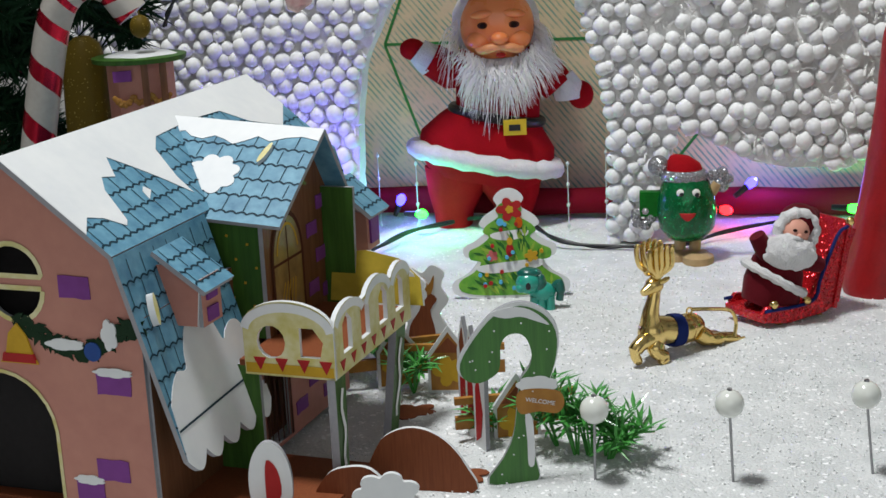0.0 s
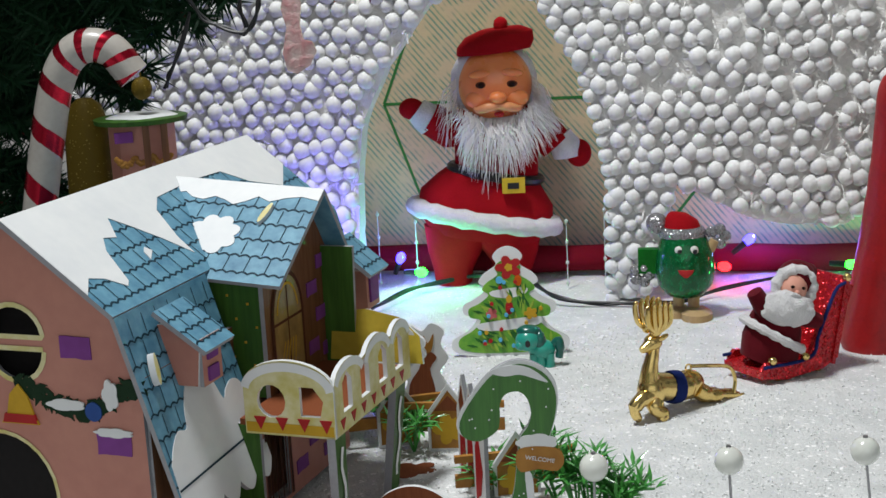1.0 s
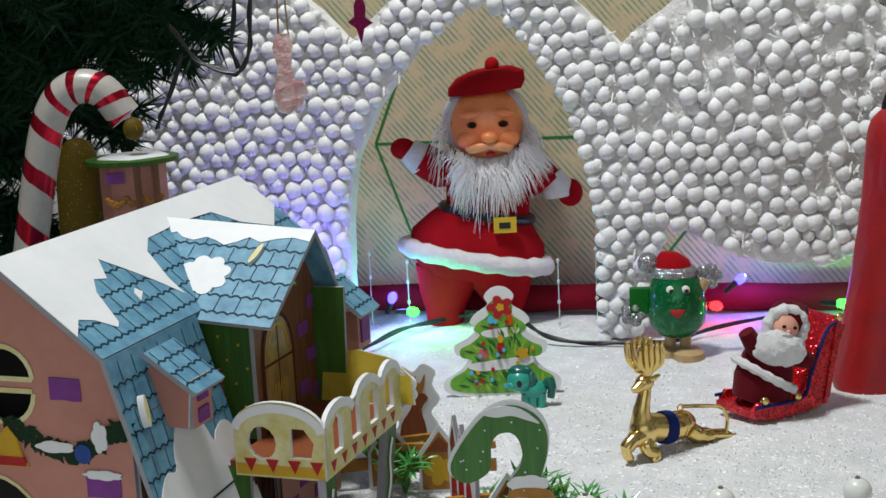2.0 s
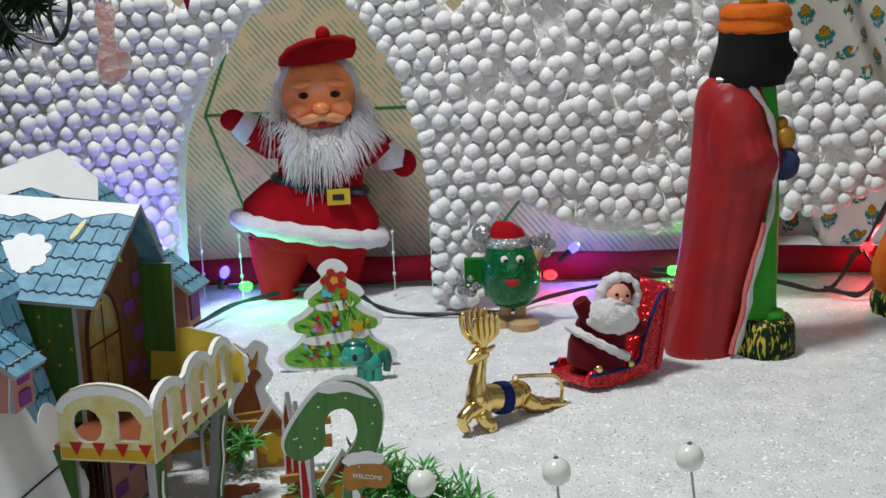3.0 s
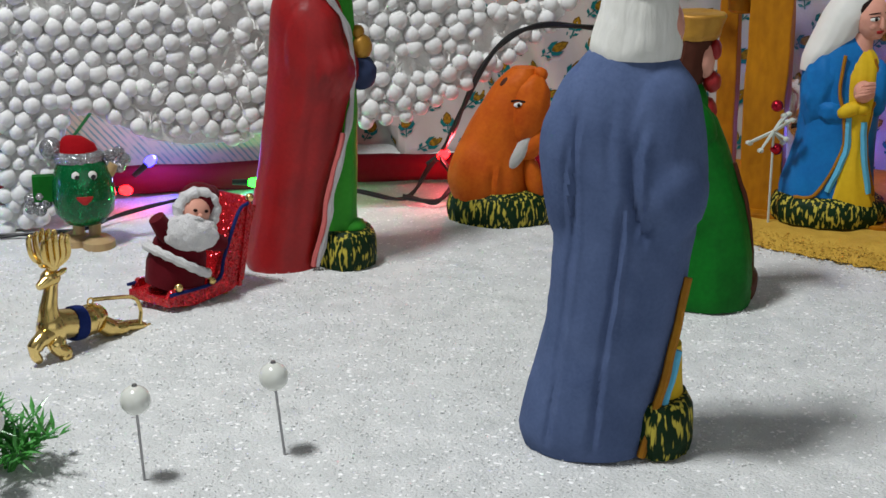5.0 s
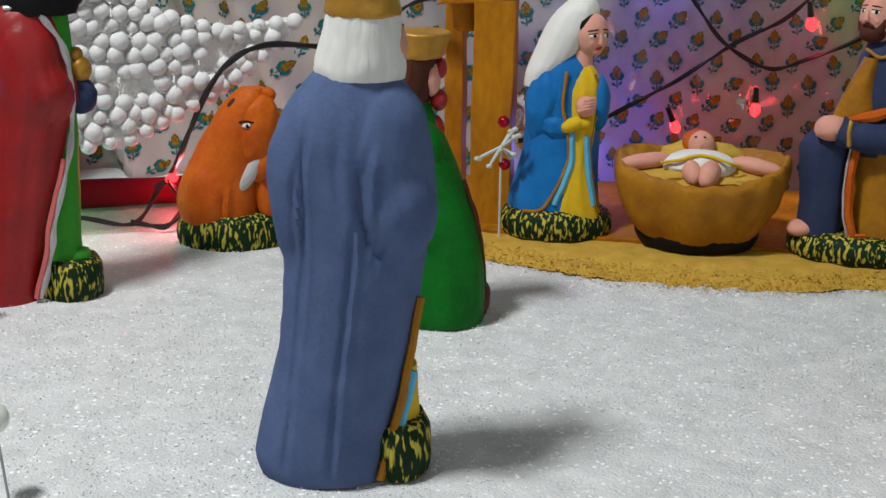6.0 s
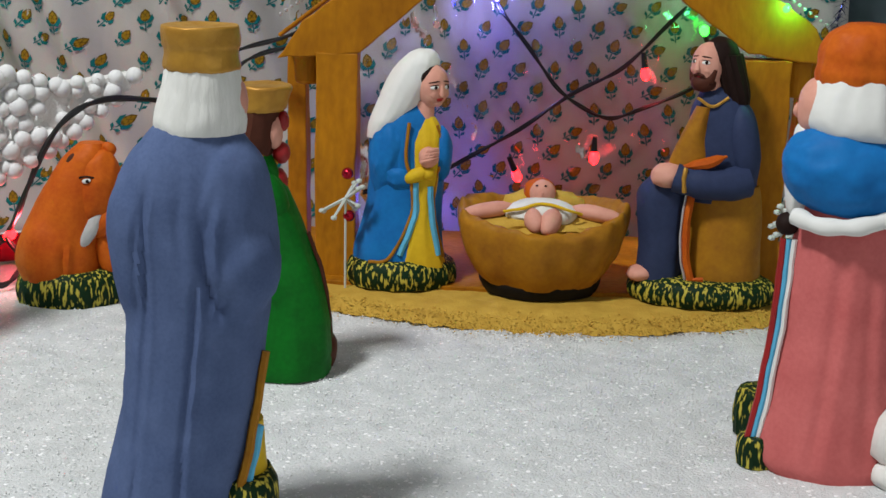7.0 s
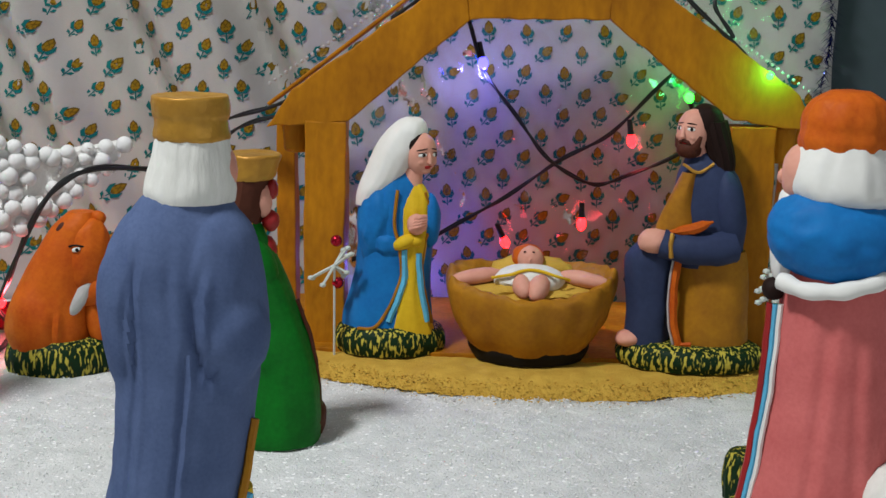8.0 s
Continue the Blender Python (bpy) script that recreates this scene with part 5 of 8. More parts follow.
def tiled_roof(parent, name, m, w, h, snow, lobes=None, row=0.95):
    """A sheet of printed roof, w along the eaves (local x) and h up the slope (local z), with tile lines and snow patches."""
    bm = bmesh.new()
    outline = [(0, 0), (w, 0), (w, h), (0, h)]
    if lobes:
        outline = [(0, h)] + [(x, z) for x, z in lobes] + [(w, h)]
    card(bm, outline, m, 0.2, mat=0, edge=1)
    sheet = part(name, bm, [ROOF_BLUE, BOARD_EDGE], parent, smooth=False)
    bm = bmesh.new()
    k, z = 0, 0.5
    while z < h - 0.2:
        n = int(w / 0.06)
        strip(bm, [(w * i / n, z + 0.12 * abs(math.sin(math.pi * (w * i / n / 0.475 + 0.5 * (k % 2)))) - 0.06) for i in range(n + 1)], 0.085, m, 0.02)
        x = 0.475 * (k % 2) + 0.25
        while x < w - 0.1:
            if z + row < h:
                strip(bm, [(x, z + 0.1), (x + 0.03, z + row * 0.9)], 0.045, m, 0.02)
            x += 0.95
        z += row
        k += 1
    part("tile_line", bm, TILE_INK, sheet, "dark scalloped tile lines", smooth=False, kind="stuff")
    for pts in snow:
        bm = bmesh.new()
        patch(bm, pts, m, 0.035)
        part("snow_patch", bm, BOARD_WHITE, sheet, "white printed snow", smooth=False)
    return sheet


def lobed(cx, cz, rx, rz, n, depth):
    return [(cx + rx * (1 + depth * abs(math.sin(n * a * 0.5))) * math.cos(a), cz + rz * (1 + depth * abs(math.sin(n * a * 0.5))) * math.sin(a)) for a in (2 * math.pi * k / (n * 5) for k in range(n * 5))]


def house():
    body = thing("toy_house", (0, 0, 0), 0, "printed board toy house with snowy blue tiled roof and balcony", "toy house")
    body.matrix_world = HOUSE
    front = axes((0, -3.4, 0), (1, 0, 0), (0, 0, 1))
    # gable wall with door and window openings
    bm = bmesh.new()
    gable = [(-5.3, 0), (-5.3, 8.3), (-6.15, 10.6), (-10.5, 14.2), (-14.9, 10.6), (-15.7, 8.3), (-15.7, 0)]
    door = [(-14.2, 0.3), (-9.55, 0.3), (-9.55, 3.4)] + ellipse(-11.9, 3.4, 2.35, 2.4, 14, 4, 176) + [(-14.2, 3.4)]
    win_up = [(-11.9, 9.75), (-9.45, 9.75)] + ellipse(-10.65, 9.75, 1.25, 1.25, 12, 5, 175)
    win_low = [(-9.45, 9.35), (-11.9, 9.35)] + ellipse(-10.65, 9.35, 1.25, 1.3, 12, 185, 355)
    card(bm, gable, front, 0.2, [door, win_up, win_low])
    wall = part("gable_wall", bm, [WALL_PINK, BOARD_EDGE], body, "salmon pink printed wall", smooth=False)
    bm = bmesh.new()
    strip(bm, [(-9.45, 0.3), (-9.45, 3.4)] + ellipse(-11.9, 3.4, 2.45, 2.5, 14, 4, 176) + [(-14.3, 0.3)], 0.15, front, 0.03)
    strip(bm, [(-11.9, 9.78), (-9.4, 9.78)] + ellipse(-10.65, 9.75, 1.3, 1.3, 12, 5, 175), 0.2, front, 0.03)
    strip(bm, [(-9.4, 9.32), (-11.9, 9.32)] + ellipse(-10.65, 9.35, 1.3, 1.35, 12, 185, 355), 0.2, front, 0.03)
    part("window_trim", bm, CREAM, wall, "cream printed opening trim", smooth=False)
    for x, z, w, cap in ((-7.95, 9.5, 1.35, 0), (-6.65, 5.75, 1.5, 1), (-7.1, 2.2, 1.4, 0), (-8.2, 1.25, 1.2, 1)):
        bm = bmesh.new()
        patch(bm, wobble([(x - w / 2, z - 0.45), (x + w / 2, z - 0.45), (x + w / 2, z + 0.42), (x - w / 2, z + 0.42)], 0.06, 0.3, int(x)), front, 0.05)
        brick = part("brick", bm, PURPLE, wall, smooth=False)
        if cap:
            bm = bmesh.new()
            patch(bm, lobed(x, z + 0.45, w * 0.48, 0.16, 7, 0.25), front, 0.08)
            part("snow_cap", bm, BOARD_WHITE, wall, smooth=False)
    # garland with bell and bauble
    bm = bmesh.new()
    g = random.Random(5)
    for k in range(150):
        x = -10.8 + 5.7 * k / 150
        z = 7.45 + 0.55 * math.cos((x + 5.4) * 1.15) * (1 if x > -8 else 0.8) + g.uniform(-0.32, 0.32)
        a = g.uniform(0, 6.28)
        patch(bm, [(x + 0.34 * math.cos(a), z + 0.34 * math.sin(a)), (x + 0.12 * math.cos(a + 1.6), z + 0.12 * math.sin(a + 1.6)), (x - 0.22 * math.cos(a), z - 0.22 * math.sin(a)), (x + 0.12 * math.cos(a - 1.6), z + 0.12 * math.sin(a - 1.6))], front, 0.03 + 0.0004 * k)
    part("garland", bm, LEAF_DARK, wall, "dark green printed garland", smooth=False)
    for pts, mat, name in ((lobed(-8.6, 7.2, 0.75, 0.2, 5, 0.2), BOARD_WHITE, "garland_snow"), (lobed(-6.6, 7.7, 0.28, 0.5, 5, 0.3), BOARD_WHITE, "garland_snow"), (ellipse(-7.4, 7.0, 0.36, 0.38), BLUE_PRINT, "bauble"),
                           ([(-11.6, 6.3), (-9.9, 6.3), (-10.1, 6.7), (-10.3, 7.4), (-10.7, 7.9), (-11.1, 7.5), (-11.3, 6.7)], GOLD_PRINT, "bell"), ([(-11.5, 6.35), (-9.95, 6.35), (-10.05, 6.7), (-11.4, 6.7)], RED_PRINT, "bell_band")):
        bm = bmesh.new()
        patch(bm, pts, front, 0.12 if mat is not RED_PRINT else 0.16)
        part(name, bm, mat, wall, smooth=False)
    # added black sheets: painted shade behind the door and window openings
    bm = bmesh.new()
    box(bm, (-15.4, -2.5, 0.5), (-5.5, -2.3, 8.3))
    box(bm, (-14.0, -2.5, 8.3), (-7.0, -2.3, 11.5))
    part("opening_shade", bm, BLACK_IN, body, "black sheet painted as shade behind the openings", smooth=False)
    # rear, sides and floor
    for name, o, ex, w, h, mat in (("rear_wall", (-15.7, 16.0, 0), (1, 0, 0), 10.4, 8.3, WALL_PINK), ("side_wall", (-5.2, -3.2, 0), (0, 1, 0), 19.2, 8.4, WALL_BROWN), ("side_wall", (-15.6, -3.2, 0), (0, 1, 0), 19.2, 8.4, WALL_PINK)):
        bm = bmesh.new()
        card(bm, [(0, 0), (w, 0), (w, h), (0, h)], axes(o, ex, (0, 0, 1)), 0.2)
        part(name, bm, [mat, BOARD_EDGE], body, smooth=False)
    bm = bmesh.new()
    box(bm, (-15.6, -3.1, 0.15), (0.8, 3.4, 0.45))
    part("floor_board", bm, [TERRA], body, smooth=False)
    # main roof, right side
    up = axes((-5.95, -3.75, 10.85), (0, 1, 0), (-4.55, 0, 3.55))
    peaks = [(0, 1.25), (0.9, 1.9), (1.6, 1.6), (2.3, 0.9), (2.6, 1.1), (3.2, 2.7), (3.8, 3.3), (4.5, 3.1), (5.2, 4.1), (6.0, 3.2), (6.8, 2.2), (7.6, 1.0), (7.7, 2.0), (8.3, 3.6), (9.2, 4.2), (12.5, 4.4), (15, 4.3), (16.2, 3.2), (18.2, 2.3), (20.1, 3.4), (20.1, 5.76), (0, 5.76)]
    tiled_roof(body, "upper_roof", up, 20.1, 5.76, [[(x, z) for x, z in peaks], [(4.9, 1.55), (5.5, 1.9), (5.3, 2.2), (5.0, 2.0)]])
    low = axes((-3.55, -3.75, 2.9), (0, 1, 0), (-2.4, 0, 7.95))
    hem = [(0, 0.6)] + [(6.9 * k / 60, 0.15 - 0.6 * abs(math.sin(math.pi * k / 12))) for k in range(61)] + [(6.9, 0.7)]
    cloud = [(0.05, 0.55)] + hem[1:] + [(6.85, 3.0), (6.5, 3.7), (6.0, 3.9), (5.4, 3.7), (5.0, 3.4), (4.6, 4.4), (3.7, 4.9), (2.8, 4.7), (2.2, 3.9), (1.9, 3.2), (1.3, 3.3), (0.7, 2.9), (0.2, 2.3)]
    crown = [(p.x, p.y) for p in smooth_line([(x, z, 0) for x, z in cloud[len(hem):]], 4)]
    tiled_roof(body, "lower_roof", low, 6.9, 8.25, [cloud[:len(hem)] + crown], hem)
    bm = bmesh.new()
    strip(bm, [(0.1, 1.3), (6.8, 1.55)], 0.09, low, 0.055)
    part("fold_line", bm, TILE_INK, body, smooth=False)
    far_low = axes((-3.55, 12.3, 2.9), (0, 1, 0), (-2.4, 0, 7.95))
    tiled_roof(body, "lower_roof", far_low, 4.0, 8.25, [[(0, 0), (4, 0), (4, 3.2), (3.4, 3.6), (2.8, 3.1), (2.2, 3.9), (1.4, 3.3), (0.8, 3.7), (0, 3.0)]])
    left_up = axes((-15.05, 16.35, 10.85), (0, -1, 0), (4.55, 0, 3.55))
    tiled_roof(body, "upper_roof", left_up, 20.1, 5.7, [[(0, 3), (5, 2.4), (9, 3.3), (14, 2.6), (20.1, 3), (20.1, 5.7), (0, 5.7)]])
    left_low = axes((-17.45, 16.35, 2.9), (0, -1, 0), (2.4, 0, 7.95))
    tiled_roof(body, "lower_roof", left_low, 20.1, 8.25, [])
    # big dormer: side wall, front with door, roof
    bm = bmesh.new()
    card(bm, [(-6.6, 5.4), (-3.75, 5.4), (-3.75, 10.6), (-6.6, 10.6)], axes((0, 3.7, 0), (1, 0, 0), (0, 0, 1)), 0.2)
    side = part("dormer_side", bm, [WALL_GREEN, BOARD_EDGE], body, "dark green printed planks", smooth=False)
    bm = bmesh.new()
    face = axes((-3.6, 0, 0), (0, 1, 0), (0, 0, 1))
    card(bm, [(3.6, 5.2), (10.4, 5.2), (10.4, 10.0), (8.0, 13.0), (3.6, 10.4)], face, 0.2)
    dfront = part("dormer_front", bm, [WALL_BROWN, BOARD_EDGE], body, smooth=False)
    bm = bmesh.new()
    leaf = [(4.2, 5.4), (7.0, 5.4), (7.0, 8.4)] + ellipse(5.6, 8.4, 1.4, 1.9, 14, 5, 175) + [(4.2, 8.4)]
    patch(bm, leaf, face, 0.05)
    door_leaf = part("dormer_door", bm, DOOR_GOLD, body, "arched golden printed door", smooth=False)
    bm = bmesh.new()
    strip(bm, leaf + leaf[:1], 0.2, face, 0.06)
    strip(bm, [(4.2, 8.3), (7.0, 8.3)], 0.12, face, 0.06)
    strip(bm, [(5.6, 5.5), (5.6, 10.1)], 0.10, face, 0.06)
    part("door_frame", bm, P_BROWN, door_leaf, smooth=False)
    bm = bmesh.new()
    for k in range(5):
        strip(bm, [(4.6 + 0.35 * k, 6.2), (5.2 + 0.25 * k, 7.4)], 0.07, face, 0.065)
    strip(bm, ellipse(5.6, 8.45, 1.0, 1.4, 12, 10, 170), 0.12, face, 0.065)
    part("door_ornament", bm, GOLD_PRINT, door_leaf, "yellow printed scrolls", smooth=False)
    for y, z in ((8.0, 6.4), (8.9, 7.7), (8.1, 9.0), (9.2, 10.0), (9.4, 6.0)):
        bm = bmesh.new()
        patch(bm, wobble([(y - 0.5, z - 0.3), (y + 0.5, z - 0.3), (y + 0.5, z + 0.3), (y - 0.5, z + 0.3)], 0.06, 0.3, int(y * 3)), face, 0.05)
        part("brick", bm, PURPLE, dfront, smooth=False)
    bm = bmesh.new()
    card(bm, [(-3.6, 5.3), (-2.2, 5.3), (-2.05, 10.6), (-3.6, 10.6)], axes((0, 9.3, 0), (1, 0, 0), (0, 0, 1)), 0.2)
    part("porch_side", bm, [WALL_GREEN, BOARD_EDGE], body, "dark green printed planks", smooth=False)
    near = axes((-10.4, 3.2, 10.85), (1, 0, -0.065), (0, 4.9, 3.05))
    tiled_roof(body, "dormer_roof", near, 7.8, 5.75, [lobed(3.75, 2.5, 1.0, 0.95, 8, 0.25), [(0, 5.1), (0.7, 4.6), (1.1, 4.75), (1.5, 4.9), (1.9, 4.6), (2.5, 4.5), (3.0, 4.75), (3.5, 4.6), (4.0, 4.35), (4.5, 4.6), (5.0, 4.95), (5.6, 4.7), (6.3, 5.0), (7.0, 5.15), (7.8, 5.0), (7.8, 5.75), (0, 5.75)]])
    away = axes((-2.6, 10.5, 9.9), (-1, 0, 0), (0, -2.4, 3.5))
    tiled_roof(body, "dormer_roof", away, 7.0, 4.24, [])
    # small tabs that stick out of the roofs
    for m in (near @ Matrix.Translation((0.056, -0.006, 0.032)), low @ Matrix.Translation((0.008, -0.008, 0.052))):
        bm = bmesh.new()
        card(bm, ellipse(0, 0.7, 0.13, 0.62, 18), m @ Matrix.Translation((0, 0.004, 0)) @ Matrix.Rotation(radians(12), 4, "Y"), 0.3)
        part("roof_tab", bm, [CREAM, BOARD_WHITE], body, "pale board tab", smooth=False)
    # little dormer on the lower slope
    bm = bmesh.new()
    card(bm, [(-5.6, 7.5), (-4.1, 7.5), (-3.9, 9.2), (-4.9, 9.95), (-5.9, 9.85)], axes((0, -1.3, 0), (1, 0, 0), (0, 0, 1)), 0.2)
    little = part("small_dormer_side", bm, [WALL_PINK, BOARD_WHITE], body, smooth=False)
    bm = bmesh.new()
    wf = axes((-3.88, -1.2, 7.45), (0, 1, 0), (0, 0, 1))
    card(bm, [(0, 0), (1.5, 0), (1.5, 1.9), (0, 1.9)], wf, 0.18)
    part("small_dormer_front", bm, [WALL_PINK, BOARD_EDGE], body, smooth=False)
    for z in (0.35, 1.2):
        bm = bmesh.new()
        box(bm, (-3.92, -0.85, 7.25 + z), (-3.78, -0.1, 7.8 + z))
        part("window_pane", bm, PURPLE, body, "purple printed pane", smooth=False)
    sm = axes((-3.45, -1.6, 9.0), (0, 1, 0), (-2.3, 0, 1.6))
    tiled_roof(body, "small_dormer_roof", sm, 2.3, 2.6, [], row=0.7)
    # second small window bay far along the house
    bm = bmesh.new()
    box(bm, (-3.4, 11.2, 7.2), (-2.3, 12.6, 9.0))
    bay = part("window_bay", bm, [WALL_PINK], body, smooth=False)
    bm = bmesh.new()
    box(bm, (-2.34, 11.45, 7.5), (-2.2, 12.35, 8.7))
    part("window_pane", bm, PURPLE, bay, "purple printed pane", smooth=False)
    tiled_roof(body, "window_bay_roof", axes((-1.9, 10.9, 8.9), (0, 1, 0), (-2.0, 0, 1.6)), 2.1, 2.4, [], row=0.8)
    # balcony
    bm = bmesh.new()
    box(bm, (-3.7, 1.0, 5.2), (0.4, 8.9, 5.45))
    part("balcony_floor", bm, [TERRA], body, smooth=False)
    bm = bmesh.new()
    nf = axes((0, 0.9, 0), (1, 0, 0), (0, 0, 1))
    top = [(0.5, 4.9), (0.5, 7.0)] + ellipse(-1.45, 6.9, 1.95, 1.1, 14, 8, 172) + [(-3.4, 6.7), (-3.4, 4.9)]
    card(bm, top, nf, 0.2, [ellipse(-2.2, 6.3, 0.62, 0.68, 14), [(-0.95, 5.75), (-0.1, 5.75), (0.05, 6.4), (-0.35, 6.95), (-0.95, 6.95)]])
    rail = part("balcony_rail", bm, [CREAM, BOARD_WHITE], body, "cream printed board rail", smooth=False)
    bm = bmesh.new()
    for k in range(4):
        patch(bm, [(-3.0 + 0.95 * k, 5.65), (-2.45 + 0.95 * k, 5.65), (-2.72 + 0.95 * k, 5.1)], nf, 0.03)
    part("bunting", bm, RED_PRINT, rail, "red printed pennants", smooth=False)
    bm = bmesh.new()
    strip(bm, ellipse(-1.45, 6.75, 1.85, 1.0, 18, 4, 176), 0.36, nf, 0.045)
    part("rail_snow", bm, BOARD_WHITE, rail, "white printed snow", smooth=False)
    bm = bmesh.new()
    strip(bm, [(-3.35, 5.2), (0.45, 5.2)], 0.42, nf, 0.02)
    part("rail_band", bm, GOLD_PRINT, rail, smooth=False)
    bm = bmesh.new()
    stars = axes((0, 3.7, 0), (1, 0, 0), (0, 0, 1))
    for q in range(14):
        patch(bm, lobed(-6.3 + 2.4 * ((q * 0.618) % 1), 5.8 + 4.6 * q / 14, 0.035, 0.035, 4, 0.9), stars, 0.04)
    part("star_print", bm, GOLD_PRINT, side, smooth=False, kind="stuff")
    bm = bmesh.new()
    rf = axes((0.5, 1.0, 0), (0, 1, 0), (0, 0, 1))
    edge = [(0, 4.9), (8.0, 4.9), (8.0, 6.9)] + ellipse(6.9, 6.9, 1.1, 0.9, 9, 10, 150) + ellipse(4.4, 6.9, 1.4, 1.0, 9, 30, 150) + ellipse(1.45, 6.9, 1.45, 0.85, 9, 30, 172)
    slots = [[(x, 5.7), (x + 0.9, 5.7), (x + 0.9, 6.9), (x + 0.45, 7.3), (x, 6.9)] for x in (0.8, 2.6, 4.5, 6.3)]
    card(bm, edge, rf, 0.2, slots)
    rail = part("balcony_rail", bm, [CREAM, BOARD_WHITE], body, "cream printed board rail", smooth=False)
    bm = bmesh.new()
    for k in range(7):
        patch(bm, [(0.4 + 1.05 * k, 5.5), (0.9 + 1.05 * k, 5.5), (0.65 + 1.05 * k, 5.05)], rf, 0.03)
    part("bunting", bm, RED_PRINT, rail, "red printed pennants", smooth=False)
    bm = bmesh.new()
    for c, w, h2 in ((1.45, 1.35, 0.72), (4.4, 1.3, 0.85), (6.9, 1.0, 0.75)):
        strip(bm, ellipse(c, 6.85, w, h2, 14, 12, 168), 0.36, rf, 0.045)
    part("rail_snow", bm, BOARD_WHITE, rail, "white printed snow", smooth=False)
    for y0, y1, lean in ((0.9, 1.9, 0.0), (6.0, 7.1, 1.4)):
        bm = bmesh.new()
        card(bm, [(y0, 0.2), (y1 - 0.2, 0.2), (y1 + lean, 5.0), (y0 + lean, 5.0)], axes((0.45, 0, 0), (0, 1, 0), (0, 0, 1)), 0.35)
        post = part("balcony_post", bm, [WALL_GREEN, BOARD_EDGE], body, "green printed post", smooth=False)
        bm = bmesh.new()
        strip(bm, [(y0 + 0.5 + lean * (z / 5) + 0.12 * math.sin(z * 3), z) for z in (1.2, 1.6, 2.0, 2.4, 2.8, 3.2, 3.6, 4.0, 4.4)], 0.22, axes((0.45, 0, 0), (0, 1, 0), (0, 0, 1)), 0.04)
        part("icicle", bm, BOARD_WHITE, post, smooth=False)
    # lower storey behind the posts
    bm = bmesh.new()
    card(bm, [(2.0, 0.4), (11.5, 0.4), (11.5, 5.2), (2.0, 5.2)], axes((-3.8, 0, 0), (0, 1, 0), (0, 0, 1)), 0.2, [[(3.2, 0.6), (5.2, 0.6), (5.2, 4.4), (3.2, 4.4)]])
    part("porch_wall", bm, [WALL_PINK, BOARD_EDGE], body, smooth=False)
    bm = bmesh.new()
    card(bm, [(-5.2, 0.4), (-3.2, 0.4), (-3.2, 5.0), (-5.2, 5.0)], axes((0, 1.6, 0), (1, 0, 0), (0, 0, 1)), 0.2)
    part("porch_side", bm, [WALL_GREEN, BOARD_EDGE], body, smooth=False)
    pw = axes((-3.8, 0, 0), (0, 1, 0), (0, 0, 1))
    for y, z in ((6.6, 3.6), (7.8, 2.3), (9.6, 3.4), (6.4, 1.5), (9.2, 1.3)):
        bm = bmesh.new()
        patch(bm, wobble([(y - 0.55, z - 0.3), (y + 0.55, z - 0.3), (y + 0.55, z + 0.3), (y - 0.55, z + 0.3)], 0.06, 0.3, int(y * 3)), pw, 0.05)
        part("brick", bm, PURPLE, body, smooth=False)
    bm = bmesh.new()
    for y in (3.4, 3.9, 4.4, 4.9):
        strip(bm, [(y, 0.7), (y, 4.3)], 0.10, pw, 0.05)
    strip(bm, [(3.1, 0.6), (3.1, 4.5), (5.3, 4.5), (5.3, 0.6)], 0.2, pw, 0.055)
    part("porch_bars", bm, P_BROWN, body, "dark printed door bars", smooth=False)
    # yellow awning beyond the door
    bm = bmesh.new()
    card(bm, [(0, 0), (4.4, 0), (4.2, 1.2), (3.2, 2.0), (1.6, 2.3), (0, 2.1)], axes((-3.3, 9.0, 5.5), (1, 0, 0), (0, 0.25, 1)), 0.2)
    part("awning", bm, [surface("printed_awning_yellow", (0.50, 0.37, 0.045), 0.5, 0, (0.34, 0.27, 0.03), grain=260, cloud=90, bump=0.05), BOARD_WHITE], body, "yellow printed awning", smooth=False)
    bm = bmesh.new()
    card(bm, lobed(0, 0, 0.9, 0.75, 7, 0.2), axes((0.1, 9.3, 6.1), (1, 0, 0), (0, 0, 1)), 0.2)
    part("snow_cutout", bm, [BOARD_WHITE, BOARD_WHITE], body, "white board cloud", smooth=False)


house()


def garden_card(name, at, turn, outline, mats, label, holes=(), prints=(), thick=0.2, lean=0.0, category="board cutout", soft=True):
    """A standing cutout of printed board with coloured patches on its near side."""
    body = thing(name, at, turn, label, category)
    m = Matrix.Rotation(radians(lean), 4, "X")
    bm = bmesh.new()
    card(bm, rounded(outline) if soft else outline, m, thick, holes)
    part("board", bm, mats, body, smooth=False)
    for k, (pts, mat, word) in enumerate(prints):
        bm = bmesh.new()
        patch(bm, rounded(pts, 3) if soft else pts, m, 0.03 + 0.015 * k)
        part(word, bm, mat, body, smooth=False)
    return body


def tree_outline(s):
    right = [(0.45, 5.9), (0.75, 5.5), (0.6, 5.05), (1.25, 4.55), (1.5, 4.1), (1.15, 3.75), (1.75, 3.2), (2.3, 2.9), (2.25, 2.35), (1.65, 2.15), (2.1, 1.5), (2.9, 0.95), (2.8, 0.3), (1.5, 0)]
    return [(x * s, z * s) for x, z in [(-x, z) for x, z in right[::-1]] + [(0, 6.05)] + right]


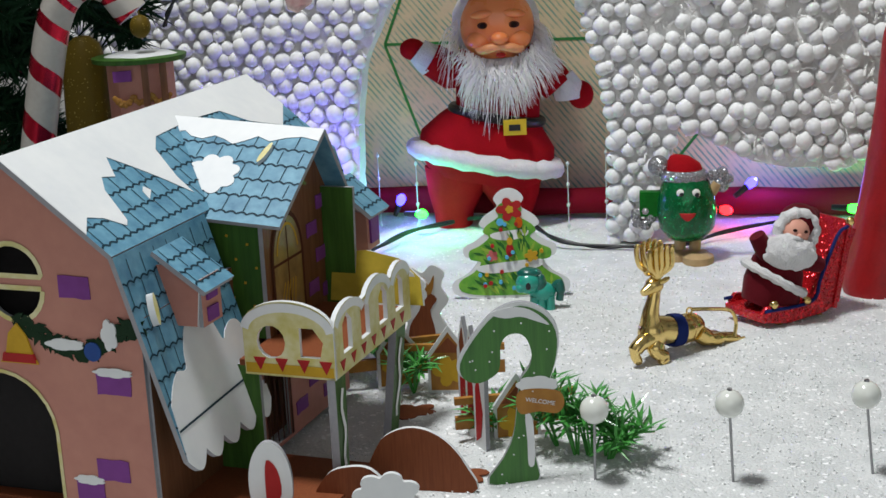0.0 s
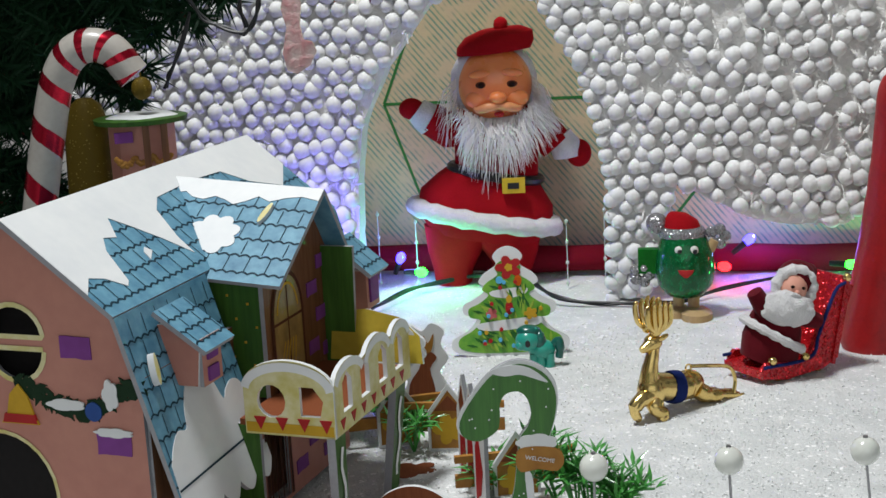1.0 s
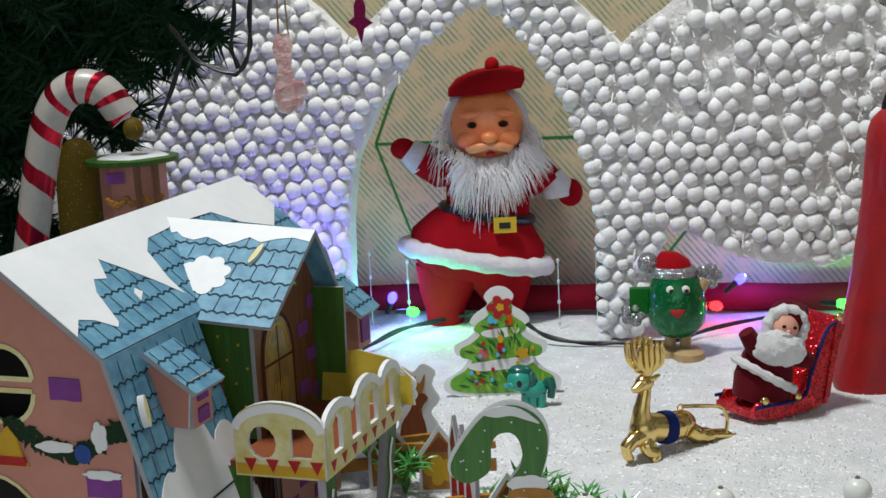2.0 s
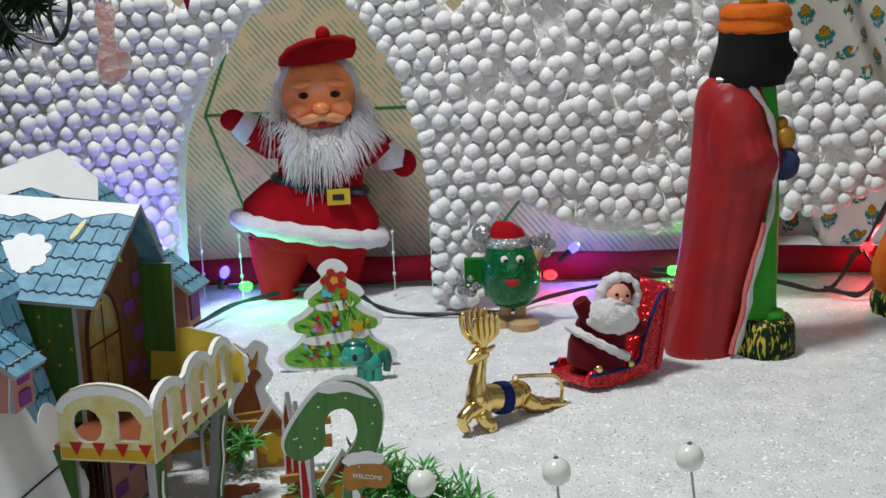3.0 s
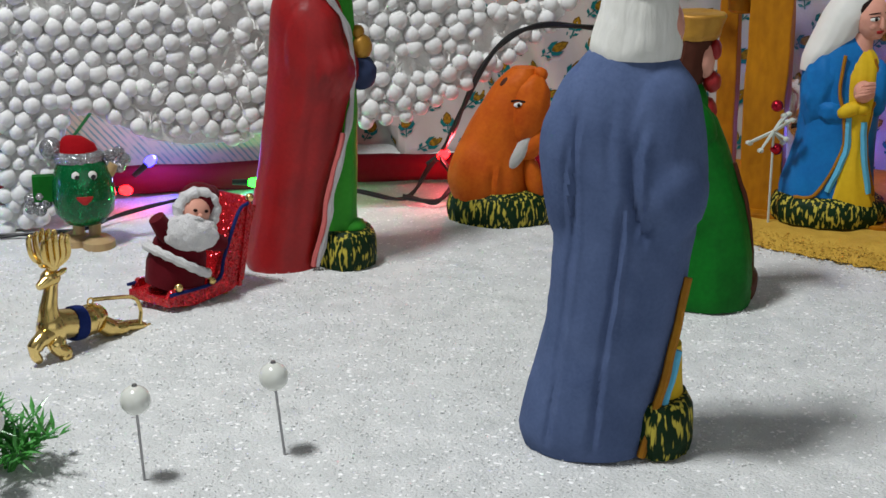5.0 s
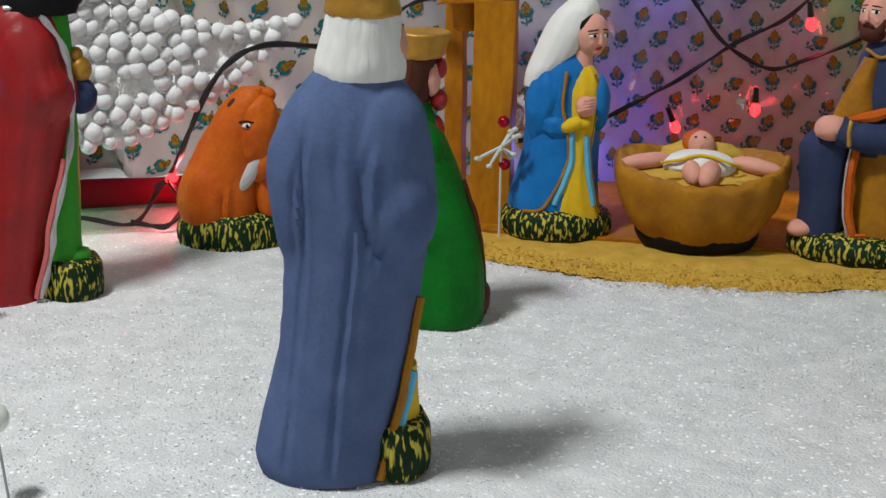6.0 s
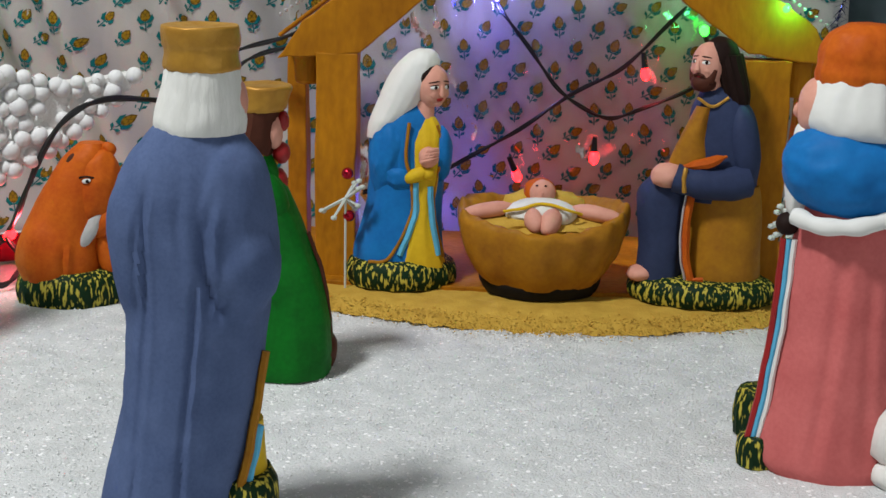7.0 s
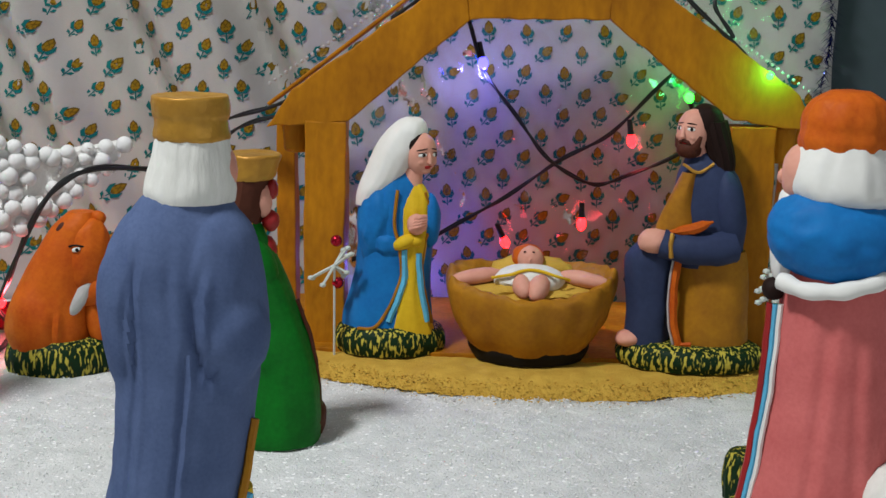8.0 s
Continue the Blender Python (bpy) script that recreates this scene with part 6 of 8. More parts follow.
BASE = [BOARD_WHITE, BOARD_WHITE]
garden_card("christmas_tree_cutout", (0.0296, 0.802, 0), -2.1, [(x * 1.12, z * 1.03) for x, z in tree_outline(1.0)], BASE, "white edged board cutout of a decorated green fir tree", (),
            [([(x * 0.99, 0.2 + z * 0.88) for x, z in tree_outline(1.0)], GREEN_PRINT, "printed_tree"),
             ([(-0.9, 3.75), (0.9, 3.9), (0.95, 3.55), (0, 3.3), (-0.95, 3.45)], BOARD_WHITE, "printed_garland"), ([(-1.7, 1.9), (1.7, 2.2), (1.6, 1.75), (0, 1.5), (-1.5, 1.5)], BOARD_WHITE, "printed_garland"),
             (lobed(0.05, 5.05, 0.45, 0.4, 5, 0.7), RED_PRINT, "printed_bow"), (lobed(0.05, 5.05, 0.18, 0.18, 5, 0.3), GOLD_PRINT, "printed_knot"), (ellipse(0.0, 2.75, 0.22, 0.38), RED_PRINT, "printed_candle"), (ellipse(0.0, 3.25, 0.16, 0.22), GOLD_PRINT, "printed_flame"),
             (lobed(-1.0, 2.45, 0.22, 0.22, 5, 0.5), P_PINK, "printed_flower"), (lobed(1.2, 2.4, 0.25, 0.22, 5, 0.6), GOLD_PRINT, "printed_star"), (ellipse(-0.5, 4.35, 0.2, 0.2), P_CYAN, "printed_bauble"), (ellipse(0.55, 4.3, 0.2, 0.3), P_ORANGE, "printed_bauble")], lean=-6)

# leaf strokes and small baubles printed on the tree
tree = bpy.data.objects["christmas_tree_cutout"]
lean_back = Matrix.Rotation(radians(-6), 4, "X")
printed = [(x * 0.99, 0.2 + z * 0.88) for x, z in tree_outline(1.0)]
g = random.Random(61)
strokes, dots = bmesh.new(), bmesh.new()
for k in range(420):
    x, z = g.uniform(-2.7, 2.7), g.uniform(0.3, 4.7)
    if not inside(x, z, printed) or edge_distance(x, z, printed) < 0.28:
        continue
    if k % 9 == 0:
        patch(dots, ellipse(x, z, 0.11, 0.11, 8), lean_back, 0.24 + 0.0003 * k, k // 9 % 3)
    elif k % 2:
        a = radians(-60 + 60 * x / 2.5 * -1 + g.uniform(-25, 25)) + (math.pi if x < 0 else 0)
        dx, dz = 0.34 * math.cos(a), 0.34 * math.sin(a)
        patch(strokes, [(x - dx, z - dz), (x - dz * 0.25, z + dx * 0.25), (x + dx, z + dz), (x + dz * 0.25, z - dx * 0.25)], lean_back, 0.05 + 0.00002 * k, k // 2 % 2)
part("leaf_print", strokes, [surface("dark_leaf_ink", (0.012, 0.13, 0.012), 0.45), surface("light_leaf_ink", (0.32, 0.50, 0.05), 0.45)], tree, smooth=False, kind="stuff")
part("bauble_print", dots, [RED_PRINT, GOLD_PRINT, P_CYAN], tree, smooth=False, kind="stuff")

HOOK = [(-0.93, 0.05), (1.05, 0.05), (1.0, 1.3), (0.95, 2.7), (1.65, 4.4), (2.0, 5.55), (2.0, 6.55), (1.5, 7.3), (0.57, 7.65), (-0.43, 7.3), (-1.3, 6.35), (-1.93, 5.3), (-1.8, 4.65), (-1.15, 4.45), (-0.43, 4.85), (-0.28, 5.4), (-0.25, 6.0), (0.0, 6.4), (0.5, 6.5), (0.85, 6.2), (1.0, 5.55), (0.85, 5.0), (0.5, 4.5), (0.35, 3.55), (0.15, 2.15), (-0.3, 1.15)]
hook = garden_card("candy_cane_sign", (0.0177, 0.5475, 0), -1.9, HOOK, [BOARD_WHITE, BOARD_EDGE], "green board candy cane with a small brown welcome sign", (),
                   [([(x * 0.955 + 0.02, z * 0.97 + 0.06) for x, z in HOOK], WALL_GREEN_LIGHT := surface("printed_green_cane", (0.05, 0.19, 0.022), 0.45, 0, (0.025, 0.11, 0.012), grain=160, cloud=40, bump=0.05, coat=0.25, streak=(10, 10, 0.6)), "printed_cane"),
                    ([(-0.6, 7.2), (0.2, 7.45), (1.0, 7.3), (1.7, 6.7), (1.2, 6.85), (0.6, 7.05), (0.0, 7.0)], BOARD_WHITE, "printed_snow"),
                    ([(0.72, 0.9), (0.95, 0.9), (0.98, 1.8), (0.92, 2.9), (0.65, 3.0), (0.7, 1.9)], BOARD_WHITE, "printed_snow"),
                    (lobed(1.15, 4.25, 0.75, 0.32, 7, 0.12), BOARD_WHITE, "sign_snow"), ([(0.3, 3.5), (0.45, 4.0), (1.2, 4.1), (2.0, 3.95), (2.2, 3.45), (1.9, 3.05), (1.2, 3.15), (0.5, 3.05)], GINGER, "sign_panel")])
bm = bmesh.new()
for k in range(400):
    x, z = rnd.uniform(-1.9, 2.0), rnd.uniform(0.3, 7.6)
    if k % 8 == 0 and inside(x, z, HOOK) and edge_distance(x, z, HOOK) > 0.2:
        blob(bm, (x, -0.08, z), (0.04, 0.02, 0.04), 0, 1)
part("snow_dots", bm, BOARD_WHITE, hook, kind="stuff")
words = bpy.data.curves.new("sign_words", "FONT")
words.body, words.size, words.align_x, words.extrude = "WELCOME", 0.0024, "CENTER", 0.0001
words.materials.append(BOARD_WHITE)
text = new("sign_words", words)
text.parent = hook
text.matrix_local = pose(0.0124, -0.0013, 0.0350, 90, 0, 0) @ pose(0, 0, 0, 0, 0, -10)

# fence pieces: gingerbread posts and rails, painted picket ends
PICKET = [(-0.45, 0), (0.45, 0), (0.5, 3.0), (0.0, 4.3), (-0.5, 3.0)]
COTTAGE = [(-1.0, 0), (1.0, 0), (1.0, 1.9), (0.0, 3.3), (-1.0, 1.9)]
for x, y, turn in ((0.0225, 0.587, 8), (-0.006, 0.655, -5), (-0.030, 0.665, 12)):
    f = garden_card("fence_cottage", (x, y, 0), turn, COTTAGE, [BOARD_WHITE, BOARD_WHITE], "gingerbread house fence post of printed board", (), [([(q * 0.86, 0.15 + z * 0.86) for q, z in COTTAGE], GINGER, "printed_house"), (lobed(0, 1.1, 0.5, 0.5, 5, 0.6), GOLD_PRINT, "printed_star"),
                    ([(-0.7, 2.0), (0.7, 2.0), (0, 2.75)], TERRA, "printed_roof")], category="fence post", soft=False)
    bm = bmesh.new()
    box(bm, (-2.6, 0.25, 0.9), (2.6, 0.5, 1.45))
    box(bm, (-2.6, 0.25, 2.0), (2.6, 0.5, 2.3))
    part("rail", bm, GINGER, f, smooth=False)
for k, (x, y) in enumerate(((0.0005, 0.603), (0.0035, 0.590), (0.0065, 0.578))):
    garden_card("fence_picket", (x, y, 0), -62, [(q * 1.0, z * 1.25) for q, z in PICKET], [BOARD_WHITE, BOARD_EDGE], "snow topped white board fence picket with red print", (),
                [([(-0.3, 0.6), (0.1, 0.9), (0.3, 2.0), (0.0, 3.6), (-0.25, 3.0)], RED_PRINT, "printed_cane"), ([(-0.1, 3.4), (0.25, 3.8), (0.05, 4.9), (-0.2, 4.2)], BROWNISH := TERRA, "printed_tip")], category="fence picket", soft=False)
DEER = [(-1.0, 0), (1.0, 0), (1.25, 0.8), (0.95, 1.5), (1.35, 2.1), (1.0, 2.8), (1.45, 3.5), (1.1, 4.2), (1.3, 4.9), (0.7, 5.3), (0.2, 4.9), (-0.4, 5.2), (-0.8, 4.6), (-0.3, 4.0), (-0.9, 3.1), (-0.6, 2.3), (-1.1, 1.4)]
garden_card("reindeer_cutout", (-0.0195, 0.690, 0), -8, DEER, [BOARD_WHITE, BOARD_WHITE], "snowy board cutout of a brown reindeer", (),
            [([(-0.6, 0.9), (-0.5, 2.2), (0.0, 3.0), (0.35, 3.9), (0.9, 3.6), (0.55, 3.0), (0.75, 2.0), (0.7, 0.9), (0.4, 1.6), (-0.2, 1.6), (-0.35, 0.9)], TERRA, "printed_deer"), ([(0.2, 3.9), (0.3, 4.7), (0.5, 4.3), (0.8, 4.8), (0.65, 3.9)], GINGER, "printed_antler"), ([(-0.7, 0.25), (0.8, 0.25), (0.5, 0.8), (-0.5, 0.8)], GREEN_PRINT, "printed_grass")])
garden_card("garden_gate", (-0.0235, 0.5475, 0), -14, [(-1.5, 0), (2.6, 0), (2.4, 1.2), (1.6, 2.2), (0.6, 2.65), (-0.4, 2.5), (-1.2, 1.8)], [TERRA, BOARD_WHITE], "brown planked board gate with white cut edge", (), [], category="board cutout")
garden_card("garden_gate", (-0.044, 0.535, 0), -14, [(-1.5, 0), (1.5, 0), (1.4, 0.8), (0.7, 1.55), (-0.2, 1.6), (-1.1, 1.2)], [TERRA, BOARD_WHITE], "low brown board gate with white cut edge", (), [], category="board cutout")
garden_card("snow_bush_cutout", (-0.0305, 0.520, 0), -4, lobed(0, 1.0, 1.05, 0.75, 7, 0.28), [BOARD_WHITE, BOARD_WHITE], "white board snow bush cutout", (), [])
garden_card("robin_cutout", (-0.0745, 0.522, 0), -6, ellipse(0, 1.6, 0.85, 1.75, 20, -90, 270), [BOARD_WHITE, BOARD_EDGE], "white oval board cutout with red bird print", (), [([(-0.1, 0.4), (0.4, 1.2), (0.3, 2.2), (-0.1, 2.6), (-0.2, 1.5)], RED_PRINT, "printed_bird")])


# ---- toys, ornaments, lights ----
FELT = surface("red_felt", (0.36, 0.005, 0.010), 0.95, 0, (0.24, 0.003, 0.006), grain=1200, cloud=50, bump=0.5)
DARKFELT = surface("dark_red_flock", (0.11, 0.004, 0.010), 0.95, 0, (0.07, 0.003, 0.006), grain=1300, cloud=60, bump=0.6, sheen=0.05)
PLUSH = surface("white_plush", (0.76, 0.75, 0.74), 0.95, 0, (0.60, 0.59, 0.60), grain=1300, cloud=160, bump=1.0, size=0.002, sheen=0.3)
FUR = surface("white_fibre", (0.86, 0.84, 0.83), 0.6, 0, (0.78, 0.76, 0.75), bump=0)
FACE = surface("orange_plastic_face", (0.86, 0.27, 0.085), 0.28, 0, (0.80, 0.22, 0.065), grain=100, cloud=30, bump=0.03, coat=0.5, through=0.2)
BELT = surface("black_vinyl", (0.012, 0.012, 0.013), 0.35)
BUCKLE = surface("yellow_buckle", (0.70, 0.48, 0.03), 0.35, 0.3)
GOLD = surface("chrome_gold", (0.80, 0.60, 0.24), 0.2, 1.0, (0.66, 0.47, 0.16), grain=160, cloud=60, bump=0.06)
GREENGLIT = glitter("green_glitter", (0.004, 0.115, 0.032), 0.15, 0.7, 1500.0, 0.14, 0.5, 0.12, (0.002, 0.05, 0.014), (0.02, 0.34, 0.11), 0.1, 0.0003)
SILVERGLIT = glitter("silver_glitter", (0.16, 0.16, 0.165), 0.2, 0.9, 2200.0, 0.6, 1.2, 0.5, None, (0.45, 0.45, 0.46), 0.6, 0.001)
REDGLIT = glitter("red_glitter", (0.36, 0.004, 0.008), 0.2, 0.7, 1100.0, 0.55, 1.2, 0.4, None, (0.80, 0.03, 0.04), 0.5, 0.0008)
WOODLIGHT = surface("raw_wood", (0.52, 0.36, 0.18), 0.6)
PEARL = surface("pearl_plastic", (0.72, 0.73, 0.68), 0.22, 0, (0.62, 0.64, 0.58), grain=120, cloud=50, bump=0.02, coat=0.6, through=0.3)
STEEL = surface("steel_wire", (0.35, 0.35, 0.36), 0.3, 0.9)
TEAL = surface("teal_plastic", (0.02, 0.32, 0.24), 0.3, 0, (0.015, 0.26, 0.19), bump=0.03, coat=0.4)
DARKTEAL = surface("dark_teal_plastic", (0.004, 0.11, 0.085), 0.3, bump=0.03, coat=0.4)
LEAF = surface("plastic_leaf", (0.08, 0.36, 0.06), 0.4, 0, (0.03, 0.18, 0.03), grain=300, cloud=90, bump=0.1, coat=0.2)
PINE = surface("tinsel_pine", (0.012, 0.045, 0.018), 0.5, 0, (0.006, 0.025, 0.010), bump=0)
TINSEL = surface("pale_tinsel", (0.40, 0.45, 0.44), 0.3, 0.5, bump=0)
CANE_WHITE = surface("cane_white", (0.42, 0.39, 0.35), 0.4, coat=0.3)
FOILRED = surface("red_foil", (0.45, 0.01, 0.03), 0.22, 0.8, (0.30, 0.006, 0.02), bump=0.1)
OLIVEGOLD = glitter("olive_gold_glitter", (0.13, 0.085, 0.010), 0.4, 0.3, 1800.0, 0.02, 0.4, 0.55, None, (0.35, 0.26, 0.06), 0.4, 0.0008)
PRISM = surface("hologram_foil", (0.72, 0.66, 0.60), 0.18, 0.5, (0.62, 0.20, 0.22), grain=120, cloud=150, bump=0.5, size=0.002)
MAGENTA = surface("magenta_foil", (0.20, 0.004, 0.06), 0.25, 0.7)
BLUEVELVET = surface("blue_cloth", (0.01, 0.022, 0.12), 0.8, bump=0.4)
SHRUBGLASS = surface("frosted_leaf", (0.62, 0.68, 0.62), 0.5)


def dancing_santa():
    """Felt Father Christmas with a plastic face, in one mesh."""
    bm = bmesh.new()
    # feet and legs
    loft(bm, [(-0.1, -1.0, 0, 1.25, 1.3), (0.8, -1.0, 0, 1.35, 1.2), (2.2, -0.8, 0, 1.9, 1.4), (4.0, -0.1, 0, 2.8, 1.6)], 26, 0, 0.02, 5)
    loft(bm, [(0.6, 3.2, 0.2, 1.2, 1.2), (1.8, 3.0, 0.1, 1.8, 1.4), (3.0, 2.6, 0, 2.4, 1.5), (4.4, 2.2, 0, 2.9, 1.7)], 26, 0, 0.02, 5)
    # skirt of the coat, plush hem, belt, chest
    loft(bm, [(3.2, 1.1, 0, 3.5, 2.0), (4.6, 1.3, 0, 4.5, 2.4), (6.0, 1.5, 0, 4.35, 2.3), (7.2, 1.75, 0, 3.4, 2.0), (7.9, 2.0, 0, 2.8, 1.8)], 44, 0, 0.02, 6, 0, 2.2, -0.18)
    tube(bm, [(1.3 + 4.65 * math.cos(a), 2.5 * math.sin(a), 4.45 - 0.20 * 4.65 * math.cos(a)) for a in (2 * math.pi * k / 40 for k in range(41))], [0.62 + 0.08 * math.sin(k * 2.3) for k in range(41)], 10, 1)
    tube(bm, [(2.15 + 2.95 * math.cos(a), 1.95 * math.sin(a), 7.35 - 0.20 * 2.95 * math.cos(a)) for a in (2 * math.pi * k / 36 for k in range(37))], 0.34, 8, 2)
    box(bm, (2.5, -2.55, 6.35), (4.0, -2.25, 7.35), 3)
    box(bm, (2.85, -2.6, 6.65), (3.6, -2.5, 7.05), 2)
    loft(bm, [(7.0, 2.15, 0, 2.8, 1.8), (9.2, 2.25, 0, 2.8, 1.8), (10.8, 2.25, 0, 2.75, 1.7), (12.0, 2.3, 0, 2.2, 1.5)], 36, 0, 0.02, 5)
    # arms with plush cuffs and mitts
    tube(bm, [(0.6, -0.2, 10.6), (-0.9, -0.4, 10.5), (-2.1, -0.5, 11.3)], [1.35, 1.25, 1.1], 16, 0)
    tube(bm, [(-1.9, -0.5, 10.9), (-2.3, -0.5, 11.4), (-2.9, -0.5, 11.9)], [1.0, 1.05, 0.85], 14, 1)
    blob(bm, (-3.25, -0.5, 12.0), (0.85, 0.7, 0.72), 0, 3)
    tube(bm, [(4.3, -0.2, 10.8), (5.6, -0.4, 9.9), (6.3, -0.5, 9.1)], [1.4, 1.3, 1.15], 16, 0)
    tube(bm, [(6.5, -0.5, 9.8), (6.9, -0.5, 9.0), (7.0, -0.5, 8.3)], [0.8, 1.05, 0.95], 14, 1)
    blob(bm, (7.75, -0.5, 8.5), (0.85, 0.7, 0.95), 0, 3)
    # head: plush hair, plastic face, cap
    blob(bm, (2.3, 0.3, 13.4), (2.95, 2.2, 2.85), 1, 3, 0.04)
    blob(bm, (2.35, -0.65, 13.35), (2.45, 1.9, 2.55), 4, 4)
    for s in (-1, 1):
        x = 2.4 + s
        blob(bm, (2.4 + 1.25 * s, -2.0, 12.55), (0.85, 0.48, 0.62), 4, 3)
        blob(bm, (x, -2.40, 13.55), (0.36, 0.12, 0.22), 9, 3)
        blob(bm, (x, -2.49, 13.53), (0.20, 0.08, 0.18), 5, 3)
        blob(bm, (x, -2.20, 14.25), (0.80, 0.30, 0.28), 4, 3, 0, (0, s * 5, 0))
        tube(bm, smooth_line([(2.45, -2.62, 12.2), (2.45 + 0.7 * s, -2.62, 12.1), (2.45 + 1.3 * s, -2.35, 11.95), (2.45 + 1.6 * s, -2.1, 12.25)], 5), [0.26, 0.27, 0.28, 0.29, 0.30, 0.31, 0.31, 0.30, 0.29, 0.28, 0.26, 0.22, 0.18, 0.14, 0.09, 0.05], 10, 6)
    blob(bm, (2.45, -2.60, 12.72), (0.58, 0.50, 0.42), 4, 3)
    blob(bm, (2.5, -2.45, 11.62), (0.34, 0.22, 0.18), 7, 2)
    loft(bm, [(15.3, 2.4, 0, 2.45, 2.0), (15.8, 2.55, 0, 2.55, 2.1), (16.4, 2.8, 0, 2.25, 1.9), (16.75, 2.9, 0, 1.4, 1.3)], 34, 0, 0.03, 5, 0, 2.0, 0.08)
    blob(bm, (2.9, 0, 17.2), (0.5, 0.5, 0.55), 0, 2)
    # beard of loose fibres
    blob(bm, (2.35, -1.3, 10.8), (2.0, 0.7, 0.7), 1, 3, 0.15)
    g = random.Random(21)
    clumps = [(g.uniform(-1, 1), g.uniform(0.35, 1.2), g.uniform(-0.9, 0.9)) for _ in range(48)]
    for k in range(760):
        a, long, drift = clumps[k % 48]
        a = max(-1.05, min(1.05, a + g.gauss(0, 0.05)))
        x, z = 2.35 + 2.4 * a, 11.0 + 1.1 * a * a + g.uniform(-0.5, 0.3)
        end = Vector((x + 1.0 * a + drift + g.gauss(0, 0.14), -2.2 + g.uniform(-0.2, 0.3), z - (4.4 - 2.6 * abs(a)) * long * g.uniform(0.8, 1.05)))
        start = Vector((x, -1.7 - 0.5 * (1 - min(1, a * a)), z))
        mid = (start + end) / 2 + Vector((g.uniform(-0.2, 0.2) + 0.25 * drift, -0.4, g.uniform(-0.1, 0.1)))
        tube(bm, [start, (start + mid) / 2 + Vector((0, -0.12, 0)), mid, (mid + end) / 2, end], [0.026, 0.028, 0.026, 0.020, 0.006], 3, 8)
    # loose hair over both shoulders
    for k in range(150):
        s = 1 if k % 3 else -1
        start = Vector((2.3 + s * 2.5, -0.9 + g.uniform(-0.4, 0.4), 12.6 + g.uniform(-1.2, 1.3)))
        end = start + Vector((s * g.uniform(0.3, 1.5), -0.9 + g.uniform(-0.3, 0.3), -g.uniform(0.8, 2.8)))
        tube(bm, [start, (start + end) / 2 + Vector((s * 0.2, -0.35, 0.25)), end], [0.03, 0.026, 0.006], 3, 8)
    solo("dancing_santa_doll", bm, [FELT, PLUSH, BELT, BUCKLE, FACE, P_HAIR, P_PEACH, LIPS, FUR, P_BROWN], (0.0091, 0.983, 0), -0.5, "red felt Santa doll with plastic face and white fibre beard", "doll")


P_PEACH = surface("peach_plastic", (0.82, 0.33, 0.14), 0.3, coat=0.4, bump=0.02)
dancing_santa()


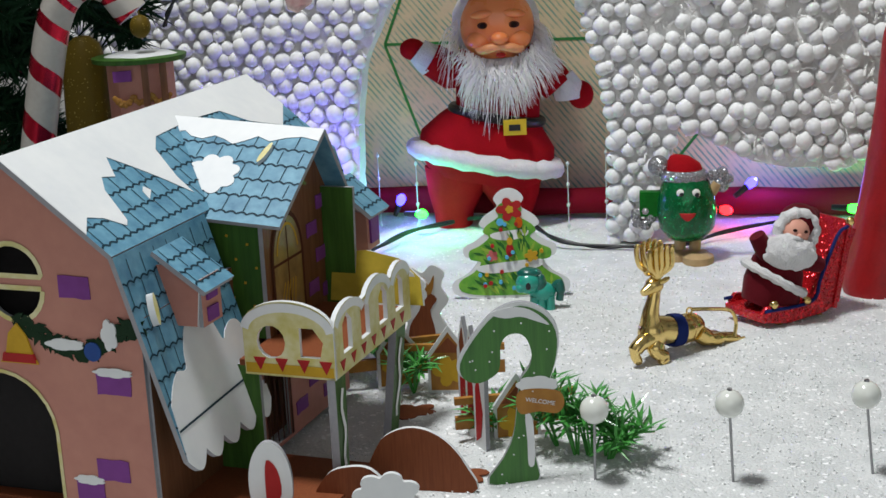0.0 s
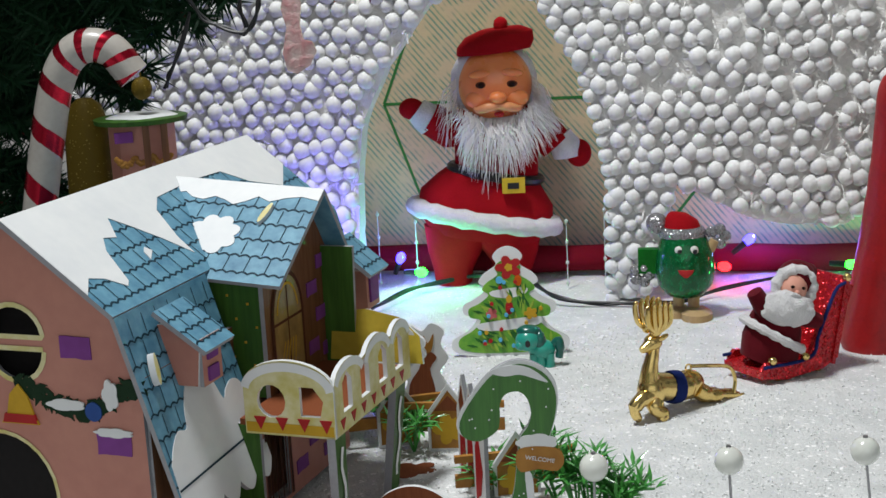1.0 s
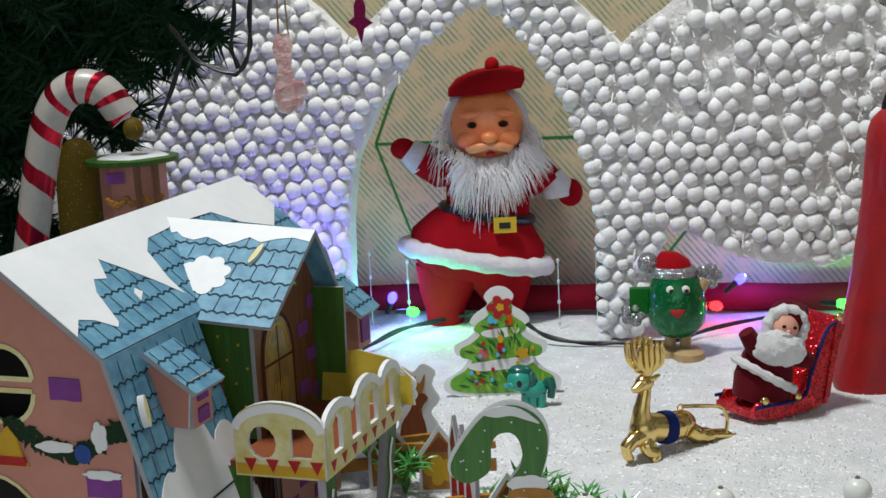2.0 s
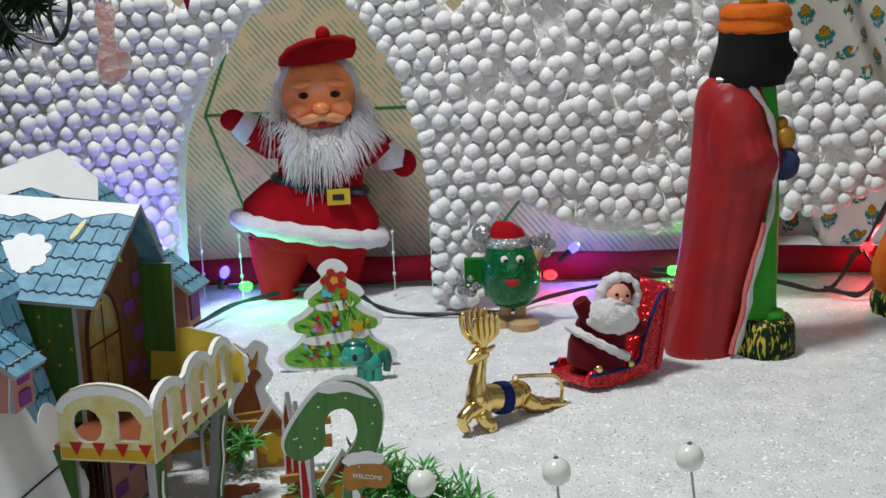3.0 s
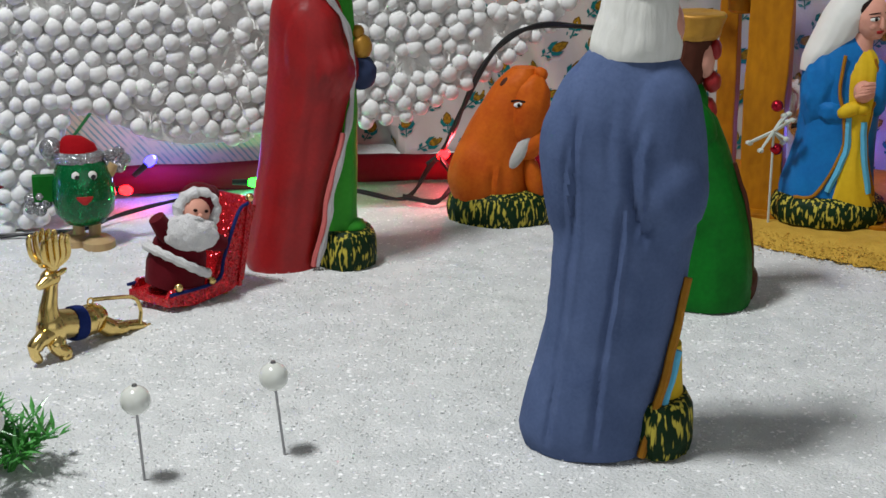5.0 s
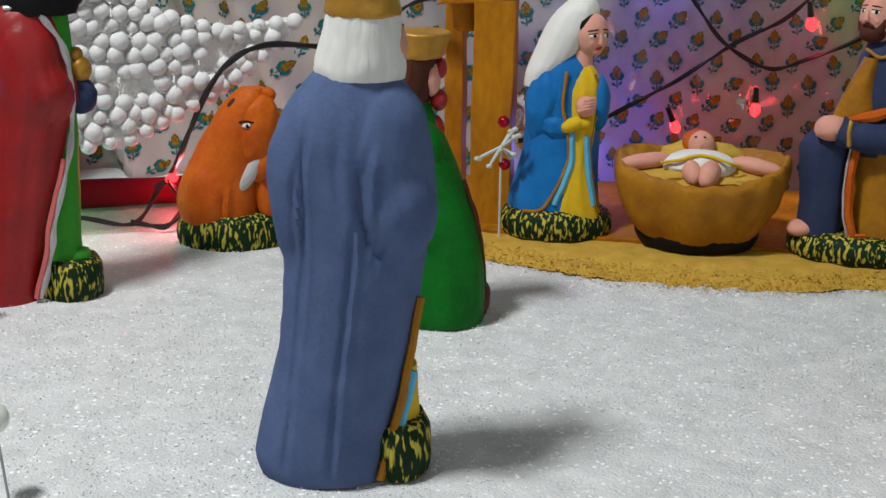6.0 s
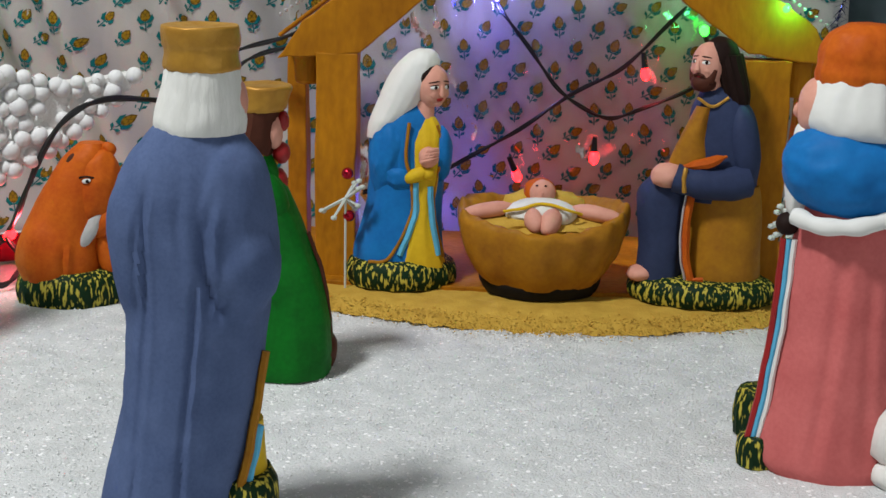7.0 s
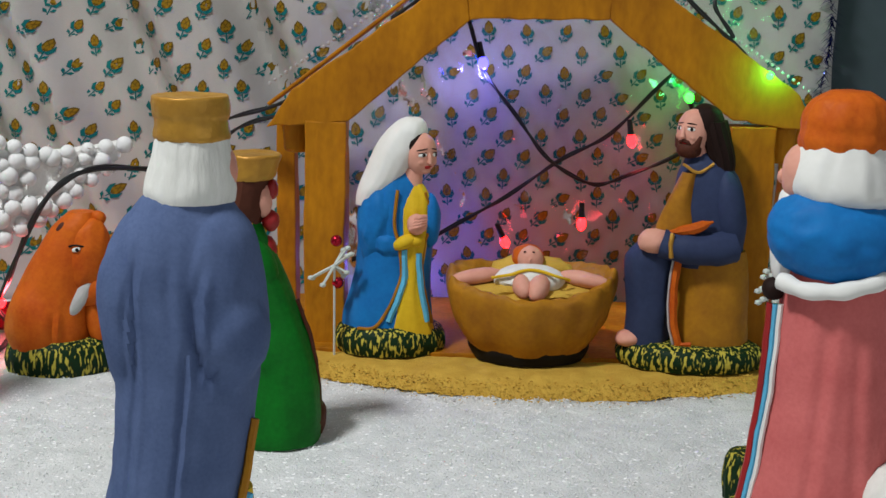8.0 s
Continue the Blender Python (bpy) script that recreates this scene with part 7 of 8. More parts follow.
def egg_man():
    body = thing("egg_ornament", (0.136, 0.868, 0), -8.9, "green glitter egg ornament with face, red cap and silver mitts", "ornament")
    bm = bmesh.new()
    loft(bm, [(1.15, 0.3, 0, 0.5, 0.5), (1.35, 0.3, 0, 1.1, 1.0), (2.0, 0.3, 0, 1.65, 1.5), (2.9, 0.3, 0, 1.80, 1.65), (3.9, 0.28, 0, 1.70, 1.55), (4.8, 0.25, 0, 1.40, 1.3), (5.4, 0.25, 0, 0.95, 0.9), (5.7, 0.25, 0, 0.4, 0.4)], 40)
    part("egg_body", bm, GREENGLIT, body)
    bm = bmesh.new()
    loft(bm, [(4.95, 0.15, 0, 1.35, 1.2), (5.3, 0.15, 0, 1.40, 1.25), (5.55, 0.15, 0, 1.2, 1.1)], 30, 0, 0.03, 13)
    cap = part("cap_band", bm, SILVERGLIT, body, "silver glitter cap band")
    bm = bmesh.new()
    loft(bm, [(5.4, 0.15, 0, 1.15, 1.0), (5.9, 0.1, 0, 1.0, 0.9), (6.3, -0.1, 0, 0.6, 0.6), (6.4, -0.3, 0, 0.25, 0.3)], 26)
    part("cap", bm, FELT, body, "red cap")
    bm = bmesh.new()
    blob(bm, (-1.35, 0, 5.75), (0.65, 0.6, 0.65), 0, 3)
    part("bobble", bm, SILVERGLIT, body, "silver glitter bobble")
    for x, y, z, word in ((-2.3, -0.1, 2.6, "mitt"), (2.25, 0, 4.9, "mitt")):
        bm = bmesh.new()
        for k in range(5):
            blob(bm, (x + 0.45 * math.cos(k * 1.26), y, z + 0.45 * math.sin(k * 1.26)), (0.38, 0.25, 0.38), 0, 2)
        part(word, bm, SILVERGLIT, body, "silver glitter mitt")
    bm = bmesh.new()
    box(bm, (-2.5, -0.3, 2.7), (-1.1, 0.3, 4.2))
    part("sleeve", bm, P_GREEN, body, "dark green felt sleeve")
    bm = bmesh.new()
    tube(bm, [(1.6, 0, 3.9), (2.1, 0, 4.7)], 0.35, 10)
    part("sleeve", bm, WOODLIGHT, body)
    for x in (-0.05, 0.85):
        bm = bmesh.new()
        blob(bm, (x, -1.32, 4.35), (0.26, 0.12, 0.27), 0, 2)
        eye = part("eye", bm, P_WHITE, body, "white eye")
        bm = bmesh.new()
        blob(bm, (x + 0.05, -1.40, 4.28), (0.15, 0.07, 0.16), 0, 2)
        part("pupil", bm, BELT, eye)
    bm = bmesh.new()
    loft(bm, [(2.75, 0.35, -1.62, 0.12, 0.08), (3.0, 0.35, -1.66, 0.38, 0.10), (3.2, 0.35, -1.62, 0.48, 0.08)], 16)
    part("mouth", bm, LIPS, body, "red smiling mouth")
    for x, y in ((-0.35, 0.2), (0.95, -0.6)):
        bm = bmesh.new()
        loft(bm, [(-0.05, x, y, 0.95, 1.1), (0.35, x, y, 0.95, 1.05), (0.6, x, y, 0.6, 0.7)], 22)
        tube(bm, [(x * 0.7 + 0.1, y * 0.4, 0.4), (x * 0.7 + 0.15, 0, 1.4)], 0.35, 10)
        part("foot", bm, WOODLIGHT, body, "pale wooden foot")


egg_man()


def gold_deer():
    body = thing("reindeer_ornament", (0.1010, 0.690, 0.001), 26, "shiny gold reindeer ornament with blue saddle cloth lying on snow", "ornament")
    bm = bmesh.new()
    tube(bm, smooth_line([(-1.15, 0, 1.35), (-0.5, 0, 1.45), (0.5, 0, 1.25), (1.3, 0.1, 1.15), (2.0, 0.2, 0.75)]), [0.55] + [0.72] * 6 + [0.70] * 6 + [0.74] * 4 + [0.72, 0.66, 0.6, 0.5, 0.4, 0.34, 0.30, 0.25], 16)
    blob(bm, (-0.85, -0.05, 1.35), (0.8, 0.7, 0.85), 0, 3)
    blob(bm, (1.35, 0.1, 1.2), (0.85, 0.7, 0.75), 0, 3)
    tube(bm, smooth_line([(-0.95, 0, 1.6), (-1.0, -0.05, 2.3), (-0.85, -0.05, 3.0), (-0.7, 0, 3.5)]), [0.62, 0.6, 0.56, 0.52, 0.49, 0.46, 0.44, 0.42, 0.40, 0.38, 0.36, 0.35, 0.34, 0.33, 0.32, 0.31, 0.30, 0.3, 0.3], 14)
    part("body", bm, GOLD, body)
    bm = bmesh.new()
    blob(bm, (-0.75, 0, 3.75), (0.5, 0.4, 0.42), 0, 3)
    tube(bm, [(-0.8, -0.05, 3.75), (-1.2, -0.1, 3.6), (-1.5, -0.12, 3.5)], [0.34, 0.27, 0.16], 12)
    blob(bm, (-0.35, -0.3, 4.0), (0.34, 0.12, 0.14), 0, 2, 0, (0, -20, 0))
    blob(bm, (-0.5, 0.35, 4.05), (0.34, 0.12, 0.14), 0, 2, 0, (0, -20, 0))
    head = part("head", bm, GOLD, body)
    for side in (-0.22, 0.28):
        bm = bmesh.new()
        blob(bm, (-0.75, side * 1.5, 4.4), (0.32, 0.2, 0.3), 0, 2)
        for k in range(5):
            x = -1.40 + 0.32 * k
            tube(bm, smooth_line([(-0.75, side * 1.5, 4.3), (x * 0.92 + 0.0, side * 2.0 - 0.1, 4.8), (x, side * 2.2 - 0.12, 5.55), (x + 0.1, side * 2.0 - 0.15, 6.0 - 0.1 * abs(k - 2))], 4), [0.15] * 4 + [0.14] * 4 + [0.13, 0.12, 0.11, 0.10, 0.05], 8)
        part("antler", bm, GOLD, head, "gold branching antler")
    for pts, r in (([(-1.2, -0.3, 1.2), (-1.8, -0.4, 1.1), (-2.2, -0.45, 0.7), (-1.9, -0.4, 0.15)], [0.42, 0.36, 0.24, 0.18]), ([(-0.9, -0.45, 0.9), (-1.1, -0.6, 0.6), (-0.6, -0.7, 0.25), (-0.95, -0.75, 0.02)], [0.42, 0.34, 0.26, 0.2]),
                   ([(1.6, -0.25, 1.0), (2.3, -0.3, 0.55), (3.1, -0.3, 0.45), (4.1, -0.3, 0.25)], [0.45, 0.34, 0.22, 0.14]), ([(1.7, 0.4, 0.9), (2.5, 0.4, 0.5), (3.3, 0.3, 0.35), (4.3, 0.2, 0.2)], [0.42, 0.3, 0.2, 0.12])):
        bm = bmesh.new()
        line = smooth_line(pts, 4)
        tube(bm, line, [r[min(int(i / 4), 3)] for i in range(len(line))], 10)
        part("leg", bm, GOLD, body)
    bm = bmesh.new()
    tube(bm, [(0.15, 0.05, 1.3), (0.45, 0.05, 1.25), (0.75, 0.05, 1.22)], [0.80, 0.84, 0.80], 20)
    part("saddle_cloth", bm, BLUEVELVET, body, "dark blue saddle cloth")
    bm = bmesh.new()
    tube(bm, [(1.3 + 0.16 * math.cos(a), 0, 2.1 + 0.16 * math.sin(a)) for a in (6.2832 * k / 12 for k in range(13))], 0.05, 6)
    part("hanging_loop", bm, GOLD, body)
    bm = bmesh.new()
    tube(bm, smooth_line([(1.45, 0, 2.15), (2.4, -0.2, 2.05), (3.6, -0.2, 1.75), (3.9, -0.3, 1.1), (3.75, -0.4, 0.3), (4.4, -0.3, 0.2)]), 0.10, 7)
    part("rein", bm, GOLD, body, "twisted gold cord reins")


gold_deer()


def sleigh():
    body = thing("sleigh", (0.1700, 0.742, 0.001), 31, "red glitter toy sleigh with dark cord trim and gold knobs", "sleigh")
    bm = bmesh.new()
    card(bm, [(-2.7, 0.55), (-2.9, 1.0), (-2.5, 1.4), (0.6, 1.0), (1.2, 2.2), (2.6, 4.6), (3.4, 5.0), (4.1, 4.7), (3.6, 3.6), (2.9, 0.7), (1.8, 0.3), (-1.0, 0.2)], Matrix.Translation((0, -0.013, 0)), 0.25)
    part("side_panel", bm, [REDGLIT, REDGLIT], body, smooth=False)
    bm = bmesh.new()
    card(bm, [(-2.2, 0.55), (-2.4, 1.0), (-2.0, 1.4), (0.9, 1.0), (1.5, 2.4), (2.2, 4.9), (3.0, 5.3), (3.7, 5.0), (3.6, 3.6), (2.9, 0.7), (1.8, 0.3), (-1.0, 0.2)], Matrix.Translation((0, 0.018, 0)), 0.25)
    part("side_panel", bm, [REDGLIT, REDGLIT], body, smooth=False)
    bm = bmesh.new()
    card(bm, [(-1.4, 0), (1.7, 0), (1.7, 5.0), (-1.4, 5.0)], axes((2.6, 0, 0.4), (0, 1, 0), (0.22, 0, 1)), 0.25)
    part("back_panel", bm, [REDGLIT, REDGLIT], body, smooth=False)
    bm = bmesh.new()
    box(bm, (-2.7, -1.25, 0.5), (2.7, 1.9, 0.95))
    part("seat_floor", bm, REDGLIT, body, smooth=False)
    for y in (-1.35, 1.95):
        bm = bmesh.new()
        tube(bm, smooth_line([(-2.7, y, 1.2), (0.7, y, 1.15), (1.4, y, 2.4), (2.6, y, 4.6), (3.4, y, 5.0)]), 0.10, 8)
        part("cord_trim", bm, BLUEVELVET, body, "dark blue cord trim")
    for at in ((3.6, -1.3, 5.25), (-2.1, -1.35, 1.5), (0.3, -1.4, 1.3)):
        bm = bmesh.new()
        blob(bm, at, (0.26, 0.26, 0.26), 0, 2)
        part("knob", bm, GOLD, body, "gold knob")
    for x in (-1.4, 1.6):
        bm = bmesh.new()
        box(bm, (x, -1.0, -0.1), (x + 0.3, 1.6, 0.5))
        part("runner", bm, GOLD, body)
    body.scale = (0.93, 0.93, 0.93)
    # flock Father Christmas riding in it, one mesh
    bm = bmesh.new()
    loft(bm, [(0, 0, 0, 1.5, 1.2), (1.0, 0, 0, 1.62, 1.3), (2.2, 0.05, 0, 1.45, 1.15), (3.2, 0.1, 0, 1.0, 0.9)], 28, 0, 0.03, 6, 0, 2.0, -0.18)
    tube(bm, [(1.65 * math.cos(a), 1.4 * math.sin(a), 1.55 - 0.55 * math.cos(a)) for a in (6.2832 * k / 30 for k in range(31))], [0.20 + 0.07 * abs(math.sin(k * 1.57)) for k in range(31)], 8, 1)
    tube(bm, [(-0.6, -0.4, 2.6), (-1.2, -0.5, 3.1), (-1.75, -0.5, 3.7)], [0.55, 0.5, 0.42], 12, 0)
    tube(bm, [(0.8, -0.4, 2.8), (1.5, -0.5, 2.7), (2.2, -0.4, 2.6)], [0.55, 0.5, 0.4], 12, 0)
    blob(bm, (0.1, -0.75, 3.1), (1.5, 0.85, 0.95), 1, 4, 0.12)
    blob(bm, (0.35, -0.25, 4.1), (0.82, 0.8, 0.85), 2, 3)
    blob(bm, (0.3, -1.08, 4.05), (0.15, 0.14, 0.14), 2, 2)
    tube(bm, [(0.45 + 1.02 * math.cos(a), -0.35, 4.15 + 0.95 * math.sin(a)) for a in (-0.5 + 3.9 * k / 20 for k in range(21))], [0.30 + 0.05 * math.sin(k * 2.2) for k in range(21)], 10, 1)
    blob(bm, (0.75, 0.2, 4.6), (1.05, 0.9, 0.95), 0, 3)
    blob(bm, (1.35, 0.3, 5.0), (0.5, 0.5, 0.45), 0, 2)
    tube(bm, smooth_line([(-0.25, -1.05, 3.75), (0.2, -1.15, 3.95), (0.65, -1.0, 3.7)]), 0.12, 6, 1)
    for x in (0.05, 0.65):
        blob(bm, (x, -0.98, 4.3), (0.13, 0.08, 0.09), 3, 1)
    doll = solo("sleigh_santa_doll", bm, [DARKFELT, PLUSH, SKIN, P_HAIR], (0.1600, 0.737, 0.0095), 12, "small dark red flocked Santa doll sitting in the sleigh", "doll")
    doll.matrix_world = doll.matrix_world @ Matrix.Rotation(radians(13), 4, "Y")


sleigh()


def toy_pony():
    body = thing("toy_pony", (0.0415, 0.782, 0), -2.9, "small teal plastic pony with dark green mane", "toy")
    bm = bmesh.new()
    blob(bm, (0.6, 0, 1.25), (1.05, 0.75, 0.8), 0, 3)
    for x in (0.0, 0.55, 1.2):
        tube(bm, [(x, -0.3, 1.0), (x, -0.3, -0.05)], [0.35, 0.38], 10)
    tube(bm, [(0.1, 0, 1.4), (-0.3, -0.1, 1.9)], [0.6, 0.55], 12)
    part("body", bm, TEAL, body)
    bm = bmesh.new()
    blob(bm, (-0.45, -0.2, 2.05), (0.95, 0.8, 0.85), 0, 3)
    blob(bm, (-1.0, -0.55, 1.75), (0.45, 0.4, 0.38), 0, 2)
    blob(bm, (0.15, -0.25, 2.75), (0.2, 0.2, 0.35), 0, 2)
    head = part("head", bm, TEAL, body)
    bm = bmesh.new()
    blob(bm, (-0.45, -0.92, 2.0), (0.24, 0.1, 0.32), 0, 2)
    part("eye", bm, BELT, head)
    bm = bmesh.new()
    blob(bm, (-0.35, 0.05, 2.75), (0.95, 0.7, 0.45), 0, 3, 0.1)
    blob(bm, (0.45, -0.1, 1.9), (0.5, 0.6, 0.9), 0, 3, 0.1)
    part("mane", bm, DARKTEAL, body, "dark green mane")
    bm = bmesh.new()
    tube(bm, smooth_line([(1.5, 0, 1.6), (1.85, 0, 1.9), (2.0, -0.1, 1.3), (1.9, -0.1, 0.6)]), [0.3] * 6 + [0.38] * 7 + [0.3] * 6, 10)
    part("tail", bm, DARKTEAL, body, "dark green tail")
    body.scale = (0.72, 0.72, 0.72)


toy_pony()


def pin(at, lean_x, lean_y):
    body = thing("pearl_pin", at, 0, "pearl headed steel pin stuck upright in the snow", "pin", "pearl pins")
    bm = bmesh.new()
    tube(bm, [(0, 0, -0.3), (lean_x, lean_y, 3.3)], 0.055, 8)
    part("shaft", bm, STEEL, body)
    bm = bmesh.new()
    blob(bm, (lean_x, lean_y, 3.22), (0.575, 0.575, 0.575), 0, 3)
    head = part("head", bm, PEARL, body, "white pearl head")
    bm = bmesh.new()
    tube(bm, [(lean_x, lean_y, 3.72), (lean_x, lean_y, 3.86)], [0.13, 0.09], 8)
    part("pin_tip", bm, STEEL, head)


for at, lx, ly in (((0.1054, 0.5432, 0), -0.16, 0.05), ((0.1614, 0.5461, 0), -0.34, 0.08), ((0.0508, 0.5436, 0), 0.02, 0.0)):
    pin(at, lx, ly)


def shrub():
    """Plastic grass sprigs: thin blades on wiry stems."""
    body = thing("plastic_shrub", (0.052, 0.562, 0), 0, "bright green plastic shrub with narrow pointed leaves", "plant")
    g = random.Random(17)
    bm, stems = bmesh.new(), bmesh.new()
    for (bx, by, h, n, spread) in ((-1.2, 0.4, 4.2, 7, 1.0), (-0.2, 0.2, 3.3, 7, 1.2), (1.0, 0.0, 2.3, 7, 1.5), (1.6, 0.6, 1.7, 5, 1.4), (-2.4, 1.4, 3.2, 5, 0.9), (-4.0, 3.4, 1.6, 6, 1.6), (-7.5, 9.5, 2.2, 6, 1.5), (-9.0, 11.5, 2.4, 6, 1.5)):
        for _ in range(n):
            a = g.uniform(0, 6.28)
            tip = Vector((bx + spread * g.uniform(0.1, 1) * math.cos(a), by + 0.7 * spread * math.sin(a), h * g.uniform(0.55, 1.0)))
            root = Vector((bx * 0.5, by, -0.1)) if bx > -3 else Vector((bx, by, -0.1))
            line = smooth_line([root, (root + tip) / 2 + Vector((0, 0, 0.5)), tip], 6)
            tube(stems, line, 0.05, 5)
            for p in line[5:]:
                for _ in range(2):
                    d = Vector((g.uniform(-1, 1), g.uniform(-1, 1), g.uniform(-0.05, 1.0))).normalized()
                    length, w = g.uniform(0.8, 1.5), g.uniform(0.07, 0.12)
                    side = d.cross(Vector((0, 0, 1)))
                    side = side.normalized() * w if side.length > 0.1 else Vector((w, 0, 0))
                    q = [bm.verts.new(v * CM) for v in (p, p + d * length * 0.45 - side, p + d * length - Vector((0, 0, 0.15)), p + d * length * 0.45 + side, p + d * length * 0.45 + Vector((0, 0, 0.05)))]
                    for i in range(4):
                        bm.faces.new((q[i], q[(i + 1) % 4], q[4]))
    part("stem", stems, LEAF, body)
    part("leaf", bm, LEAF, body, kind="stuff", smooth=False)


shrub()


def bulb(at, colour, watts, aim=(0, 0, 1), name_colour="green"):
    mat = LED[name_colour]
    body = thing("fairy_light", at, 0, name_colour + " lit LED bulb on a black cable", "fairy light", "string of fairy lights")
    d = Vector(aim).normalized()
    bm = bmesh.new()
    tube(bm, [-d * 1.2, -d * 0.15], [0.17, 0.22], 10)
    part("socket", bm, CABLE, body)
    bm = bmesh.new()
    tube(bm, [-d * 0.2, d * 0.05, d * 0.35, d * 0.55, d * 0.68], [0.20, 0.30, 0.32, 0.22, 0.06], 12)
    part("led", bm, mat, body, "glowing " + name_colour + " bulb")
    o = Vector(at) + d * 0.012
    bulb_light("led_light", (o.x, o.y, o.z), watts, colour)


LED = {"green": glow("green_led", (0.02, 1.0, 0.022), 12.0), "red": glow("red_led", (1.0, 0.008, 0.010), 12.0), "blue": glow("blue_led", (0.03, 0.025, 1.0), 14.0)}
G, R, B = (0.08, 1.0, 0.25), (1.0, 0.08, 0.10), (0.20, 0.18, 1.0)


def on_stage(s, off, z):
    p = STAGE @ (Vector((s, off, z)) * CM)
    return (p.x, p.y, p.z)


def on_panel(s, off, z):
    p = PANEL @ (Vector((s, off, z)) * CM)
    return (p.x, p.y, p.z)


bulb((-0.024, 0.955, 0.014), G, 0.07, (0.8, -0.6, 0.1), "green")
bulb(on_panel(-19.0, -4.5, 3.6), B, 0.16, (0.3, -0.4, 0.8), "blue")
bulb(on_panel(-15.0, 4.0, 1.6), B, 0.06, (0.3, -0.4, 0.8), "blue")
bulb(on_panel(6.6, 3.6, 1.2), R, 0.02, (0.6, -0.5, 0), "red")
bulb(on_panel(8.2, 4.6, 2.6), B, 0.11, (0.6, 0.2, 0.4), "blue")
bulb(on_panel(14.6, 3.6, 1.3), G, 0.10, (0.8, -0.4, 0), "green")
bulb((0.371, 0.892, 0.026), R, 0.10, (0.5, -0.6, 0.5), "red")
bulb(on_stage(9.5, 10.0, 17.6), B, 0.13, (0.1, -0.2, -1), "blue")
bulb(on_stage(19.5, 9.5, 12.7), R, 0.014, (0, -0.2, -1), "red")
bulb(on_stage(16.4, 9.5, 7.0), R, 0.010, (-0.2, -0.2, -1), "red")
bulb(on_stage(11.2, 9.0, 5.7), R, 0.008, (0.4, -0.2, -1), "red")
bulb(on_stage(26.6, 0.6, 17.6), G, 0.05, (-0.3, -0.6, 0.2), "green")
bulb(on_stage(23.4, 10.8, 15.2), G, 0.03, (-0.5, -0.3, 0.4), "green")
bulb(on_stage(3.0, 11.5, 3.0), B, 0.10, (0.4, -0.6, 0.2), "blue")


def cable(points, radius=0.16, label="black fairy light cable", unit=CM):
    bm = bmesh.new()
    line = smooth_line(points, 7)
    tube(bm, line, radius, 7, unit=unit)
    other = [p + Vector((0.12 * math.sin(i * 0.55), 0.1 * math.cos(i * 0.5), 0.14 * math.cos(i * 0.55))) * (unit / CM) * (1 if unit == CM else 100) for i, p in enumerate(line)]
    tube(bm, other, radius * 0.85, 7, unit=unit)
    return solo("light_cable", bm, CABLE, label=label, category="cable")


cable([(-10, 86, 0.5), (-5.5, 90.5, 0.4), (-2.5, 95.0, 0.5), (1, 97.5, 0.4), (4.5, 94.5, 0.9), (6.5, 91, 0.3), (10, 89.6, 0.2), (13.5, 88.8, 0.3), (17, 91.0, 0.4), (22, 91.5, 0.9), (26, 88.5, 0.6), (30, 88.5, 1.2), (34, 88.0, 0.4), (36.5, 88.8, 2.4)], 0.11)
cable([(37.2, 89.2, 2.8), (37.6, 87.0, 6.0), (38.5, 84.0, 10.2), (41.0, 84.0, 11.4), (46, 85, 11.0)], 0.15)
cable([(34.0, 88.0, 0.4), (36.0, 87.0, 0.3), (37.5, 88.0, 1.2), (37.0, 89.0, 2.6)], 0.13)
for pts in ([(8.4, 9.6, 20.5), (9.6, 10.2, 17.0), (12.0, 10.4, 13.6), (14.6, 10.4, 10.6), (17.2, 10.4, 9.4), (20.0, 10.4, 10.2), (23.5, 10.2, 12.0)], [(0.8, 10.8, 3.6), (5.5, 10.5, 5.0), (10.0, 10.3, 7.6), (14.6, 10.5, 10.7), (18.2, 10.4, 12.9), (22.0, 10.0, 16.8)],
            [(-10, 8, 12.4), (-6.5, 3.5, 14.0), (-3.0, 1.0, 15.2), (1.5, 1.0, 17.6)], [(-9, 8, 11.0), (-6, 4, 13.3), (-3.2, 2.0, 14.4)], [(4.0, 1.5, 20.5), (7.5, 1.5, 23.2)], [(19.5, 1.2, 24.2), (22.5, 1.4, 21.5), (25.5, 1.0, 18.6)], [(24.5, 3.0, 24.5), (23.5, 2.0, 22.0), (24.6, 1.5, 19.8)]):
    bm = bmesh.new()
    ob = cable(pts, 0.10)
    ob.matrix_world = STAGE
    bm.free()


def candy_cane():
    bm = bmesh.new()
    line = smooth_line([(-4.6, 0, -12), (-3.3, 0, -6.5), (-2.2, 0, -1.5), (-1.2, 0, 2.2), (0.0, 0, 3.7), (1.5, 0, 3.6), (2.6, 0, 2.2)], 96)
    tube(bm, line, 0.85, 64)
    bm.faces.ensure_lookup_table()
    for i, f in enumerate(bm.faces):
        f.material_index = 1 if ((i // 64) / 8 + (i % 64) * 7.56 / 64) % 7.56 < 2.6 else 0
    solo("candy_cane_ornament", bm, [CANE_WHITE, FOILRED], (-0.180, 0.735, 0.153), 0, "white candy cane ornament striped with red foil", "ornament")


candy_cane()


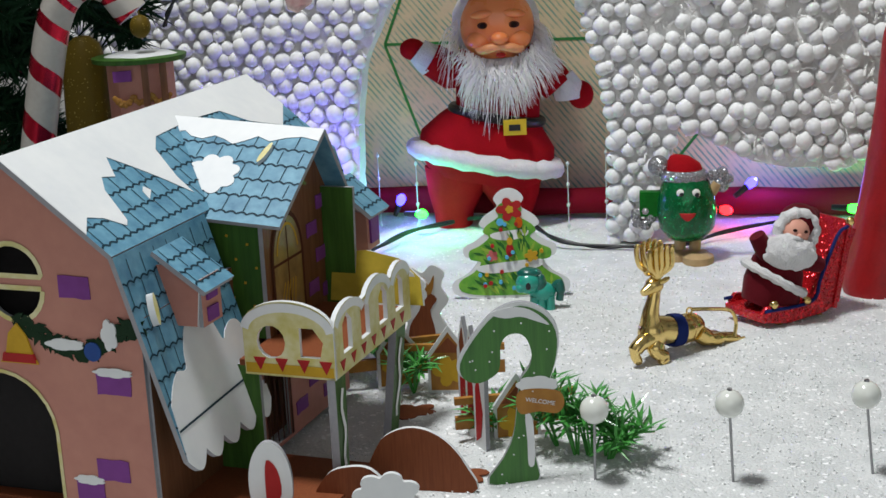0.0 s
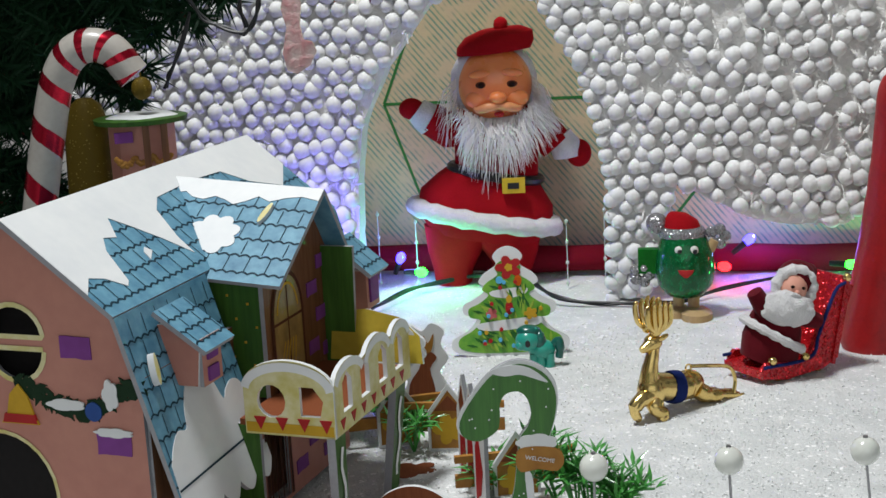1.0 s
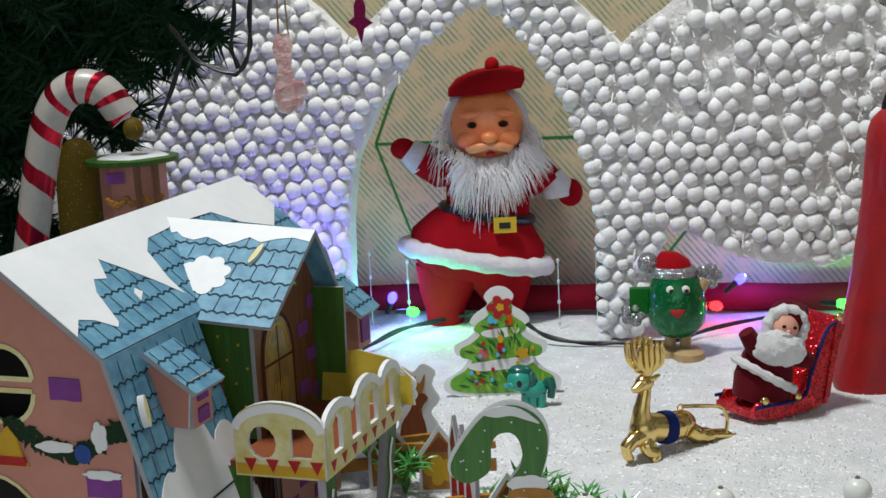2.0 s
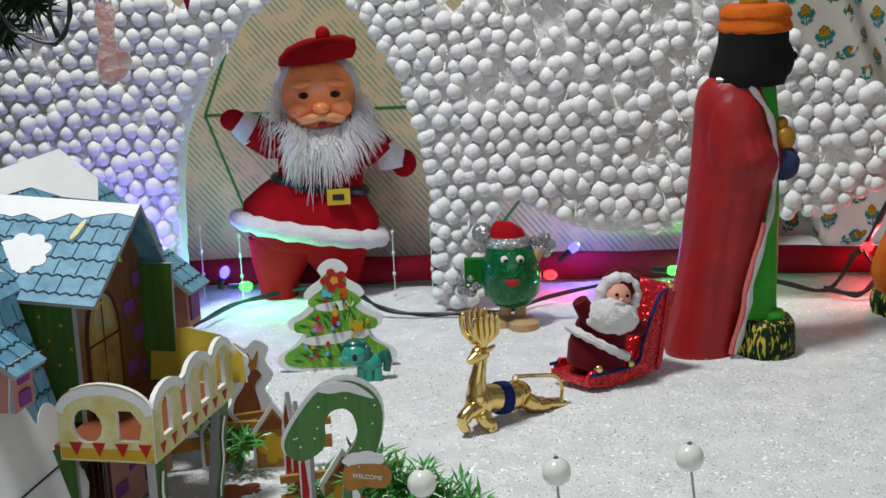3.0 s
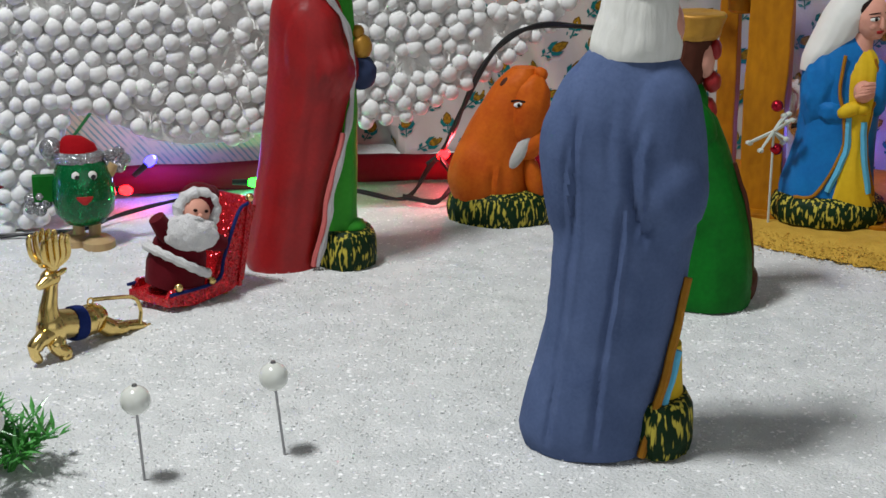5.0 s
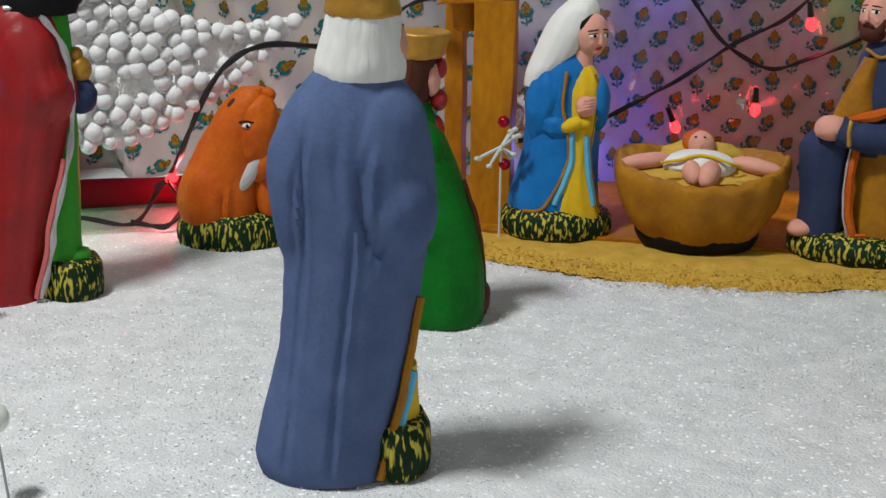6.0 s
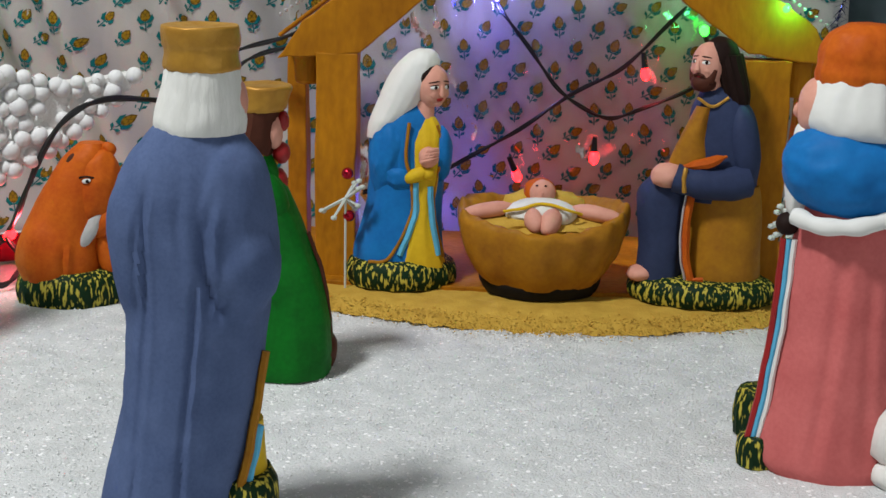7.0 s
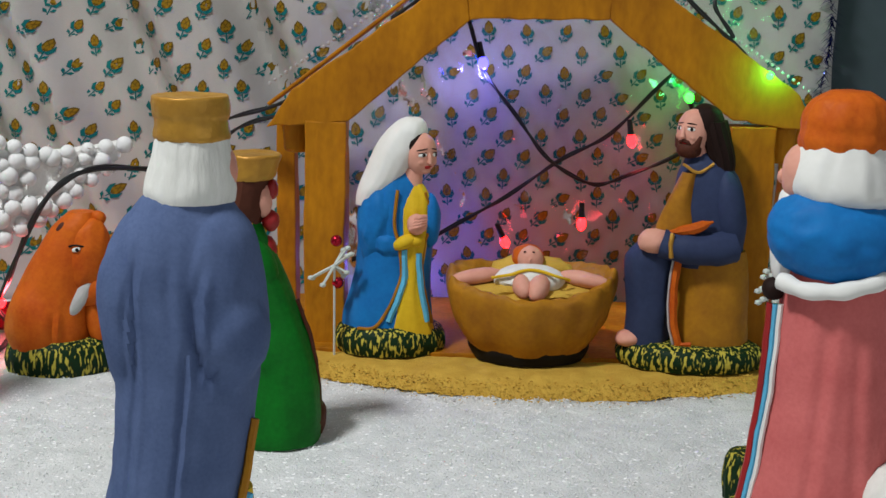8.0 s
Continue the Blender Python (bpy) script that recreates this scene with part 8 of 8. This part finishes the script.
def tower():
    body = thing("toy_tower", (-0.163, 0.784, 0), 14, "printed board toy tower with flat snowy plate roof", "toy house")
    bm = bmesh.new()
    loft(bm, [(0, 0, 0, 1.75, 1.6), (14.6, 0, 0, 1.75, 1.6)], 8, 0)
    part("tower_wall", bm, [WALL_PINK], body, smooth=False)
    for a in (0.2, 1.15):
        bm = bmesh.new()
        box(bm, (-0.25 + a, -1.75, 9), (0.1 + a, -1.5, 14.7))
        part("corner_strip", bm, [WALL_BROWN], body, smooth=False)
    for x, z in ((-1.0, 14.0), (-1.1, 11.0)):
        bm = bmesh.new()
        box(bm, (x - 0.5, -1.62, z - 0.28), (x + 0.45, -1.42, z + 0.28))
        part("brick", bm, PURPLE, body, smooth=False)
    bm = bmesh.new()
    g = random.Random(9)
    for k in range(40):
        x = -1.5 + 2.9 * k / 40
        blob(bm, (x, -1.55, 12.9 - 0.35 * abs(math.sin(k * 0.24)) + g.uniform(-0.1, 0.1)), (0.16, 0.08, 0.16), 0, 1)
    part("garland", bm, [GINGER], body)
    bm = bmesh.new()
    loft(bm, [(14.6, 0, 0, 2.45, 2.1), (14.85, 0, 0, 2.5, 2.15), (14.9, 0, 0, 2.3, 2.0)], 26, 0)
    part("plate_roof", bm, [WALL_GREEN], body, "dark green printed plate roof")
    bm = bmesh.new()
    loft(bm, [(14.88, 0.1, 0, 1.9, 1.6), (15.0, 0.1, 0, 1.6, 1.3)], 22, 0, 0.08, 5)
    part("roof_snow", bm, [BOARD_WHITE], body)
    bm = bmesh.new()
    loft(bm, [(8.5, 0, 0, 1.3, 1.2), (11, 0, 0, 1.35, 1.25), (14.2, 0, 0, 1.25, 1.2), (15.4, 0, 0, 0.9, 0.9), (15.8, 0, 0, 0.4, 0.4)], 24, 0, 0.02, 6)
    blob(bm, (0, 0, 4), (1.5, 1.4, 4.8), 0, 3)
    solo("glitter_bell", bm, OLIVEGOLD, (-0.196, 0.800, 0), 0, "olive gold glitter bell ornament behind the tower", "ornament")


tower()


def fir_tree():
    """Artificial fir behind the house: trunk, drooping limbs, needles, tinsel."""
    body = thing("christmas_tree", (-0.42, 0.90, 0), 0, "dark artificial fir tree with tinsel and fairy lights", "tree")
    g = random.Random(31)
    bm = bmesh.new()
    tube(bm, [(0, 0, -1), (0, 0, 55)], [1.4, 0.5], 10)
    part("trunk", bm, P_BROWN, body)
    tips = []
    needles, wires, shine = bmesh.new(), bmesh.new(), bmesh.new()

    def needle(b, p, d, w):
        side = d.cross(Vector((0.3, 1, 0.2))).normalized() * w
        b.faces.new([b.verts.new(v * CM) for v in (p - side, p + side, p + d)])
    for k in range(64):
        z = g.uniform(1, 44)
        a = g.uniform(-1.5, 0.75) if g.random() < 0.8 else g.uniform(0, 6.28)
        length = (30 - z * 0.33) * g.uniform(0.75, 1.0)
        if z < 15:
            length = min(length, 17)
        root = Vector((0, 0, z))
        tip = root + Vector((math.cos(a) * length, math.sin(a) * length, 1.5 - 0.09 * length + g.uniform(-2, 3)))
        line = smooth_line([root, (root + tip) / 2 + Vector((0, 0, 2.0)), tip], 12)
        tube(wires, line, 0.16, 5)
        for i, p in enumerate(line[3:]):
            for _ in range(30):
                d = Vector((g.uniform(-1, 1), g.uniform(-1, 1), g.uniform(-1, 0.9))).normalized()
                d = (d + (tip - root).normalized() * 0.5).normalized() * g.uniform(1.0, 2.4)
                needle(needles, p + Vector((g.uniform(-0.4, 0.4), g.uniform(-0.4, 0.4), g.uniform(-0.3, 0.3))), d, 0.10)
        tips.append(tip)
    # drooping sprays over the house; the highest, out of view, are added to shade the cane
    for x, y, z in ((17.0, -9.0, 22.0), (21.0, -8.5, 19.5), (24.5, -8.0, 21.0), (27.5, -8.5, 22.0), (14.0, -10, 24.0), (19.0, -9.5, 24.5), (23.0, -9.0, 25.0), (29.0, -7.5, 24.0), (11.0, -12.0, 22.0), (13.0, -12.0, 26.0), (9, -12, 18), (26.0, -9, 26.5), (8, -13, 21), (10, -14, 24), (13, -12, 21.5), (16, -11, 26.5), (21.5, -9.5, 22.5), (25, -9, 23.5), (31, -8, 26), (6, -14, 16), (5, -14, 20), (16, -5, 7), (18, -5, 10), (20, -4, 9), (22, -3, 12), (17, -5, 14), (20, -5, 15), (22.5, -4, 17), (18, -4, 18), (15, -6, 20), (21, -5, 20), (14, -6, 11), (14, -7, 16), (24, -4, 15), (23, -4, 21), (12, -6, 7), (26, -8, 19.0), (28.5, -8, 19.5), (24, -8.5, 18.2), (22, -8, 17.6), (20, -8, 18.4), (18, -8.5, 17.0), (30, -7.5, 20.8), (27, -8, 21), (15.5, -9, 18), (24.5, -7, 20.5), (21, -7, 20.5), (17, -8, 20),
                    (14, -19, 37), (18, -18, 38), (22, -17, 37), (25, -15, 39), (16, -13, 36), (20, -13, 40), (24, -11, 36), (12, -21, 39), (20, -21, 40), (10, -17, 34), (28, -14, 41), (22, -9, 33)):
        root, tip = Vector((x - 12, y + 5, z + 4)), Vector((x, y, z))
        line = smooth_line([root, (root + tip) / 2 + Vector((0, 0, 1.0)), tip], 10)
        tube(wires, line, 0.13, 5)
        for p in line[2:]:
            # more needles on the added high sprays, to block the lamp
            for _ in range(46 if z < 30 else 110):
                d = Vector((g.uniform(-0.8, 1), g.uniform(-1, 1), g.uniform(-1.1, 0.6))).normalized() * g.uniform(1.0, 2.2)
                needle(needles, p + Vector((g.uniform(-0.5, 0.5), g.uniform(-0.5, 0.5), g.uniform(-0.4, 0.4))), d, 0.12)
    for x, y, z in ((9.5, -13, 25.5), (11.5, -13, 26), (14, -12.5, 26.5), (20, -11, 27)):
        for _ in range(60):
            needle(shine, Vector((x + g.uniform(-1.2, 1.2), y + g.uniform(-0.5, 0.5), z + g.uniform(-1, 1))), Vector((g.uniform(-1.2, 1.2), g.uniform(-0.4, 0.4), g.uniform(-3.2, -1.2))), 0.05)
    part("branches", wires, P_BROWN, body)
    part("needles", needles, PINE, body, kind="stuff", smooth=False)
    part("tinsel", shine, TINSEL, body, "pale hanging tinsel", kind="stuff", smooth=False)


fir_tree()


def hanging_ornaments():
    body = thing("stocking_ornament", (-0.0825, 0.832, 0.1620), 0, "shiny hologram stocking ornament hanging on a thread", "ornament")
    bm = bmesh.new()
    stock = [(-0.55, 0.2), (0.0, 0.0), (0.75, 0.45), (1.15, 1.2), (0.95, 1.75), (0.45, 1.9), (0.3, 2.7), (0.45, 3.9), (0.3, 4.5), (-0.45, 4.5), (-0.7, 3.7), (-0.45, 2.6), (-0.75, 1.2)]
    card(bm, stock, Matrix.Identity(4), 0.35, mat=0, edge=1)
    part("stocking", bm, [PRISM, GOLD], body)
    bm = bmesh.new()
    tube(bm, [(-0.3, 0.2, 4.4), (-0.25, 0.2, 7.0), (0.1, 0.4, 10)], 0.06, 6)
    tube(bm, [(0.25, 0.2, 4.4), (0.15, 0.2, 7.0), (0.1, 0.4, 10)], 0.05, 6)
    part("thread", bm, GOLD, body, "gold hanging thread")
    body = thing("star_ornament", (-0.0414, 0.876, 0.1985), 10, "small magenta foil star ornament hanging point down", "ornament")
    bm = bmesh.new()
    card(bm, [(0, -0.2), (0.22, 0.7), (0.75, 1.0), (0.3, 1.3), (0.35, 2.0), (0.0, 2.9), (-0.35, 2.0), (-0.35, 1.4), (-0.75, 1.1), (-0.25, 0.7)], Matrix.Identity(4), 0.25)
    part("star", bm, [MAGENTA, MAGENTA], body, smooth=False)
    bm = bmesh.new()
    tube(bm, [(0, 0.1, 2.8), (0.1, 0.3, 7.5)], 0.03, 5)
    part("thread", bm, GOLD, body)
    bm = bmesh.new()
    blob(bm, (0, 0, 0), (0.55, 0.55, 0.62), 0, 3)
    tube(bm, [(0, 0, 0.5), (-0.1, 0, 1.6)], 0.05, 6)
    solo("bauble_ornament", bm, OLIVEGOLD, (-0.160, 0.780, 0.164), 0, "small olive gold bauble hanging from a fir twig", "ornament")
    for pts in ([(-14.0, 80, 21.5), (-12.6, 79.5, 19.8), (-11.0, 79, 19.0), (-10.0, 79, 19.3), (-9.6, 79, 21.0), (-9.4, 79, 23.0)], [(-10.3, 79, 22.8), (-10.6, 79, 20.5), (-10.4, 79, 19.2)], [(-13.4, 79.5, 20.0), (-14.4, 79, 17.4), (-15.0, 79, 16.2)]):
        cable(pts, 0.09)


hanging_ornaments()


def crystal_strands():
    """Thin clear bead strands that stand before the arch."""
    for s, off, h in ((-16.2, 3.2, 5.2), (-13.6, 3.2, 4.6), (-3.4, 3.0, 4.6), (-0.9, 3.0, 5.4)):
        body = thing("bead_strand", on_panel(s, off, 0), 0, "thin clear bead strand hanging before the arch", "bead strand", "clear bead strands")
        bm = bmesh.new()
        tube(bm, [(0, 0, 0), (0, 0, h)], 0.035, 5)
        part("thread", bm, SHRUBGLASS, body)
        for k in range(4):
            bm = bmesh.new()
            blob(bm, (0, 0, 0.25 + k * h / 3.3), (0.13, 0.13, 0.17), 0, 1)
            part("bead", bm, SHRUBGLASS, body)


crystal_strands()


def leaves_and_sprays():
    for x, y, turn in ((-0.0235, 0.628, 10), (-0.002, 0.557, -25)):
        bm = bmesh.new()
        pts = lobed(0, 0, 0.75, 0.42, 5, 0.7)
        card(bm, pts, pose(0, 0, 0.0022, -82, 0, 0), 0.06, mat=0, edge=0)
        solo("paper_star", bm, [TERRA], (x, y, 0.0), turn, "small reddish brown paper star lying on the snow", "paper star", smooth=False)
    g = random.Random(41)
    for at, turn, mat, n in (((0.5205, 0.742, 0.06), -36, SHRUBGLASS, 9), ((0.640, 0.500, 0.075), -50, SHRUBGLASS, 26)):
        body = thing("frosted_sprig", at, turn, "frosted white berry sprig ornament beside the stable post", "ornament")
        bm = bmesh.new()
        for k in range(n):
            d = Vector((g.uniform(-1, 1), g.uniform(-0.6, 0.3), g.uniform(-0.6, 1))).normalized() * g.uniform(0.7, 1.7)
            tube(bm, [(0, 0, 0), d * 0.6, d], [0.1, 0.09, 0.07], 5)
            blob(bm, d, (0.22, 0.2, 0.16), 0, 1)
        tube(bm, [(0, 0.2, -6.2), (0, 0, 0)], 0.07, 5)
        part("sprig", bm, mat, body)
        for p in ((0.2, 0.2, -1.1), (0.1, 0.1, 1.5)):
            bm = bmesh.new()
            blob(bm, p, (0.36, 0.34, 0.36), 0, 3)
            part("berry", bm, FOILRED, body, "shiny red berry")
    bm = bmesh.new()
    for k in range(60):
        a = g.uniform(0, 6.28)
        blob(bm, (1.0 * math.cos(a) * g.uniform(0.6, 1), 0.6 * math.sin(a), 0.7 + g.uniform(-0.5, 1.7)), (0.16, 0.16, 0.16), 0, 2)
    solo("gold_bead_bunch", bm, GOLD, (0.664, 0.516, 0.006), -50, "bunch of gold beads on the stable floor", "ornament")


leaves_and_sprays()
